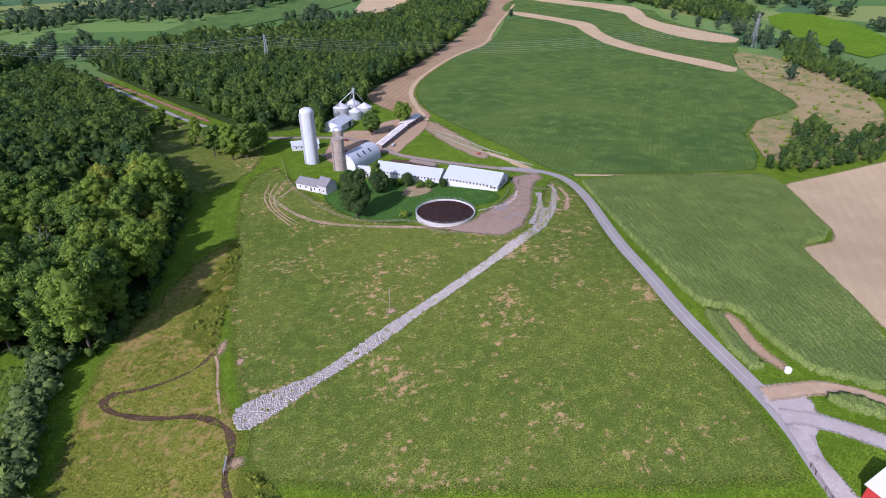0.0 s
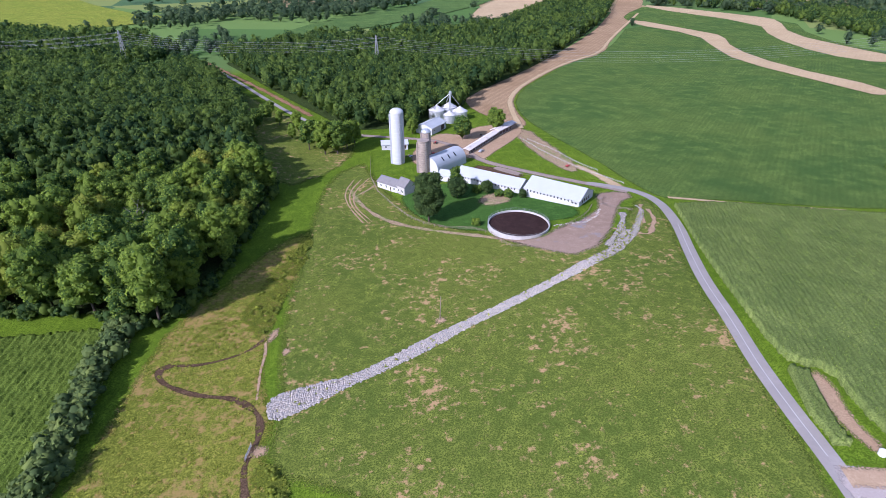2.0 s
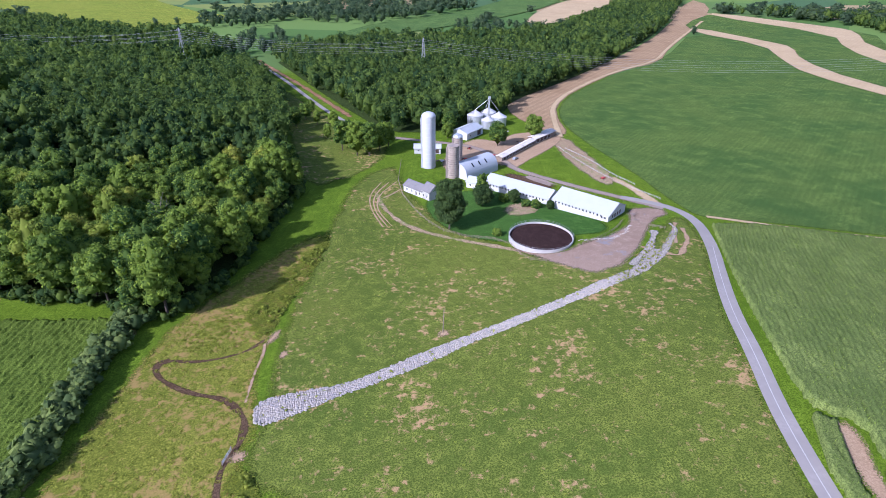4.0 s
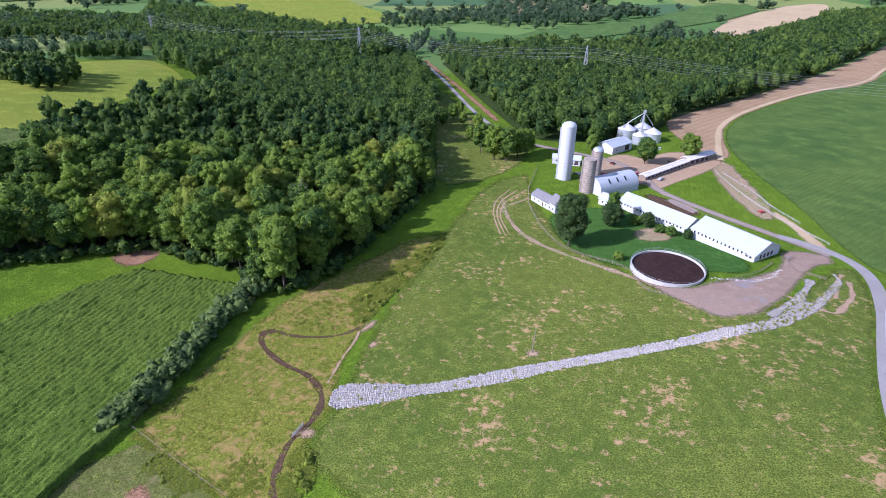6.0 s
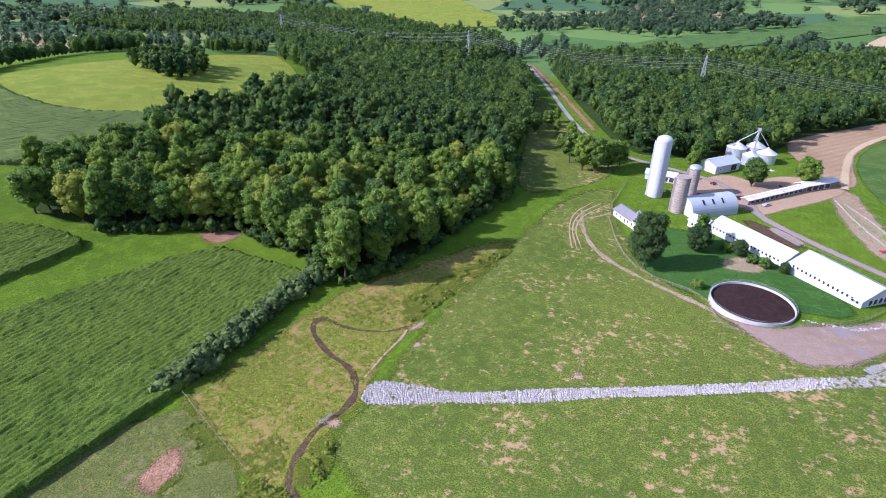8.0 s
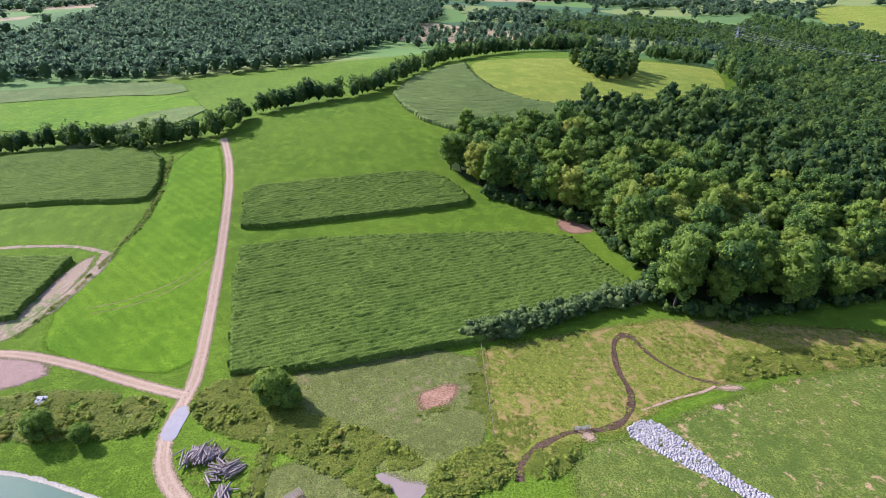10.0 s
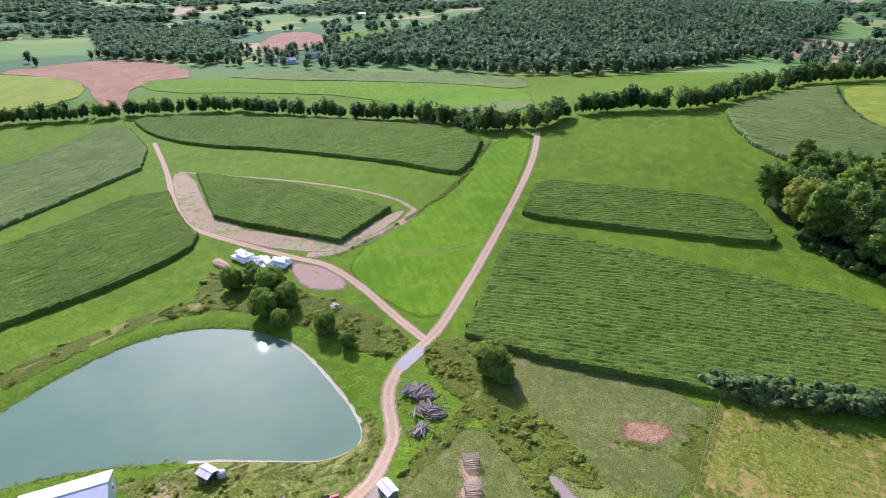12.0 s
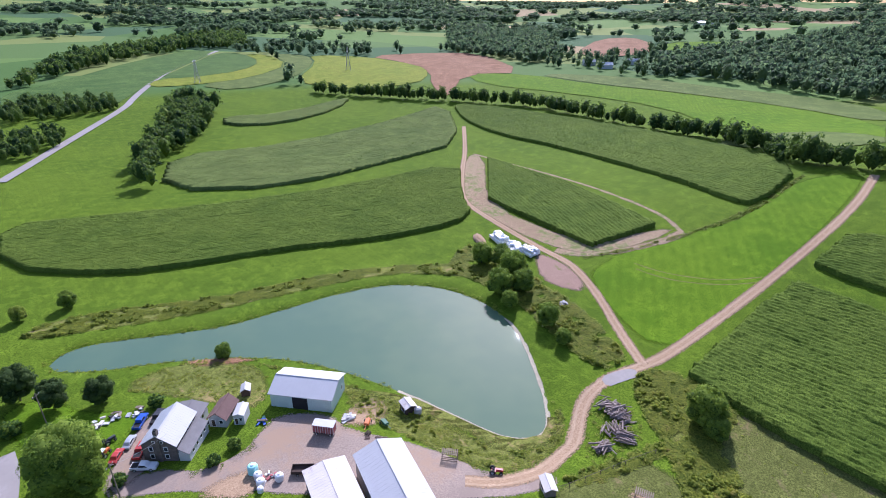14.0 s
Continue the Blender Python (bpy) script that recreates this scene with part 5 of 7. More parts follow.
vents = [("window", 0, 1.8 + 1.75 * i, 1.3, 0.8, 1.0) for i in range(14)]
vents += [("door", 1, 4.0 + 2.4 * i, 0.2, 1.6, 2.0) for i in range(4)]
barn = hall("long_barn", "long white dairy barn with a wide metal roof and end fans", "barn", (127.2, 219.6), (143.8, 197.0), 16.5, 2.7, 6.2, "white_wall", "barn_roof", vents)
for u in (25.0, 26.6):
    fan = part("fan", drum(bmesh.new(), u, 1.5, [(-0.30, 0.62), (0.05, 0.62)], 20, "y"), "galv", barn, "round galvanised exhaust fan")
    part("hub", drum(bmesh.new(), u, 1.5, [(-0.36, 0.45), (-0.31, 0.45)], 20, "y"), "dark", fan)
hall("farmhouse_wing", "low white farmhouse with a grey-brown roof", "house", (62.9, 255.4), (70.3, 244.6), 7.5, 3.0, 5.0, "white_wall", "grey_roof",
     [("window", 0, 2.5, 1.0, 0.9, 1.2), ("window", 0, 6.0, 1.0, 0.9, 1.2), ("door", 0, 9.0, 0, 1.0, 2.1), ("window", 0, 11.3, 1.0, 0.9, 1.2)], seam=0)
hall("stone_cottage", "small pale stone house end with a steep gable", "house", (70.2, 245.2), (73.0, 240.0), 7.5, 4.2, 7.0, "concrete", "grey_roof",
     [("window", 0, 1.6, 1.0, 0.9, 1.2), ("window", 0, 4.2, 1.0, 0.9, 1.2)], seam=0)
hall("garage", "white garage with a pale blue metal roof", "garage", (77.6, 312.2), (93.0, 309.2), 7, 3.0, 4.6, "white_wall", "blue_roof",
     [("door", 0, 10.5, 0, 2.6, 2.4), ("door", 0, 13.6, 0, 2.2, 2.4), ("window", 0, 2.5, 1.2, 1.0, 1.0), ("window", 0, 5.5, 1.2, 1.0, 1.0)])
hall("machine_shed", "white machine shed with a wide dark doorway", "shed", (115.4, 333.4), (129.6, 346.8), 12, 4.2, 6.4, "white_wall", "barn_roof",
     [("door", 0, 14.5, 0, 4.5, 3.6), ("window", 0, 4.0, 1.5, 1.0, 1.0)])
hall("cattle_shed", "long narrow open-sided cattle shed with a pale roof", "shed", (125.4, 290.6), (156.4, 319.4), 4.2, 2.2, 2.8, "timber", "rust_roof",
     [("door", 0, 3.0 + 3.6 * i, 0.1, 2.6, 1.6) for i in range(11)])
hall("cattle_shed", "taller white-roofed end of the cattle shed", "shed", (156.6, 319.6), (176.0, 334.4), 6.0, 3.0, 3.9, "timber", "rust_roof",
     [("door", 0, 3.0 + 4.4 * i, 0.1, 3.4, 2.4) for i in range(4)])


def grain_bin(x, y, r, tall):
    e = thing("grain_bin", x, y, 0, "round galvanised steel grain bin with a cone roof", "grain bin", "grain bins")
    rings = []
    for i in range(int(tall / 0.5)):
        rings += [(i * 0.5, r), (i * 0.5 + 0.25, r + 0.04)]
    part("shell", drum(bmesh.new(), 0, 0, [(-1, r)] + rings + [(tall, r)], 36), "galv", e)
    part("roof", drum(bmesh.new(), 0, 0, [(tall - 0.1, r + 0.25), (tall + r * 0.55, 0.45), (tall + r * 0.55 + 0.35, 0.45)], 36), "white_roof", e)
    part("hatch", boxed(-0.5, 0.5, -r - 0.15, -r + 0.1, 0.6, 2.2), "galv", e)


for x, y, r, tall in ((131.0, 372.5, 5.6, 6.2), (136.5, 359.5, 4.2, 5.6), (146.5, 366.5, 5.4, 5.8), (142.5, 378.5, 5.4, 6.2)):
    grain_bin(x, y, r, tall)
leg = thing("grain_elevator", 139.5, 367.5, 0, "slim white grain elevator leg with spouts", "elevator")
part("leg", boxed(-0.4, 0.4, -0.4, 0.4, -1, 18), "galv", leg)
part("head", boxed(-0.9, 0.9, -0.6, 0.6, 18, 19.6, 0.15), "galv", leg)
for tx, ty in ((-9, 4.5), (-3.5, -7.5), (7, 1), (0.5, 10)):
    bm = bmesh.new()
    limb(bm, (0, 0, 18.2), (tx, ty, 9.6), 0.16, 0.16, 8)
    part("spout", bm, "galv", leg)

# slurry pit
pit = thing("slurry_pit", 109.4, 187.6, 0, "round concrete slurry pit full of dark brown manure", "slurry pit", z=height(109.4, 187.6) + 0.9)
bm = bmesh.new()
n1, r0, r1 = 64, 12.6, 12.95
loops = []
for r, z in ((r1, -3.5), (r1, 1.1), (r0, 1.1), (r0, -3.5)):
    loops.append([bm.verts.new((r * math.cos(2 * math.pi * i / n1), r * math.sin(2 * math.pi * i / n1), z)) for i in range(n1)])
for a, b in zip(loops, loops[1:]):
    for i in range(n1):
        j = (i + 1) % n1
        bm.faces.new((a[i], a[j], b[j], b[i]))
part("rim_wall", bm, "concrete", pit)
part("slurry", drum(bmesh.new(), 0, 0, [(-2.5, 12.55), (0.35, 12.55)], 64), "slurry", pit)
for i in range(40):
    t = 2 * math.pi * i / 40
    bm = bmesh.new()
    limb(bm, (13.1 * math.cos(t), 13.1 * math.sin(t), -2), (13.1 * math.cos(t), 13.1 * math.sin(t), 2.0), 0.04, 0.04, 5)
    part("guard_post", bm, "steel_tower", pit)
bm = bmesh.new()
for z in (1.5, 2.0):
    for i in range(64):
        t, u = 2 * math.pi * i / 64, 2 * math.pi * (i + 1) / 64
        limb(bm, (13.1 * math.cos(t), 13.1 * math.sin(t), z), (13.1 * math.cos(u), 13.1 * math.sin(u), z), 0.03, 0.03, 4)
part("guard_rail", bm, "steel_tower", pit)

# ---------------------------------------------------------------- second farm
shed = hall("big_shed", "large pale mint steel shed with a white roof and dark doorway", "shed", (11.9, -56.4), (3.9, -41.8), 10.6, 4.1, 5.9, "mint_wall", "white_roof",
            [("window", 1, 8.2, 1.0, 0.9, 1.1)], ridge_at=0.52)
# solid slab on the uncut wall, its black painting the unlit inside
part("doorway", boxed(6.0, 10.2, -0.06, 0.10, -0.2, 3.5), "dark", shed, "near-black panel painted as the shade in the sliding doorway")
for u in (5.3, 10.9):
    part("door_leaf", boxed(u - 0.7, u + 0.7, -0.14, -0.06, -0.1, 3.6), "mint_wall", shed)
hall("white_shed", "long white shed with a two-tone metal roof", "shed", (16.0, -20.6), (25.0, -2.6), 10.6, 4.2, 6.2, "white_wall", "white_roof", [("window", 3, 5, 1.5, 1, 1)], roof_back="white_roof", seam=0.9)
hall("old_shed", "old shed with a rust-streaked white metal roof", "shed", (25.2, -26.4), (33.6, -8.6), 8.6, 3.0, 3.7, "timber", "rust_roof", (), seam=0.7)
house = hall("stone_house", "three-storey fieldstone farmhouse with a bright metal roof", "house", (37.2, -56.4), (28.8, -62.6), 7.8, 4.7, 7.4, "fieldstone", "white_roof",
             [("window", 3, 2.4, 0.6, 0.8, 1.15), ("window", 3, 5.8, 0.6, 0.8, 1.15), ("window", 3, 2.4, 2.75, 0.8, 1.15), ("window", 3, 5.8, 2.75, 0.8, 1.15),
              ("window", 3, 3.0, 5.0, 0.55, 0.7), ("window", 3, 4.8, 5.0, 0.55, 0.7), ("window", 0, 3, 2.75, 0.8, 1.15), ("window", 0, 6, 2.75, 0.8, 1.15), ("window", 0, 9, 2.75, 0.8, 1.15),
              ("window", 2, 3, 2.75, 0.8, 1.15), ("window", 2, 7, 2.75, 0.8, 1.15)], roof_back="blue_roof", seam=0.6)
chim = part("chimney", boxed(-0.25, 0.7, 3.5, 4.3, -1, 8.6), "fieldstone", house)
part("pot", boxed(-0.1, 0.55, 3.6, 4.2, 8.6, 8.9), "dark", chim)
porch = hall("lean_to_wing", "low white house wing with a grey shingle roof", "house wing", (35.6, -54.2), (27.4, -60.3), 2.5, 2.1, 3.4, "white_wall", "grey_roof",
             [("window", 0, 2.0 + 2.1 * i, 0.9, 0.9, 1.1) for i in range(5)], seam=0, ridge_at=0.93, over=0.25)
hall("rear_wing", "white rear wing with a low grey roof", "house wing", (28.4, -62.8), (24.0, -66.0), 7.4, 3.0, 3.9, "white_wall", "grey_roof", [("window", 0, 2.5, 1.2, 0.9, 1.2), ("window", 3, 3, 1.2, 0.9, 1.2)], seam=0)
hall("cottage", "small white cottage with a brown shingle roof", "cottage", (24.0, -58.0), (18.2, -61.6), 4.4, 2.6, 4.3, "white_wall", "brown_roof",
     [("window", 3, 1.2, 1.0, 0.8, 1.0), ("door", 3, 3.2, 0.0, 0.9, 2.0), ("window", 0, 3.0, 1.0, 0.8, 1.0)], seam=0)
hall("utility_hut", "tall narrow white utility hut with a flat-pitched roof", "hut", (20.6, -55.4), (17.2, -58.2), 2.6, 2.7, 3.1, "white_wall", "white_roof", [("window", 3, 0.8, 1.1, 0.6, 0.9), ("door", 3, 1.9, 0.0, 0.7, 1.9)], seam=0, over=0.15)
hall("chicken_coop", "small weathered coop with a pale roof", "coop", (12.6, -68.2), (14.4, -66.0), 2.2, 1.6, 2.3, "dark_timber", "white_roof", [("door", 0, 1.4, 0, 0.7, 1.2)], seam=0, over=0.25)
hall("pond_hut", "small open shelter with a rusty white roof", "hut", (-8.9, -29.6), (-7.6, -26.4), 2.8, 1.9, 2.4, "dark_timber", "rust_roof", [("door", 0, 1.7, 0, 1.6, 1.5)], seam=0.5, over=0.3)
hall("lane_shelter", "little wooden shelter beside the lane", "shelter", (-7.4, 12.4), (-4.6, 15.2), 2.4, 1.6, 2.1, "timber", "rust_roof", [("door", 0, 2.0, 0, 1.8, 1.3)], seam=0.5, over=0.3)
hall("roadside_barn", "red barn with white roof beside the road", "barn", (105.2, 19.0), (103.6, 7.0), 8.5, 4.2, 6.6, "red_paint", "white_roof", [("window", 3, 3, 1.5, 1, 1.2), ("window", 3, 6, 1.5, 1, 1.2)], sink=0.3)

# ---------------------------------------------------------------- stone channel
CHANNEL = [(3, 113), (5, 117), (14, 118), (27, 118), (36, 121), (52, 127), (70, 132), (89, 138), (101, 142), (115, 148), (129, 153), (137, 158), (144, 168), (151, 176), (152, 173), (145, 163), (153, 169), (167, 185), (168, 182), (155, 167), (144, 157), (133, 149), (119, 144), (108, 140), (93, 135), (78, 130), (63, 126), (52, 121), (39, 117), (27, 114), (21, 112), (13, 109), (4, 107)]
patch("stone_bed", CHANNEL, M["stone_bed"], 0.26, "bed of the pale stone drainage channel", "stone channel", 1, 0.5, 0.7)
ribbon("stone_strip", [(132, 156), (140, 163), (147, 169), (155, 179), (158, 184)], 2.6, M["stone_bed"], 0.34, "pale stony strip at the top of the channel", "stone channel", wobble=0.8)
ribbon("stone_strip", [(133, 150), (143, 157), (152, 165), (162, 176), (168, 183), (169, 190)], 1.8, M["stone_bed"], 0.34, "pale stony strip at the top of the channel", "stone channel", wobble=0.8)


def rock_mesh(seed):
    rng = np.random.default_rng(seed)
    bm = bmesh.new()
    bmesh.ops.create_icosphere(bm, subdivisions=1, radius=0.5)
    k = rng.uniform(0, 50)
    for v in bm.verts:
        v.co *= 0.75 + 0.5 * noise.noise(v.co * 2 + Vector((k, 0, 0)))
        v.co.z *= 0.7
    v = np.array([w.co[:] for w in bm.verts])
    f = np.array([[w.index for w in q.verts] for q in bm.faces])
    me = bpy.data.meshes.new("stone")
    bm.to_mesh(me)
    bm.free()
    me.materials.append(M["stone"])
    return me, v, f


rocks = [rock_mesh(i) for i in range(6)]
bed = rounded(CHANNEL, 1)
spots = scatter(bed, 0.46, 71)
rng = np.random.default_rng(72)
keep_out = np.array([noise.noise((x / 1.7, y / 1.7, 2)) > (0.36 if x < 118 else 0.0) for x, y in spots])
grassy = spots[keep_out]
spots = spots[~keep_out]
zs = surface(spots[:, 0], spots[:, 1]) + 0.12
ch = thing("stone_channel", 40, 120, 0, "pale limestone riprap channel running down the pasture", "stone channel", z=0)
near_end = np.argsort(spots[:, 0])
for k in near_end[:290]:
    me = rocks[int(rng.integers(6))][0]
    s = rng.uniform(0.5, 1.1)
    ob = new("stone", me)
    ob.parent = ch
    ob.matrix_basis = Matrix.Translation((spots[k, 0] - 40, spots[k, 1] - 120, zs[k])) @ pose(0, 0, 0, rng.uniform(0, 40), rng.uniform(0, 40), rng.uniform(0, 360)) @ Matrix.Diagonal((s, s, s, 1))
V, F, k0 = [], [], 0
for k in near_end[290:]:
    _, v, f = rocks[int(rng.integers(6))]
    a, s = rng.uniform(0, 6.3), rng.uniform(0.5, 1.05) * (1.0 if spots[k, 0] < 122 else 0.42)
    V.append(np.stack([(v[:, 0] * math.cos(a) - v[:, 1] * math.sin(a)) * s + spots[k, 0] - 40, (v[:, 0] * math.sin(a) + v[:, 1] * math.cos(a)) * s + spots[k, 1] - 120, v[:, 2] * s + zs[k]], -1))
    F.append(f + k0)
    k0 += len(v)
ob = new("rubble", mesh_of("rubble", np.concatenate(V), np.concatenate(F), [M["stone"]]))
ob.parent = ch
tagged(ob, kind="stuff")


rubble = thing("rubble_edge", 137, 181, 0, "low edge of loose pale stones below the lawn fence", "stones", z=0)
for x, y in along_line([(123, 182.5), (130, 181.5), (137, 180), (145, 184.5), (151, 191.5)], 0.45, 0.7, 77):
    ob = new("stone", rocks[int(rng.integers(6))][0])
    ob.parent = rubble
    s = rng.uniform(0.5, 1.0)
    ob.matrix_basis = Matrix.Translation((x - 137, y - 181, height(x, y) + 0.2)) @ pose(0, 0, 0, 0, 0, rng.uniform(0, 360)) @ Matrix.Diagonal((s, s, s, 1))


# ---------------------------------------------------------------- brush, weeds and single trees
def brush(name, xy, size, label, seed, mat="weed", models=None, flat=0.75, tones=(0.1, 1.2)):
    return woods(name, np.asarray(xy), models or BUSH, size, label, seed, "brush", mat, tones, flat, 5)


brush("channel_weeds", grassy[::4], (0.12, 0.3), "weeds growing between the channel stones", 80)
brush("hedge", along_line([(-37, 163), (-38, 151), (-43, 137), (-43, 123), (-43, 112), (-46, 96)], 0.55, 3.0, 81), (1.3, 2.7), "dense hedge of small trees between the corn and the meadow", 82, "leaf_hedge", flat=0.9)


def carpet(name, pts, gap, size, seed, label, flat=0.42, bare=-0.35, tones=(0.0, 1.7)):
    """Rank weeds that cover a piece of ground in soft lumps, with gaps."""
    xy = scatter(rounded(pts, 1), gap * 0.86, seed, 0.7)
    xy = xy[[noise.noise((x / 5, y / 5, seed)) > bare for x, y in xy]]
    low = brush(name, xy, size, label, seed + 1, models=TUFT, flat=flat, tones=tones)
    lumps = xy[[noise.noise((x / 3.2, y / 3.2, seed + 0.5)) > 0.22 for x, y in xy]][::2]
    if len(lumps) and size[1] > 0.44:
        brush(name, lumps, (size[1] * 0.45, size[1] * 1.1), label + ", taller bushy growth", seed + 2, models=BUSH, flat=0.7, tones=tones)
    return low


carpet("pond_brush", [(42, -150), (25, -151), (-16, -121), (-47, -107), (-76, -85), (-92, -62), (-82, -50), (-79, -63), (-63, -85), (-28, -103), (6, -120), (33, -138)], 1.05, (0.25, 0.7), 83, "rank weeds and brush on the ridge above the pond", bare=-0.2, tones=(0.0, 1.2))
carpet("lane_brush", [(-104, -77), (-109, -64), (-98, -43), (-93, -31), (-83, -9), (-67, 11), (-57, 9), (-57, 3), (-66, -15), (-76, -32), (-80, -53), (-82, -68)], 1.1, (0.3, 0.8), 85, "thick brush between the pond and the lane")
carpet("ditch_brush", [(-66, 20), (-65, 36), (-58, 43), (-43, 41), (-38, 45), (-27, 54), (-15, 60), (-12, 62), (-11, 58), (-16, 51), (-16, 48), (-8, 51), (-5, 49), (-16, 43), (-35, 32), (-47, 21), (-57, 16)], 0.95, (0.3, 0.8), 87, "overgrown ditch beside the paddock", 0.5)
carpet("ditch_brush", [(-5, 58), (-9, 65), (-9, 76), (-5, 79), (4, 74), (-1, 58)], 0.95, (0.4, 0.95), 88, "tall green thicket at the end of the ditch", 0.6)
carpet("fence_weeds", [(-13, 15), (-29, 26), (-36, 29), (-34, 33), (-18, 24), (-11, 19)], 0.9, (0.25, 0.55), 89, "strip of tall weeds along the paddock fence")
carpet("fence_weeds", [(-48, 98), (-46, 100), (-28, 89), (-9, 80), (-10, 78), (-29, 87)], 0.8, (0.12, 0.42), 111, "weeds along the old wire fence", bare=-0.1)
carpet("fence_weeds", [(-120, -28), (-119, -26), (-151, 0), (-191, 23), (-247, 35), (-247, 32), (-191, 19), (-151, -3)], 0.9, (0.2, 0.45), 112, "dark weedy strip along the field edge", tones=(0.0, 0.6))
carpet("paddock_brush", [(-32, 91), (-34, 82), (-30, 85), (-24, 80), (-18, 80), (-16, 83), (-24, 84)], 0.9, (0.15, 0.45), 113, "lush weeds at the paddock corner", tones=(0.4, 1.0))
carpet("paddock_brush", [(-27, 63), (-24, 69), (-24, 75), (-20, 80), (-17, 82), (-18, 83), (-23, 79), (-26, 73)], 0.8, (0.2, 0.4), 114, "dark curved strip of weeds in the paddock", tones=(0.0, 0.4))
carpet("meadow_brush", [(-16, 83), (-11, 92), (-4, 88), (-3, 80), (-9, 80)], 1.0, (0.15, 0.42), 115, "lush green weeds in the wet meadow", 0.5, tones=(0.4, 0.9))
carpet("creek_brush", [(4, 144), (-5, 154), (-1, 164), (7, 181), (17, 200), (25, 217), (24, 197), (13, 174), (7, 152)], 1.1, (0.25, 0.6), 97, "yellow-green brush along the creek bed", tones=(0.3, 1.1))
carpet("creek_brush", [(-23, 146), (-15, 156), (-4, 160), (-1, 141), (-12, 139)], 1.5, (0.12, 0.4), 98, "lush weeds between the creek arms", 0.5, tones=(0.4, 1.6))
carpet("creek_brush", [(0, 80), (-1.5, 89), (2, 95), (6, 90), (7, 80)], 0.9, (0.3, 0.75), 99, "bright green bushes beside the creek", tones=(0.3, 0.9))
carpet("bank_weeds", [(3, -79), (-7, -51), (-10, -29), (-12, -11), (-13, 1), (-20, 9), (-38, 2), (-28, 10), (-14, 10), (-4, 3), (-2, -11), (-1, -24), (0, -40), (-5, -46), (1, -71)], 1.1, (0.15, 0.5), 90, "tall weeds on the pond bank")
carpet("bank_weeds", [(16, -96), (1, -76), (5, -66), (17, -63), (24, -80), (34, -97)], 1.3, (0.12, 0.42), 92, "tall weeds beside the pond", bare=-0.15)
carpet("log_weeds", [(-48, 12), (-44, 22), (-32, 28), (-20, 22), (-22, 16), (-36, 11)], 1.5, (0.1, 0.35), 116, "rough grass round the log piles", 0.5)
tussocks = scatter([(-42, 93), (-38, 109), (-30, 140), (-26, 155), (-14, 174), (12, 209), (25, 215), (19, 183), (8, 156), (5, 141), (3, 120), (6, 110), (2, 95), (5, 73), (-10, 77), (-35, 91)], 1.3, 95, 1.5)
tussocks = tussocks[[noise.noise((x / 7, y / 7, 6)) + 0.6 * noise.noise((x / 2.5, y / 2.5, 1)) > -0.05 for x, y in tussocks]]
brush("meadow_weeds", tussocks, (0.08, 0.32), "tussocks and weeds in the wet meadow", 96, models=TUFT, flat=0.45, tones=(0.6, 1.9))
shore = np.array(POND_LINE + POND_LINE[:1])
reeds = along_line([tuple(v) for v in shore], 0.3, 1.5, 100)
reeds = reeds[reach(reeds[:, 0], reeds[:, 1], line_east) > 1.8]
brush("shore_reeds", reeds, (0.08, 0.3), "reeds and weeds along the pond shore", 101, models=TUFT, flat=0.7)
ribbon("pond_rim", line_east, 1.3, M["shore"], 0.12, "pale muddy rim along the pond shore", "shore", wobble=0.3, least=POND_LEVEL + 0.04)
brush("slope_shrubs", scatter([(610, 402), (609, 342), (599, 296), (510, 196), (368, 131), (287, 147), (358, 215), (429, 216), (456, 238), (509, 319)], 16, 102), (0.5, 1.8), "scattered shrubs on the dry slope", 103, "leaf")
brush("pasture_tufts", scatter([(5, 108), (8, 148), (18, 189), (26, 226), (42, 279), (65, 295), (63, 291), (67, 250), (75, 211), (94, 189), (116, 159), (139, 163), (170, 195), (182, 197), (173, 170), (143, 120), (125, 81), (113, 49), (104, 32), (99, 23), (6, 85), (1, 97)], 4.0, 104, 1.5), (0.05, 0.2), "grass tufts in the pasture", 105, models=TUFT, flat=0.45)
brush("paddock_tufts", np.concatenate([scatter([(-58, 42), (-42, 95), (-9, 78), (-7, 59), (-31, 50), (-44, 38)], 3.4, 106, 1.4), scatter([(-31, 31), (-9, 50), (-6, 16), (-20, 24)], 3.4, 107, 1.4)]), (0.07, 0.24), "weeds in the paddock", 108, models=TUFT, flat=0.5)


def planted(model, rows):
    """Puts the model at the first place and copies at the others: x, y, size."""
    for i, (x, y, s) in enumerate(rows):
        if i == 0:
            model.matrix_basis = pose(x, y, height(x, y), 0, 0, 40)
            model.scale = (s, s, s)
        else:
            t = copy_thing(model, pose(x, y, height(x, y), 0, 0, 77 * i))
            t.scale = (s, s, s)


broad = tree_model(31, 14, 5.5, "broad green shade tree beside the farm buildings", shade=0.1, leaves=4200, leaf=0.36, lobes=30, low=0.05)
planted(broad, [(131.5, 319.5, 1.1), (159.0, 330, 1.15), (109, 357, 0.9), (104, 340, 0.75)])
for k, (x, y, size) in enumerate(((36, 322, 0.95), (44, 312, 1.05), (51, 311, 1.1), (58, 320, 1.0), (46, 326, 0.9), (64, 328, 0.8), (33, 362, 0.7), (8, 372, 0.75), (14, 392, 0.7), (1, 352, 0.6), (22, 378, 0.5), (28, 345, 0.5), (18, 408, 0.55), (40, 340, 0.8), (54, 334, 0.75))):
    t = copy_thing(models[(k * 2) % 5], pose(x, y, height(x, y), 0, 0, 51 * k))
    t.scale = (size, size, size)
    tagged(t, "broad-leaved tree standing beside the valley road", "tree", "valley road trees")
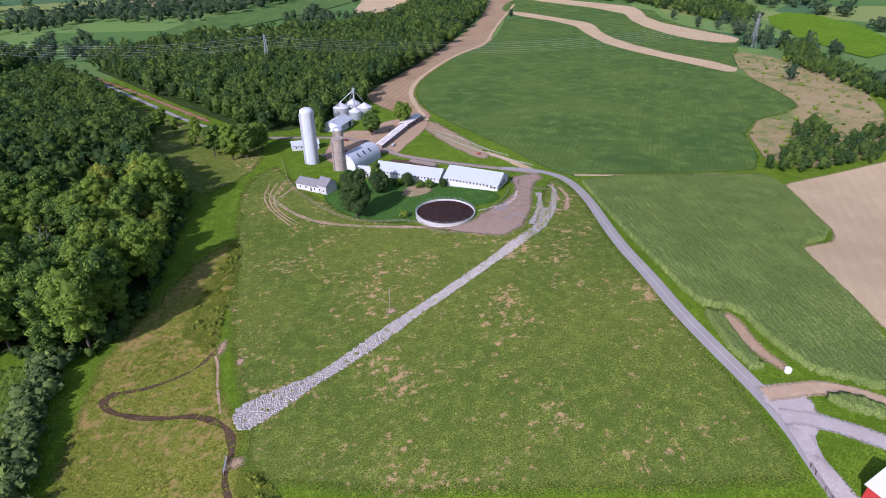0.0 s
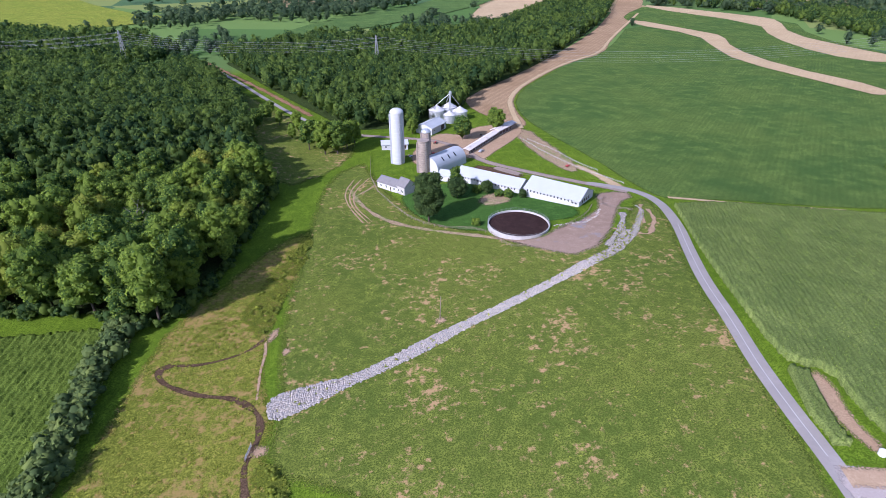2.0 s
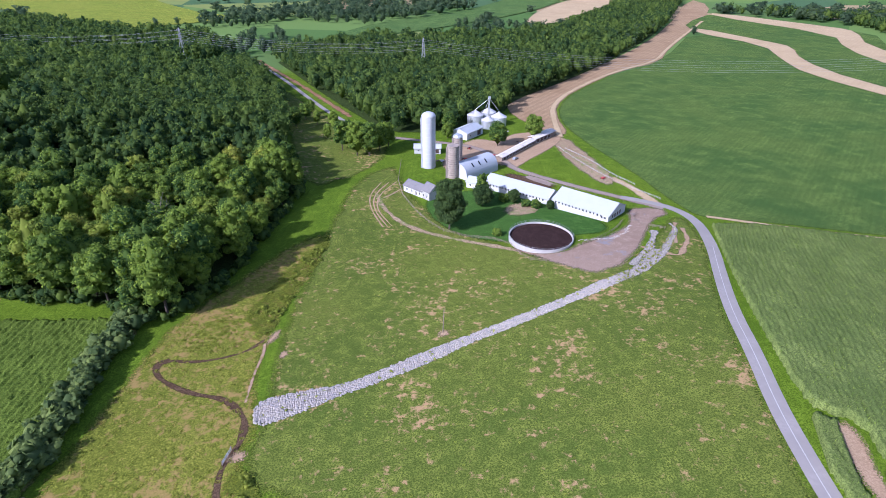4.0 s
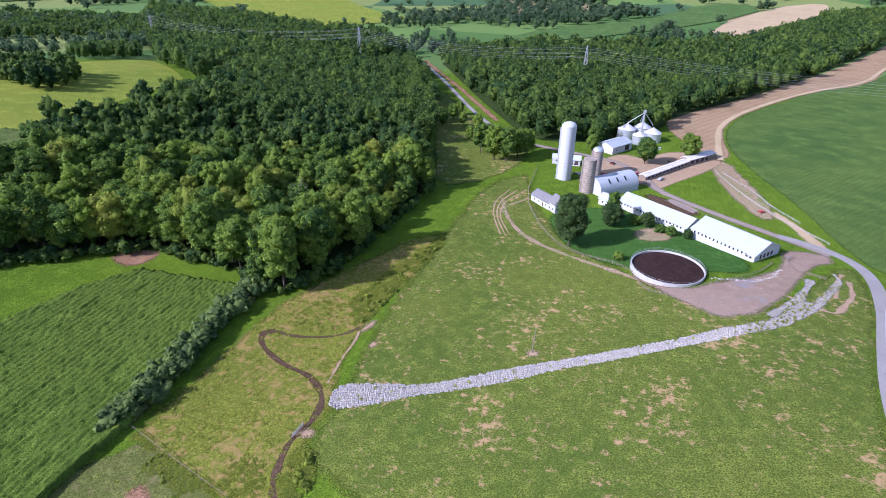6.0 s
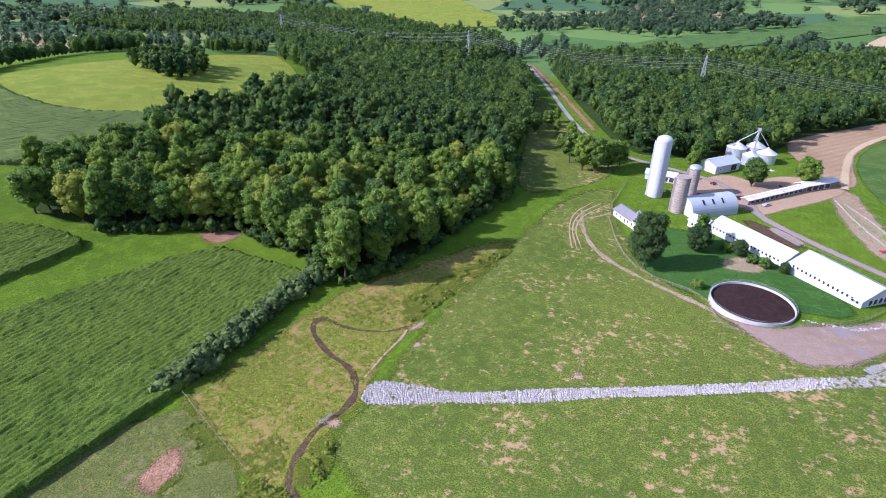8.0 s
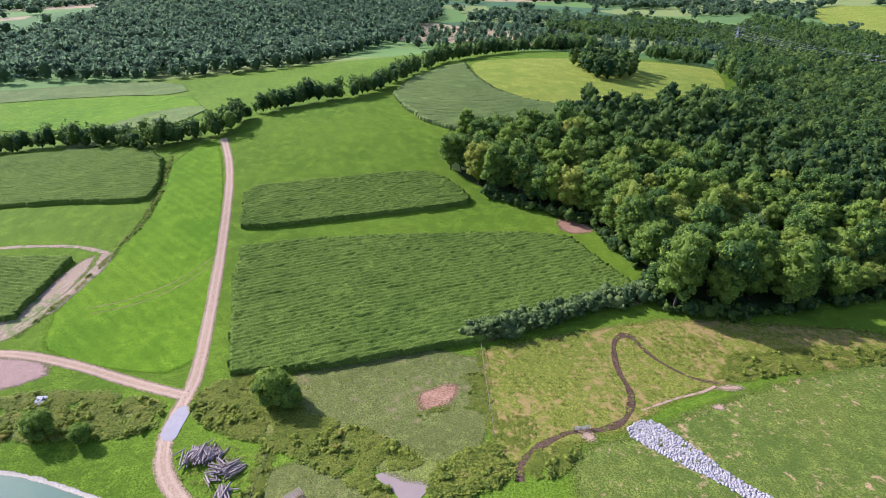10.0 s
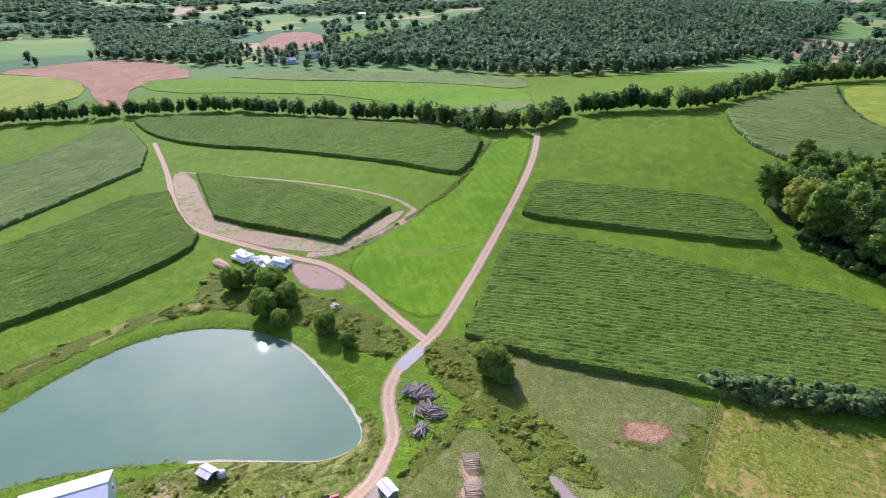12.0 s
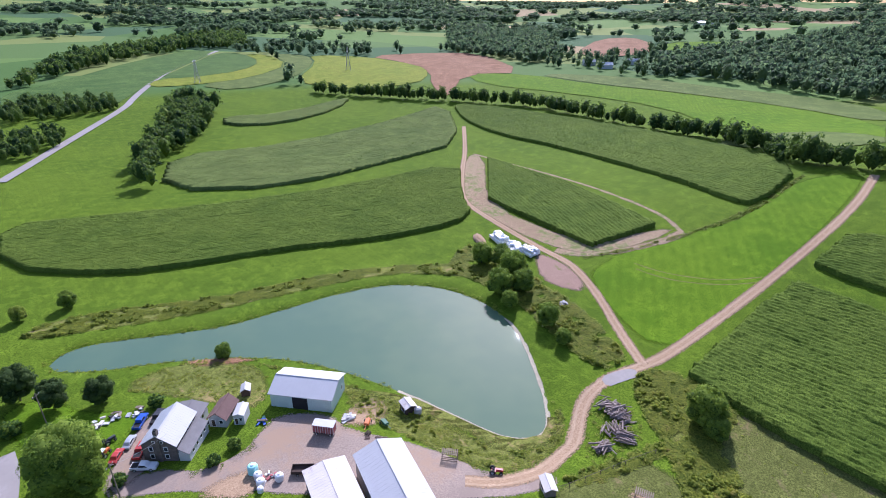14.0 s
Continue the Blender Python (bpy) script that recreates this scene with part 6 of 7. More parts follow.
dense = tree_model(32, 24, 6.6, "tall dense dark green tree beside the white farmhouse", "leaf_dark", shade=0.3, leaves=9000, leaf=0.42, lobes=70, low=0.0)
planted(dense, [(75.8, 208, 1.0)])
narrow = tree_model(33, 15, 2.9, "tall columnar green tree beside the barn", "leaf", 40, 3600, 0.30, 0.0, False, 0.0)
planted(narrow, [(97.6, 235.5, 1.0)])
roundish = tree_model(34, 11, 4.8, "round dark tree on the farm lawn", "leaf_dark", shade=0.5, leaves=4200, leaf=0.28, lobes=40, low=0.0)
planted(roundish, [(96.5, 229, 1.0), (112, 230, 0.62), (125.5, 217.6, 0.42), (51, -112, 1.0), (46.5, -101, 0.8), (38, -93.5, 0.75), (64, -108, 0.9)])
bushy = tree_model(35, 9, 4.4, "bushy yellow-green tree on the pond bank", shade=0.75, leaves=5200, leaf=0.26, lobes=44, low=0.0)
planted(bushy, [(-77, -41, 1.1), (-94.5, -60, 1.0), (-90, -43, 1.3), (-69, -17, 0.9), (-84, -35, 1.0), (-97, -52, 1.0), (-71, -33, 0.7), (-50, 36.5, 1.15), (-46, 40, 0.7), (6, -87.5, 0.55), (22, -157, 0.7), (36, -160, 0.6), (-62, -8, 0.6), (52.5, -64, 0.9)])
oak = tree_model(37, 15.5, 7.6, "big spreading green tree beside the road", shade=0.45, leaves=20000, leaf=0.26, lobes=110, low=0.0)
planted(oak, [(54.6, -68.6, 0.95)])
shrub = tree_model(36, 3.2, 2.2, "low round garden shrub", shade=0.2, leaves=600, leaf=0.25, low=-0.1, name="shrub")
planted(shrub, [(93.5, 196.5, 1.0), (116, 224, 1.1), (120, 221.5, 1.2), (108, 233, 1.2), (48.5, -60, 0.8), (57, -98, 1.2), (52, -90, 1.0), (27, -50, 0.8), (33, -49, 0.8), (30, -80.5, 1.0)])

# bare dead tree in the forest
dead = thing("dead_tree", -38, 215, 0, "bleached dead tree standing in the forest", "tree")
bm = bmesh.new()
limb(bm, (0, 0, -1), (0.3, 0, 14), 0.35, 0.15)
for i in range(12):
    th, z = 2.4 * i, 5 + 0.9 * i
    limb(bm, (0.1, 0, z), (math.cos(th) * 4.2, math.sin(th) * 4.2, z + 4), 0.12, 0.03, 5)
    limb(bm, (math.cos(th) * 2.1, math.sin(th) * 2.1, z + 2), (math.cos(th + 0.6) * 4.4, math.sin(th + 0.6) * 4.4, z + 5.2), 0.06, 0.02, 4)
part("bare_crown", bm, "dead", dead)

# ---------------------------------------------------------------- poles, pylons, wires, fences


def utility_pole(x, y, tall, label="weathered wooden utility pole", lean=0.0, arm=True):
    e = thing("utility_pole", x, y, 30, label, "pole")
    bm = bmesh.new()
    limb(bm, (0, 0, -1), (lean, 0, tall), 0.16, 0.11, 8)
    part("post", bm, "timber", e)
    if arm:
        part("cross_arm", boxed(lean - 1.1, lean + 1.1, -0.07, 0.07, tall - 0.8, tall - 0.65), "timber", e)
        for u in (-0.9, 0.0, 0.9):
            part("insulator", drum(bmesh.new(), lean + u, 0, [(tall - 0.65, 0.07), (tall - 0.4, 0.05)], 8), "white_paint", e)
    return e


utility_pole(57.2, 134.0, 8.7, "lone leaning wooden post in the pasture", 0.5, False)
patch("post_scrape", [(55, 132), (58, 131.5), (60, 133.5), (58.5, 136), (55.5, 135.5)], M["dirt"], 0.24, "bare earth round the lone post", "soil")
utility_pole(50.4, -95.9, 9.5)
utility_pole(50.3, -56.2, 9.5)


def pylon(x, y, tall, turn):
    e = thing("power_pylon", x, y, turn, "tall lattice steel power pylon", "pylon", "pylons")
    bm = bmesh.new()
    levels = [(0, 3.2), (tall * 0.25, 2.3), (tall * 0.5, 1.5), (tall * 0.7, 1.0), (tall * 0.85, 0.8), (tall, 0.25)]
    for (z0, w0), (z1, w1) in zip(levels, levels[1:]):
        q0 = [(-w0, -w0, z0), (w0, -w0, z0), (w0, w0, z0), (-w0, w0, z0)]
        q1 = [(-w1, -w1, z1), (w1, -w1, z1), (w1, w1, z1), (-w1, w1, z1)]
        for i in range(4):
            j = (i + 1) % 4
            limb(bm, q0[i], q1[i], 0.16, 0.16, 4)
            limb(bm, q0[i], q1[j], 0.09, 0.09, 4)
            limb(bm, q0[j], q1[i], 0.09, 0.09, 4)
            limb(bm, q1[i], q1[j], 0.09, 0.09, 4)
    part("lattice", bm, "steel_tower", e)
    for z in (0.70, 0.82, 0.94):
        bm = bmesh.new()
        limb(bm, (-5.5, 0, tall * z), (5.5, 0, tall * z), 0.14, 0.14, 4)
        limb(bm, (-5.5, 0, tall * z), (0, 0, tall * z + 1.4), 0.09, 0.09, 4)
        limb(bm, (5.5, 0, tall * z), (0, 0, tall * z + 1.4), 0.09, 0.09, 4)
        part("cross_arm", bm, "steel_tower", e)
    return Vector((x, y, height(x, y))), tall


line = [pylon(649, 401, 36, 70), pylon(127, 556, 34, 66), pylon(-114, 654, 34, 66), pylon(-426, 761, 34, 66)]
pylon(-465, -519, 30, 40)
pylon(-281, -580, 26, 40)
for z in (0.70, 0.82, 0.94):
    for side in (-5.3, 5.3):
        cu = bpy.data.curves.new("power_cable", "CURVE")
        cu.dimensions, cu.bevel_depth, cu.bevel_resolution = "3D", 0.055, 0
        for (a, ha), (b, hb) in zip(line, line[1:]):
            d = (b - a).normalized()
            off = Vector((-d.y, d.x, 0)) * side
            sp = cu.splines.new("POLY")
            sp.points.add(16)
            for i in range(17):
                t = i / 16
                p = a.lerp(b, t) + off + Vector((0, 0, (ha * (1 - t) + hb * t) * z - 9 * 4 * t * (1 - t) * (b - a).length / 300))
                sp.points[i].co = (*p, 1)
        cu.materials.append(M["steel_tower"])
        tagged(new("power_cable", cu), "long sagging power cable between pylons", "cable", "power cables")


def fence(pts, label, gap=3.0, tall=1.25, rails=(0.45, 0.85, 1.2), mat="timber", r=0.08):
    p = [Vector(v) for v in rounded(pts, 1, False)]
    e = thing("fence", p[0].x, p[0].y, 0, label, "fence", z=0)
    o = p[0]
    marks = []
    for a, b in zip(p, p[1:]):
        k = max(1, round((b - a).length / gap))
        marks += [a.lerp(b, i / k) for i in range(k)]
    marks.append(p[-1])
    post = None
    tops = []
    for c in marks:
        z = height(c.x, c.y) + 0.2
        tops.append(Vector((c.x - o.x, c.y - o.y, z)))
        if post is None:
            bm = bmesh.new()
            limb(bm, (0, 0, -0.6), (0, 0, tall), r, r * 0.9, 6)
            post = part("post", bm, mat, e)
        else:
            q = new("post", post.data)
            q.parent = e
            post = q
        post.location = tops[-1]
    for h in rails:
        bm = bmesh.new()
        for a, b in zip(tops, tops[1:]):
            limb(bm, a + Vector((0, 0, h)), b + Vector((0, 0, h)), 0.05, 0.05, 4)
        part("rail", bm, mat, e)


fence([(68, 300), (60, 258), (66, 221), (75, 201), (96, 190)] + [(97, 172), (104, 168)], "weathered wooden board fence round the farm lawn")
fence([(123, 178), (134, 182.5), (143, 188.5), (150, 196)], "wooden fence between the pit yard and the barn lawn")
fence([(161, 203), (157, 200), (155, 194), (158, 188), (163, 184)], "wooden fence round the grass island")
fence([(-42, 96), (-29, 89), (-10, 79)], "old wire fence with leaning wooden posts", 4.0, 1.2, (1.1,), "timber", 0.07)
fence([(-7, 16), (-22, 24), (-32, 30)], "wire fence along the paddock", 4.0, 1.2, (1.1,), "timber", 0.07)
fence([(103.5, 28), (100, 22), (97, 14)], "dark board fence beside the road", 2.5, 1.2, (0.4, 0.8, 1.1), "dark_timber")
fence([(132, 255), (150, 236), (168, 214)], "low wooden rail beside the gravel road", 4.0, 1.0, (0.9,), "timber", 0.07)

fence([(168, 310), (169, 278), (174, 244), (178, 232), (182, 218)], "low white board fence along the grass track", 3.5, 0.9, (0.4, 0.8), "concrete", 0.09)
fence([(171, 306), (177, 280), (177, 258), (181, 240)], "second low white board fence along the grass track", 3.5, 0.9, (0.4, 0.8), "concrete", 0.09)

cable = bpy.data.curves.new("service_cable", "CURVE")
cable.dimensions, cable.bevel_depth = "3D", 0.03
run = cable.splines.new("POLY")
run.points.add(10)
for i in range(11):
    t = i / 10
    run.points[i].co = (50.3 - 13.0 * t, -56.2 - 2.4 * t, height(50.3, -56.2) + 8.9 - 2.6 * t - 3.0 * t * (1 - t), 1)
cable.materials.append(M["steel_tower"])
tagged(new("service_cable", cable), "thin service cable from the pole to the stone house", "cable")

# ---------------------------------------------------------------- vehicles


def wheel(parent, x, y, r=0.36, w=0.24):
    t = part("wheel", drum(bmesh.new(), x, r, [(y - w / 2, r), (y + w / 2, r)], 16, "y"), "tyre", parent)
    part("rim", drum(bmesh.new(), x, r, [(y - w / 2 - 0.01, r * 0.55), (y + w / 2 + 0.01, r * 0.55)], 12, "y"), "galv", t)


def shell(profile, half, top_in, floor_z):
    """A car body: a side outline, drawn in above floor_z to the roof."""
    bm = bmesh.new()
    hi = max(z for _, z in profile)
    rows = []
    for s in (-1, 1):
        row = []
        for x, z in profile:
            k = max(0.0, (z - floor_z) / max(0.01, hi - floor_z))
            row.append(bm.verts.new((x, s * (half - top_in * k), z)))
        rows.append(row)
    bm.faces.new(rows[0])
    bm.faces.new(rows[1][::-1])
    for i in range(len(profile)):
        j = (i + 1) % len(profile)
        bm.faces.new((rows[0][i], rows[0][j], rows[1][j], rows[1][i]))
    bmesh.ops.bevel(bm, geom=bm.edges[:], offset=0.05, segments=1, affect="EDGES")
    return bm


def pickup(x, y, turn, mat, label):
    e = thing("pickup_truck", x, y, turn, label, "pickup truck", "parked vehicles")
    part("body", shell([(-2.8, 0.45), (2.75, 0.45), (2.8, 0.95), (2.7, 1.1), (0.95, 1.15), (-2.8, 1.15)], 0.98, 0.02, 0.9), mat, e)
    part("cab", shell([(1.25, 1.1), (0.65, 1.78), (-0.75, 1.82), (-0.95, 1.1)], 0.92, 0.16, 1.1), mat, e)
    part("window", shell([(1.16, 1.2), (0.66, 1.70), (-0.72, 1.74), (-0.90, 1.2)], 0.945, 0.16, 1.1), "pane", e)
    part("cargo_bed", boxed(-2.65, -1.05, -0.78, 0.78, 1.10, 1.17), "dark", e)
    part("bumper", boxed(2.78, 2.92, -0.95, 0.95, 0.45, 0.65), "galv", e)
    for wx in (-1.8, 1.8):
        for wy in (-0.88, 0.88):
            wheel(e, wx, wy, 0.40)
    for s in (-0.7, 0.7):
        part("headlight", boxed(2.77, 2.86, s - 0.16, s + 0.16, 0.78, 0.94), "trim", e)


def sedan(x, y, turn, mat, label):
    e = thing("car", x, y, turn, label, "car", "parked vehicles")
    part("body", shell([(-2.3, 0.35), (2.3, 0.35), (2.3, 0.72), (1.2, 0.92), (-1.8, 0.95), (-2.3, 0.85)], 0.9, 0.03, 0.7), mat, e)
    part("cabin", shell([(1.15, 0.88), (0.45, 1.42), (-0.9, 1.44), (-1.7, 0.92)], 0.84, 0.17, 0.9), mat, e)
    part("window", shell([(1.05, 0.95), (0.45, 1.36), (-0.88, 1.38), (-1.6, 0.97)], 0.865, 0.17, 0.9), "pane", e)
    for wx in (-1.4, 1.4):
        for wy in (-0.8, 0.8):
            wheel(e, wx, wy, 0.32, 0.2)
    for s in (-0.62, 0.62):
        part("headlight", boxed(2.26, 2.34, s - 0.16, s + 0.16, 0.6, 0.72), "trim", e)


def tractor(x, y, turn, mat, label, roof=True):
    e = thing("tractor", x, y, turn, label, "tractor")
    part("bonnet", shell([(0.1, 0.6), (1.7, 0.6), (1.75, 1.15), (0.1, 1.3)], 0.38, 0.05, 0.6), mat, e)
    part("seat_deck", boxed(-1.0, 0.2, -0.55, 0.55, 0.55, 0.85), mat, e)
    part("seat", boxed(-0.7, -0.2, -0.25, 0.25, 0.85, 1.25), "dark", e)
    for sx, sy, r in ((-0.7, -0.75, 0.65), (-0.7, 0.75, 0.65), (1.3, -0.55, 0.38), (1.3, 0.55, 0.38)):
        wheel(e, sx, sy, r, 0.34)
    if roof:
        for sx in (-0.95, 0.1):
            for sy in (-0.55, 0.55):
                part("roof_post", boxed(sx - 0.03, sx + 0.03, sy - 0.03, sy + 0.03, 0.8, 2.1), "dark", e)
        part("canopy", boxed(-1.1, 0.3, -0.7, 0.7, 2.1, 2.2), "white_paint", e)


pickup(36.2, -76.6, 222, "blue_paint", "bright blue pickup truck on the gravel drive")
pickup(32.6, -75.0, 222, "black_paint", "dark pickup truck beside the house")
sedan(41.4, -71.2, 222, "silver_paint", "silver car on the gravel drive")
sedan(45.4, -68.8, 222, "red_paint", "red car on the gravel drive")
pickup(41.2, -66.2, 225, "red_paint", "red pickup truck beside the stone house")
pickup(43.2, -60.2, 130, "white_paint", "white pickup truck in front of the stone house")
tractor(46.8, -71.8, 210, "orange", "small orange tractor with a white canopy")
tractor(44.2, -75.6, 190, "black_paint", "dark garden tractor on the lawn", False)
tractor(112.5, 316.0, 60, "red_paint", "red tractor in the farmyard", False)
tractor(-4.9, 2.6, 120, "red_paint", "red mower tractor beside the lane", False)
sedan(134.0, 292.5, 40, "silver_paint", "pale car parked beside the cattle shed")
sedan(141.0, 345.0, 100, "white_paint", "white car parked near the grain bins")
tractor(104.0, 296.0, 20, "red_paint", "red tractor beside the silos", False)

# ---------------------------------------------------------------- farm clutter
box = thing("livestock_trailer", 10.6, -37.0, 118, "red slatted livestock wagon with a pale roof", "wagon")
part("deck", boxed(-2.6, 2.6, -1.15, 1.15, 0.75, 0.95), "dark_timber", box)
part("roof", boxed(-2.7, 2.7, -1.25, 1.25, 3.1, 3.22), "white_roof", box)
for s in (-1.12, 1.06):
    for i in range(7):
        part("slat", boxed(-2.6, 2.6, s, s + 0.06, 1.0 + 0.3 * i, 1.2 + 0.3 * i), "pink_red", box)
    for i in range(9):
        part("stake", boxed(-2.6 + 0.64 * i, -2.5 + 0.64 * i, s - 0.06, s + 0.12, 0.9, 3.1), "white_wall", box)
for s in (-2.6, 2.54):
    part("end_board", boxed(s, s + 0.06, -1.05, 1.05, 0.95, 3.0), "pink_red", box)
for wx in (-1.7, 1.7):
    for wy in (-1.0, 1.0):
        wheel(box, wx, wy, 0.38)


def tank(x, y, r, tall, mat, label):
    e = thing("plastic_tank", x, y, 0, label, "tank", "plastic tanks")
    part("shell", drum(bmesh.new(), 0, 0, [(-0.3, r * 0.95), (0.1, r), (tall * 0.8, r), (tall * 0.95, r * 0.75), (tall, r * 0.3)], 24), mat, e)
    part("lid", drum(bmesh.new(), 0, 0, [(tall - 0.02, r * 0.28), (tall + 0.12, r * 0.28)], 16), "trim", e)


tank(29.2, -39.6, 1.15, 2.3, "cyan_tank", "pale cyan plastic water tank")
tank(29.6, -37.2, 0.95, 1.7, "white_paint", "white plastic water tank")
tank(30.4, -35.2, 0.95, 1.6, "white_paint", "white plastic water tank")
tank(31.6, -33.6, 0.7, 1.2, "white_paint", "small white plastic tank")
tank(27.0, -33.2, 0.95, 1.7, "white_paint", "white plastic water tank beside the old shed")
tank(-10.2, -24.6, 1.0, 1.9, "concrete", "round grey tank beside the pond hut")
tank(125.6, 46.6, 0.8, 1.3, "white_paint", "small white tank at the corn edge")

flat = thing("flatbed_trailer", 22.4, -30.6, 130, "dark flatbed trailer with low sides", "trailer")
part("deck", boxed(-2.6, 2.2, -1.1, 1.1, 0.7, 0.85), "dark_timber", flat)
for y0, y1, x0, x1 in ((-1.1, -1.02, -2.6, 2.2), (1.02, 1.1, -2.6, 2.2), (-1.1, 1.1, -2.6, -2.52), (-1.1, 1.1, 2.12, 2.2)):
    part("side_board", boxed(x0, x1, y0, y1, 0.85, 1.5), "dark_timber", flat)
part("drawbar", boxed(2.2, 3.6, -0.06, 0.06, 0.6, 0.72), "steel_tower", flat)
for wx in (-1.2, 0.2):
    for wy in (-1.05, 1.05):
        wheel(flat, wx, wy, 0.36)


def crate_rack(x, y, turn, label):
    """A slatted wooden hay feeder or rack."""
    e = thing("hay_rack", x, y, turn, label, "hay rack", "wooden racks")
    for sx in (-1.8, 1.7):
        for sy in (-0.9, 0.8):
            part("post", boxed(sx, sx + 0.12, sy, sy + 0.12, -0.3, 2.2), "timber", e)
    for z in (0.3, 0.8, 1.3):
        for sy in (-0.95, 0.92):
            part("rail", boxed(-1.9, 1.9, sy, sy + 0.06, z, z + 0.14), "timber", e)
    for i in range(9):
        part("slat", boxed(-1.9 + 0.43 * i, -1.66 + 0.43 * i, -1.0, 1.0, 2.2, 2.27), "timber", e)


crate_rack(-1.8, -8.0, 120, "weathered wooden rack beside the yard")
crate_rack(-16.4, 32.2, 100, "wooden cattle feeder standing in the paddock")
crate_rack(-8.0, 33.0, 100, "wooden cattle feeder standing in the paddock")
patch("feeder_scrape", [(-19, 29), (-14, 29), (-11, 31), (-8, 29.5), (-4, 30), (-3, 34), (-8, 36), (-13, 34.5), (-18, 35)], M["dirt"], 0.30, "trodden bare earth round the feeders", "soil", ragged=1.2)


def implement(x, y, turn, mat, label, name="farm_implement"):
    e = thing(name, x, y, turn, label, "implement")
    part("beam", boxed(-1.6, 1.6, -0.1, 0.1, 0.6, 0.8), mat, e)
    part("cover", shell([(-1.2, 0.5), (1.2, 0.5), (1.0, 1.0), (-1.0, 1.0)], 0.7, 0.15, 0.5), mat, e)
    part("drawbar", boxed(1.6, 2.8, -0.07, 0.07, 0.5, 0.62), mat, e)
    for s in (-0.9, 0.9):
        wheel(e, -0.8, s, 0.32, 0.18)


implement(1.4, -31.6, 30, "orange", "orange hay implement parked in the weeds")
implement(-1.4, -28.2, 75, "green_paint", "green mower implement parked in the weeds")
implement(169.4, 252.0, 20, "red_paint", "abandoned red implement on the grass track")
implement(123.0, 300.0, 40, "red_paint", "red wagon frame in the farmyard")
for i, (x, y, t) in enumerate(((5.6, -27.5, 30), (4.2, -28.6, 100), (3.2, -24.2, 40), (2.4, -21.6, 120), (3.8, -25.6, 60))):
    e = thing("pallet", x, y, t, "old wooden pallet at the yard edge", "pallet", "pallets")
    for k in range(5):
        part("slat", boxed(-0.6, 0.6, -0.6 + 0.27 * k, -0.45 + 0.27 * k, 0.45 if i % 2 else 0.12, 0.5 if i % 2 else 0.16), "dark_timber", e)
    for k in (-0.55, 0, 0.5):
        part("bearer", boxed(k - 0.05, k + 0.05, -0.62, 0.65, 0.0, 0.45 if i % 2 else 0.12), "dark_timber", e)


def heap(x, y, count, spread, seed, label, mats, name="scrap_heap", size=(0.4, 1.2)):
    """A loose heap of boards and boxes, each piece a part."""
    rng = np.random.default_rng(seed)
    e = thing(name, x, y, 0, label, "scrap heap")
    for i in range(count):
        w, d, h = rng.uniform(*size), rng.uniform(0.15, 0.6), rng.uniform(0.1, 0.45)
        m = pose(rng.uniform(-spread, spread), rng.uniform(-spread, spread) * 0.6, rng.uniform(0, 0.35), rng.uniform(-15, 15), rng.uniform(-15, 15), rng.uniform(0, 360))
        part("piece", boxed(-w, w, -d, d, 0, h, m=m), mats[i % len(mats)], e)


heap(41.0, -84.5, 16, 3.2, 1, "heap of old boards and sheet metal on the lawn", ["timber", "white_wall", "dark", "rust_roof"])
heap(35.4, -82.0, 10, 2.2, 2, "stack of pale boards beside the drive", ["white_wall", "timber"])
heap(27.8, -35.6, 12, 1.8, 3, "clutter of buckets and boxes beside the tanks", ["white_paint", "pink_red", "timber"], size=(0.2, 0.5))
heap(3.4, -36.8, 14, 1.6, 4, "pale planks and rubble beside the big shed", ["white_wall", "concrete"])
heap(31.4, -70.5, 9, 1.6, 5, "clutter beside the house wall", ["dark", "galv", "timber"])
heap(17.8, -52.6, 7, 1.2, 6, "bits of timber and a blue tarpaulin beside the hut", ["blue_paint", "timber", "green_paint"])
heap(127.0, 297.0, 12, 3.0, 7, "clutter beside the cattle shed", ["white_wall", "timber", "red_paint"])
heap(150.0, 322.0, 12, 4.0, 8, "machinery parts beside the cattle shed", ["red_paint", "dark", "galv"])
heap(146.0, 350.0, 10, 3.0, 9, "scrap beside the grain bins", ["white_paint", "galv", "dark"])
heap(90.0, 297.0, 9, 2.4, 10, "clutter beside the white silo", ["dark", "timber", "galv"])
heap(-83.0, -18.0, 10, 1.8, 11, "grey rubble heap beside the lane", ["concrete", "stone"])


# ---------------------------------------------------------------- wrapped bales
def bale(bm, x, y, z, r, long, turn):
    m = pose(x, y, z, 90, 0, turn)
    rings = [(-long / 2, r * 0.8), (-long / 2 + 0.15, r), (long / 2 - 0.15, r), (long / 2, r * 0.8)]
    loops = []
    for h, q in rings:
        loops.append([bm.verts.new(m @ Vector((q * math.cos(2 * math.pi * i / 16), q * math.sin(2 * math.pi * i / 16), h))) for i in range(16)])
    for a, b in zip(loops, loops[1:]):
        for i in range(16):
            j = (i + 1) % 16
            bm.faces.new((a[i], a[j], b[j], b[i]))
    bm.faces.new(loops[0])
    bm.faces.new(loops[-1])


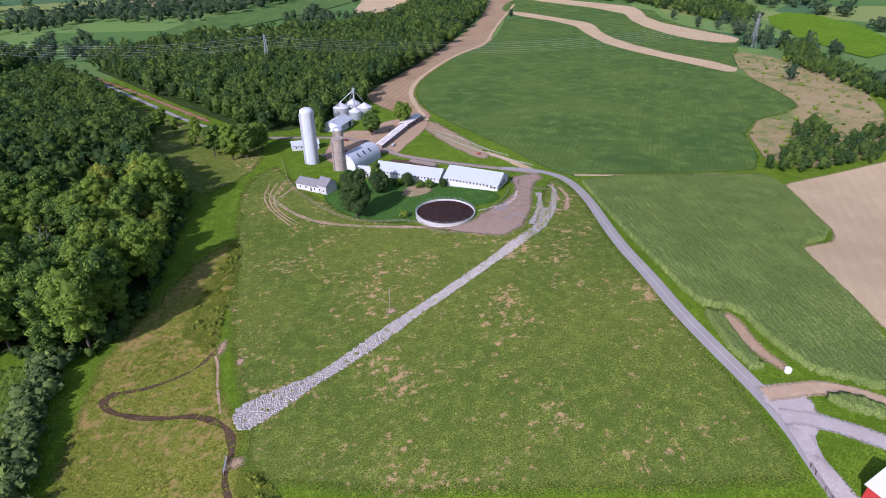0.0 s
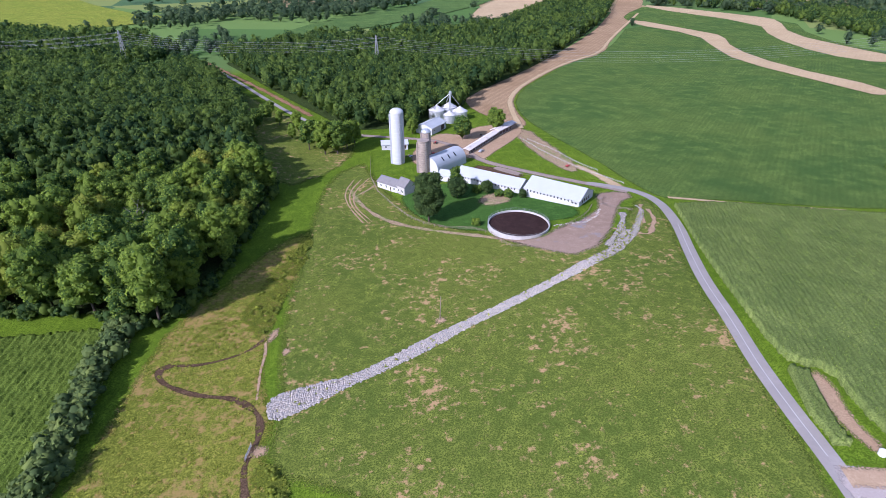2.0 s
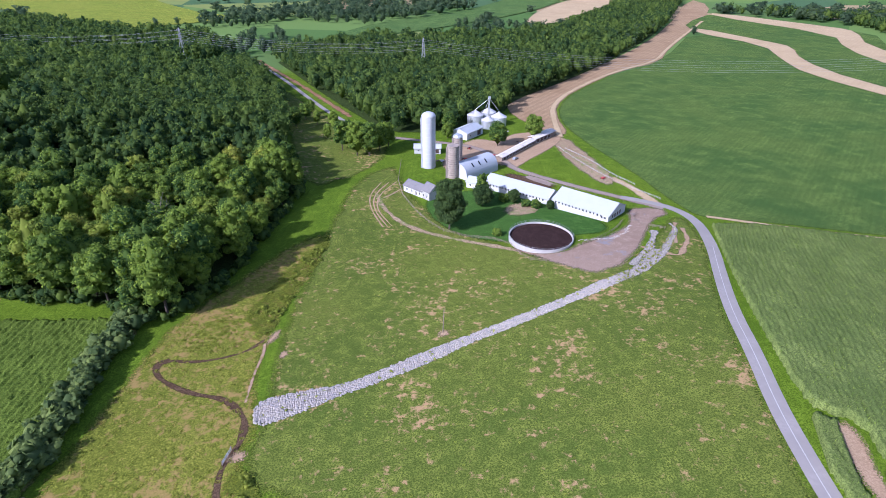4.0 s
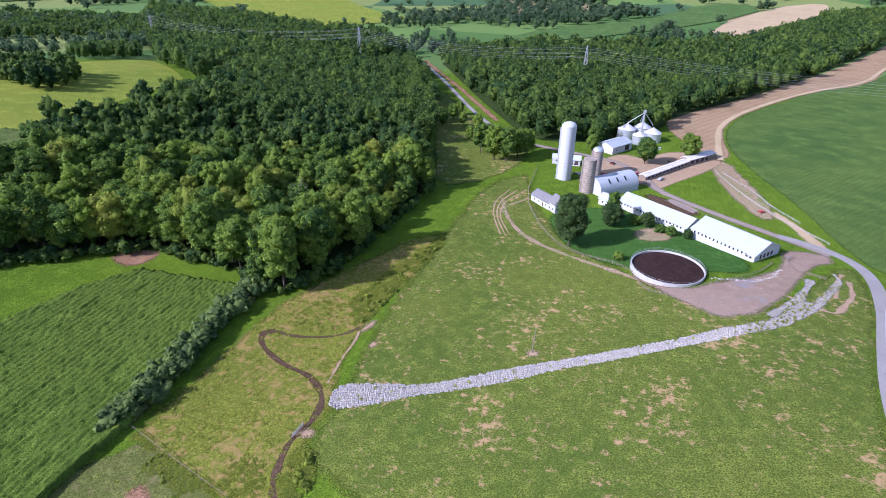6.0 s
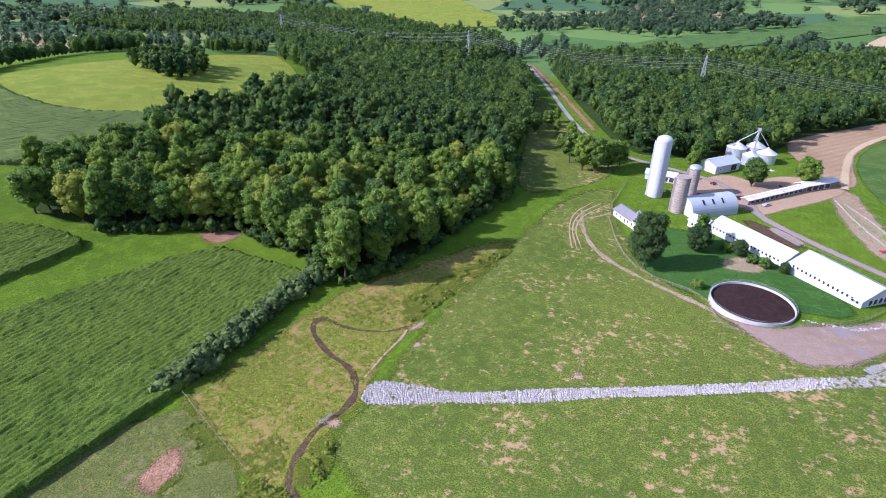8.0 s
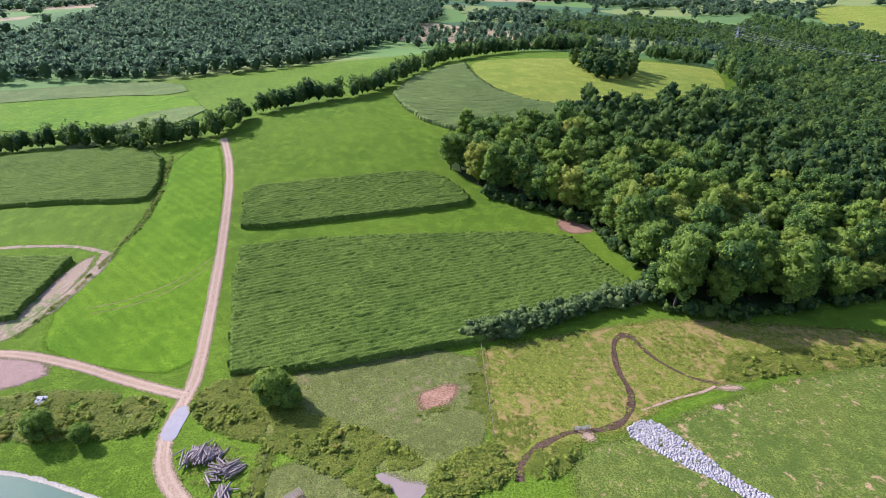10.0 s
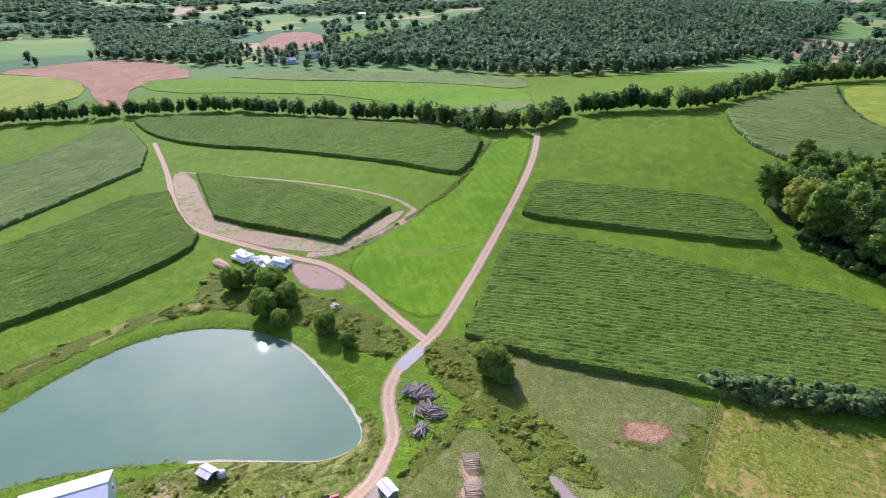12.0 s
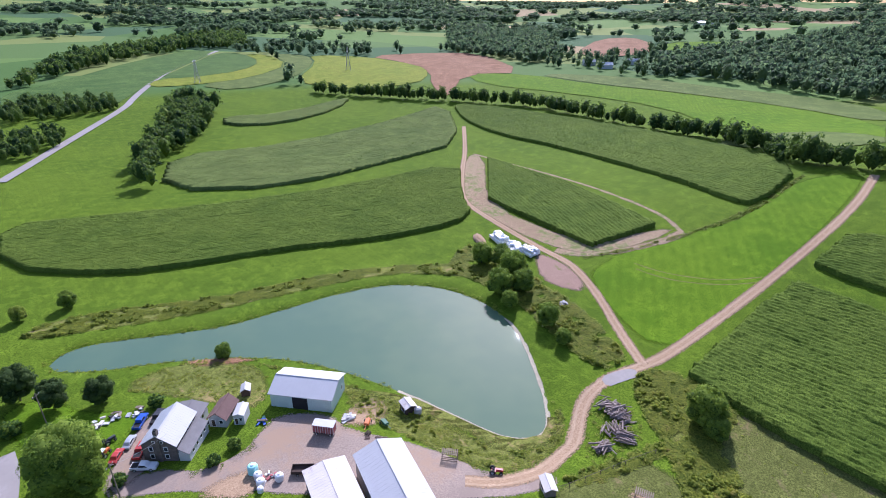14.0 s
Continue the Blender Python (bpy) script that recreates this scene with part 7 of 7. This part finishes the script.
def bale_stack(x, y, turn, nx, ny, levels, label, seed):
    rng = np.random.default_rng(seed)
    e = thing("bale_stack", x, y, turn, label, "bale stack", "wrapped bale stacks")
    for k in range(levels):
        for i in range(nx):
            for j in range(ny - k):
                if k and rng.uniform() < 0.25:
                    continue
                bm = bmesh.new()
                bale(bm, (i - nx / 2) * 1.5 + rng.uniform(-0.15, 0.15), (j - (ny - k) / 2) * 1.5 + rng.uniform(-0.15, 0.15), 0.75 + 1.25 * k, 0.86, 1.62, rng.uniform(-12, 12) + 90 * int(rng.uniform() < 0.2))
                part("bale", bm, "wrap", e)


bale_stack(-118.5, -65.0, 60, 6, 4, 2, "neat white plastic-wrapped bale stack", 1)
bale_stack(-112.6, -53.6, 40, 6, 4, 2, "tumbled white plastic-wrapped bale stack", 2)
bale_stack(-113.5, -47.2, 70, 5, 4, 2, "loose white plastic-wrapped bale stack", 3)
tarp = thing("silage_heap", -113.5, -73.5, 50, "long grey-brown silage heap beside the bales", "silage heap")
bm = bmesh.new()
bmesh.ops.create_icosphere(bm, subdivisions=3, radius=1)
for v in bm.verts:
    v.co *= 1 + 0.18 * noise.noise(v.co * 2.3)
    v.co = Vector((v.co.x * 6.5, v.co.y * 2.4, v.co.z * 1.5))
part("mound", bm, "dirt", tarp)


# ---------------------------------------------------------------- log piles
def log_pile(x, y, turn, count, wide, deep, long, seed, label):
    rng = np.random.default_rng(seed)
    e = thing("log_pile", x, y, turn, label, "log pile", "log piles")
    for i in range(count):
        k = rng.uniform(0, 1)
        z = 0.15 + 1.3 * k * rng.uniform(0.2, 1)
        c = Vector((rng.normal(0, wide * (1 - 0.5 * k)), rng.normal(0, deep * (1 - 0.4 * k)), z))
        a = rng.normal(0, 0.35) + (1.2 if rng.uniform() < 0.12 else 0)
        half = Vector((math.sin(a), math.cos(a), rng.uniform(-0.12, 0.12))) * long * rng.uniform(0.35, 0.6)
        bm = bmesh.new()
        r = rng.uniform(0.10, 0.24)
        limb(bm, c - half, c + half, r, r * 0.8, 7)
        part("log", bm, "log" if rng.uniform() < 0.75 else "timber", e)


M["log"] = plain("grey_weathered_log", (0.36, 0.285, 0.245), 0.9, vary=0.5, scale=0.5)
log_pile(-41.0, 17.4, 60, 150, 2.9, 1.2, 3.6, 1, "big pile of grey weathered logs beside the lane")
log_pile(-32.6, 22.6, 20, 55, 1.5, 1.0, 3.0, 2, "small tangled pile of weathered logs")
log_pile(-27.0, 19.2, 75, 45, 0.9, 0.8, 4.0, 3, "narrow pile of weathered logs")
log_pile(-34.5, 19.0, 130, 30, 1.4, 0.7, 3.0, 4, "scattered brown logs between the piles")
patch("pad", [(-62, 14.5), (-58, 11), (-52.5, 8), (-49.5, 11.5), (-54, 14), (-59, 17)], M["asphalt"], 0.36, "grey concrete pad where the lanes meet", "pad", 1, 0.2)

# creek gate
gate = thing("cattle_gate", -1.2, 98.8, 70, "pale metal gate across the creek crossing", "gate")
for z in (0.3, 0.6, 0.9, 1.2):
    part("bar", boxed(-2.2, 2.2, -0.03, 0.03, z, z + 0.07), "galv", gate)
for sx in (-2.25, 2.15):
    part("post", boxed(sx, sx + 0.14, -0.07, 0.07, -0.4, 1.5), "timber", gate)

# lattice mast on the slope of the far fields, and a farmstead beyond
hall("far_barn", "distant blue-grey barn among trees", "barn", (-684, -254), (-694, -238), 12, 5, 8, "blue_roof", "blue_roof", (), seam=0)
hall("far_house", "distant white farm building", "house", (-705, -285), (-716, -272), 10, 5, 8, "white_wall", "white_roof", (), seam=0)
hall("far_house", "distant white farm building beside trees", "house", (-760, -225), (-752, -240), 9, 5, 8, "white_wall", "white_roof", (), seam=0)
hall("far_shed", "distant long white shed in the valley", "shed", (-1640, -372), (-1600, -340), 25, 6, 9, "white_wall", "white_roof", (), seam=0)
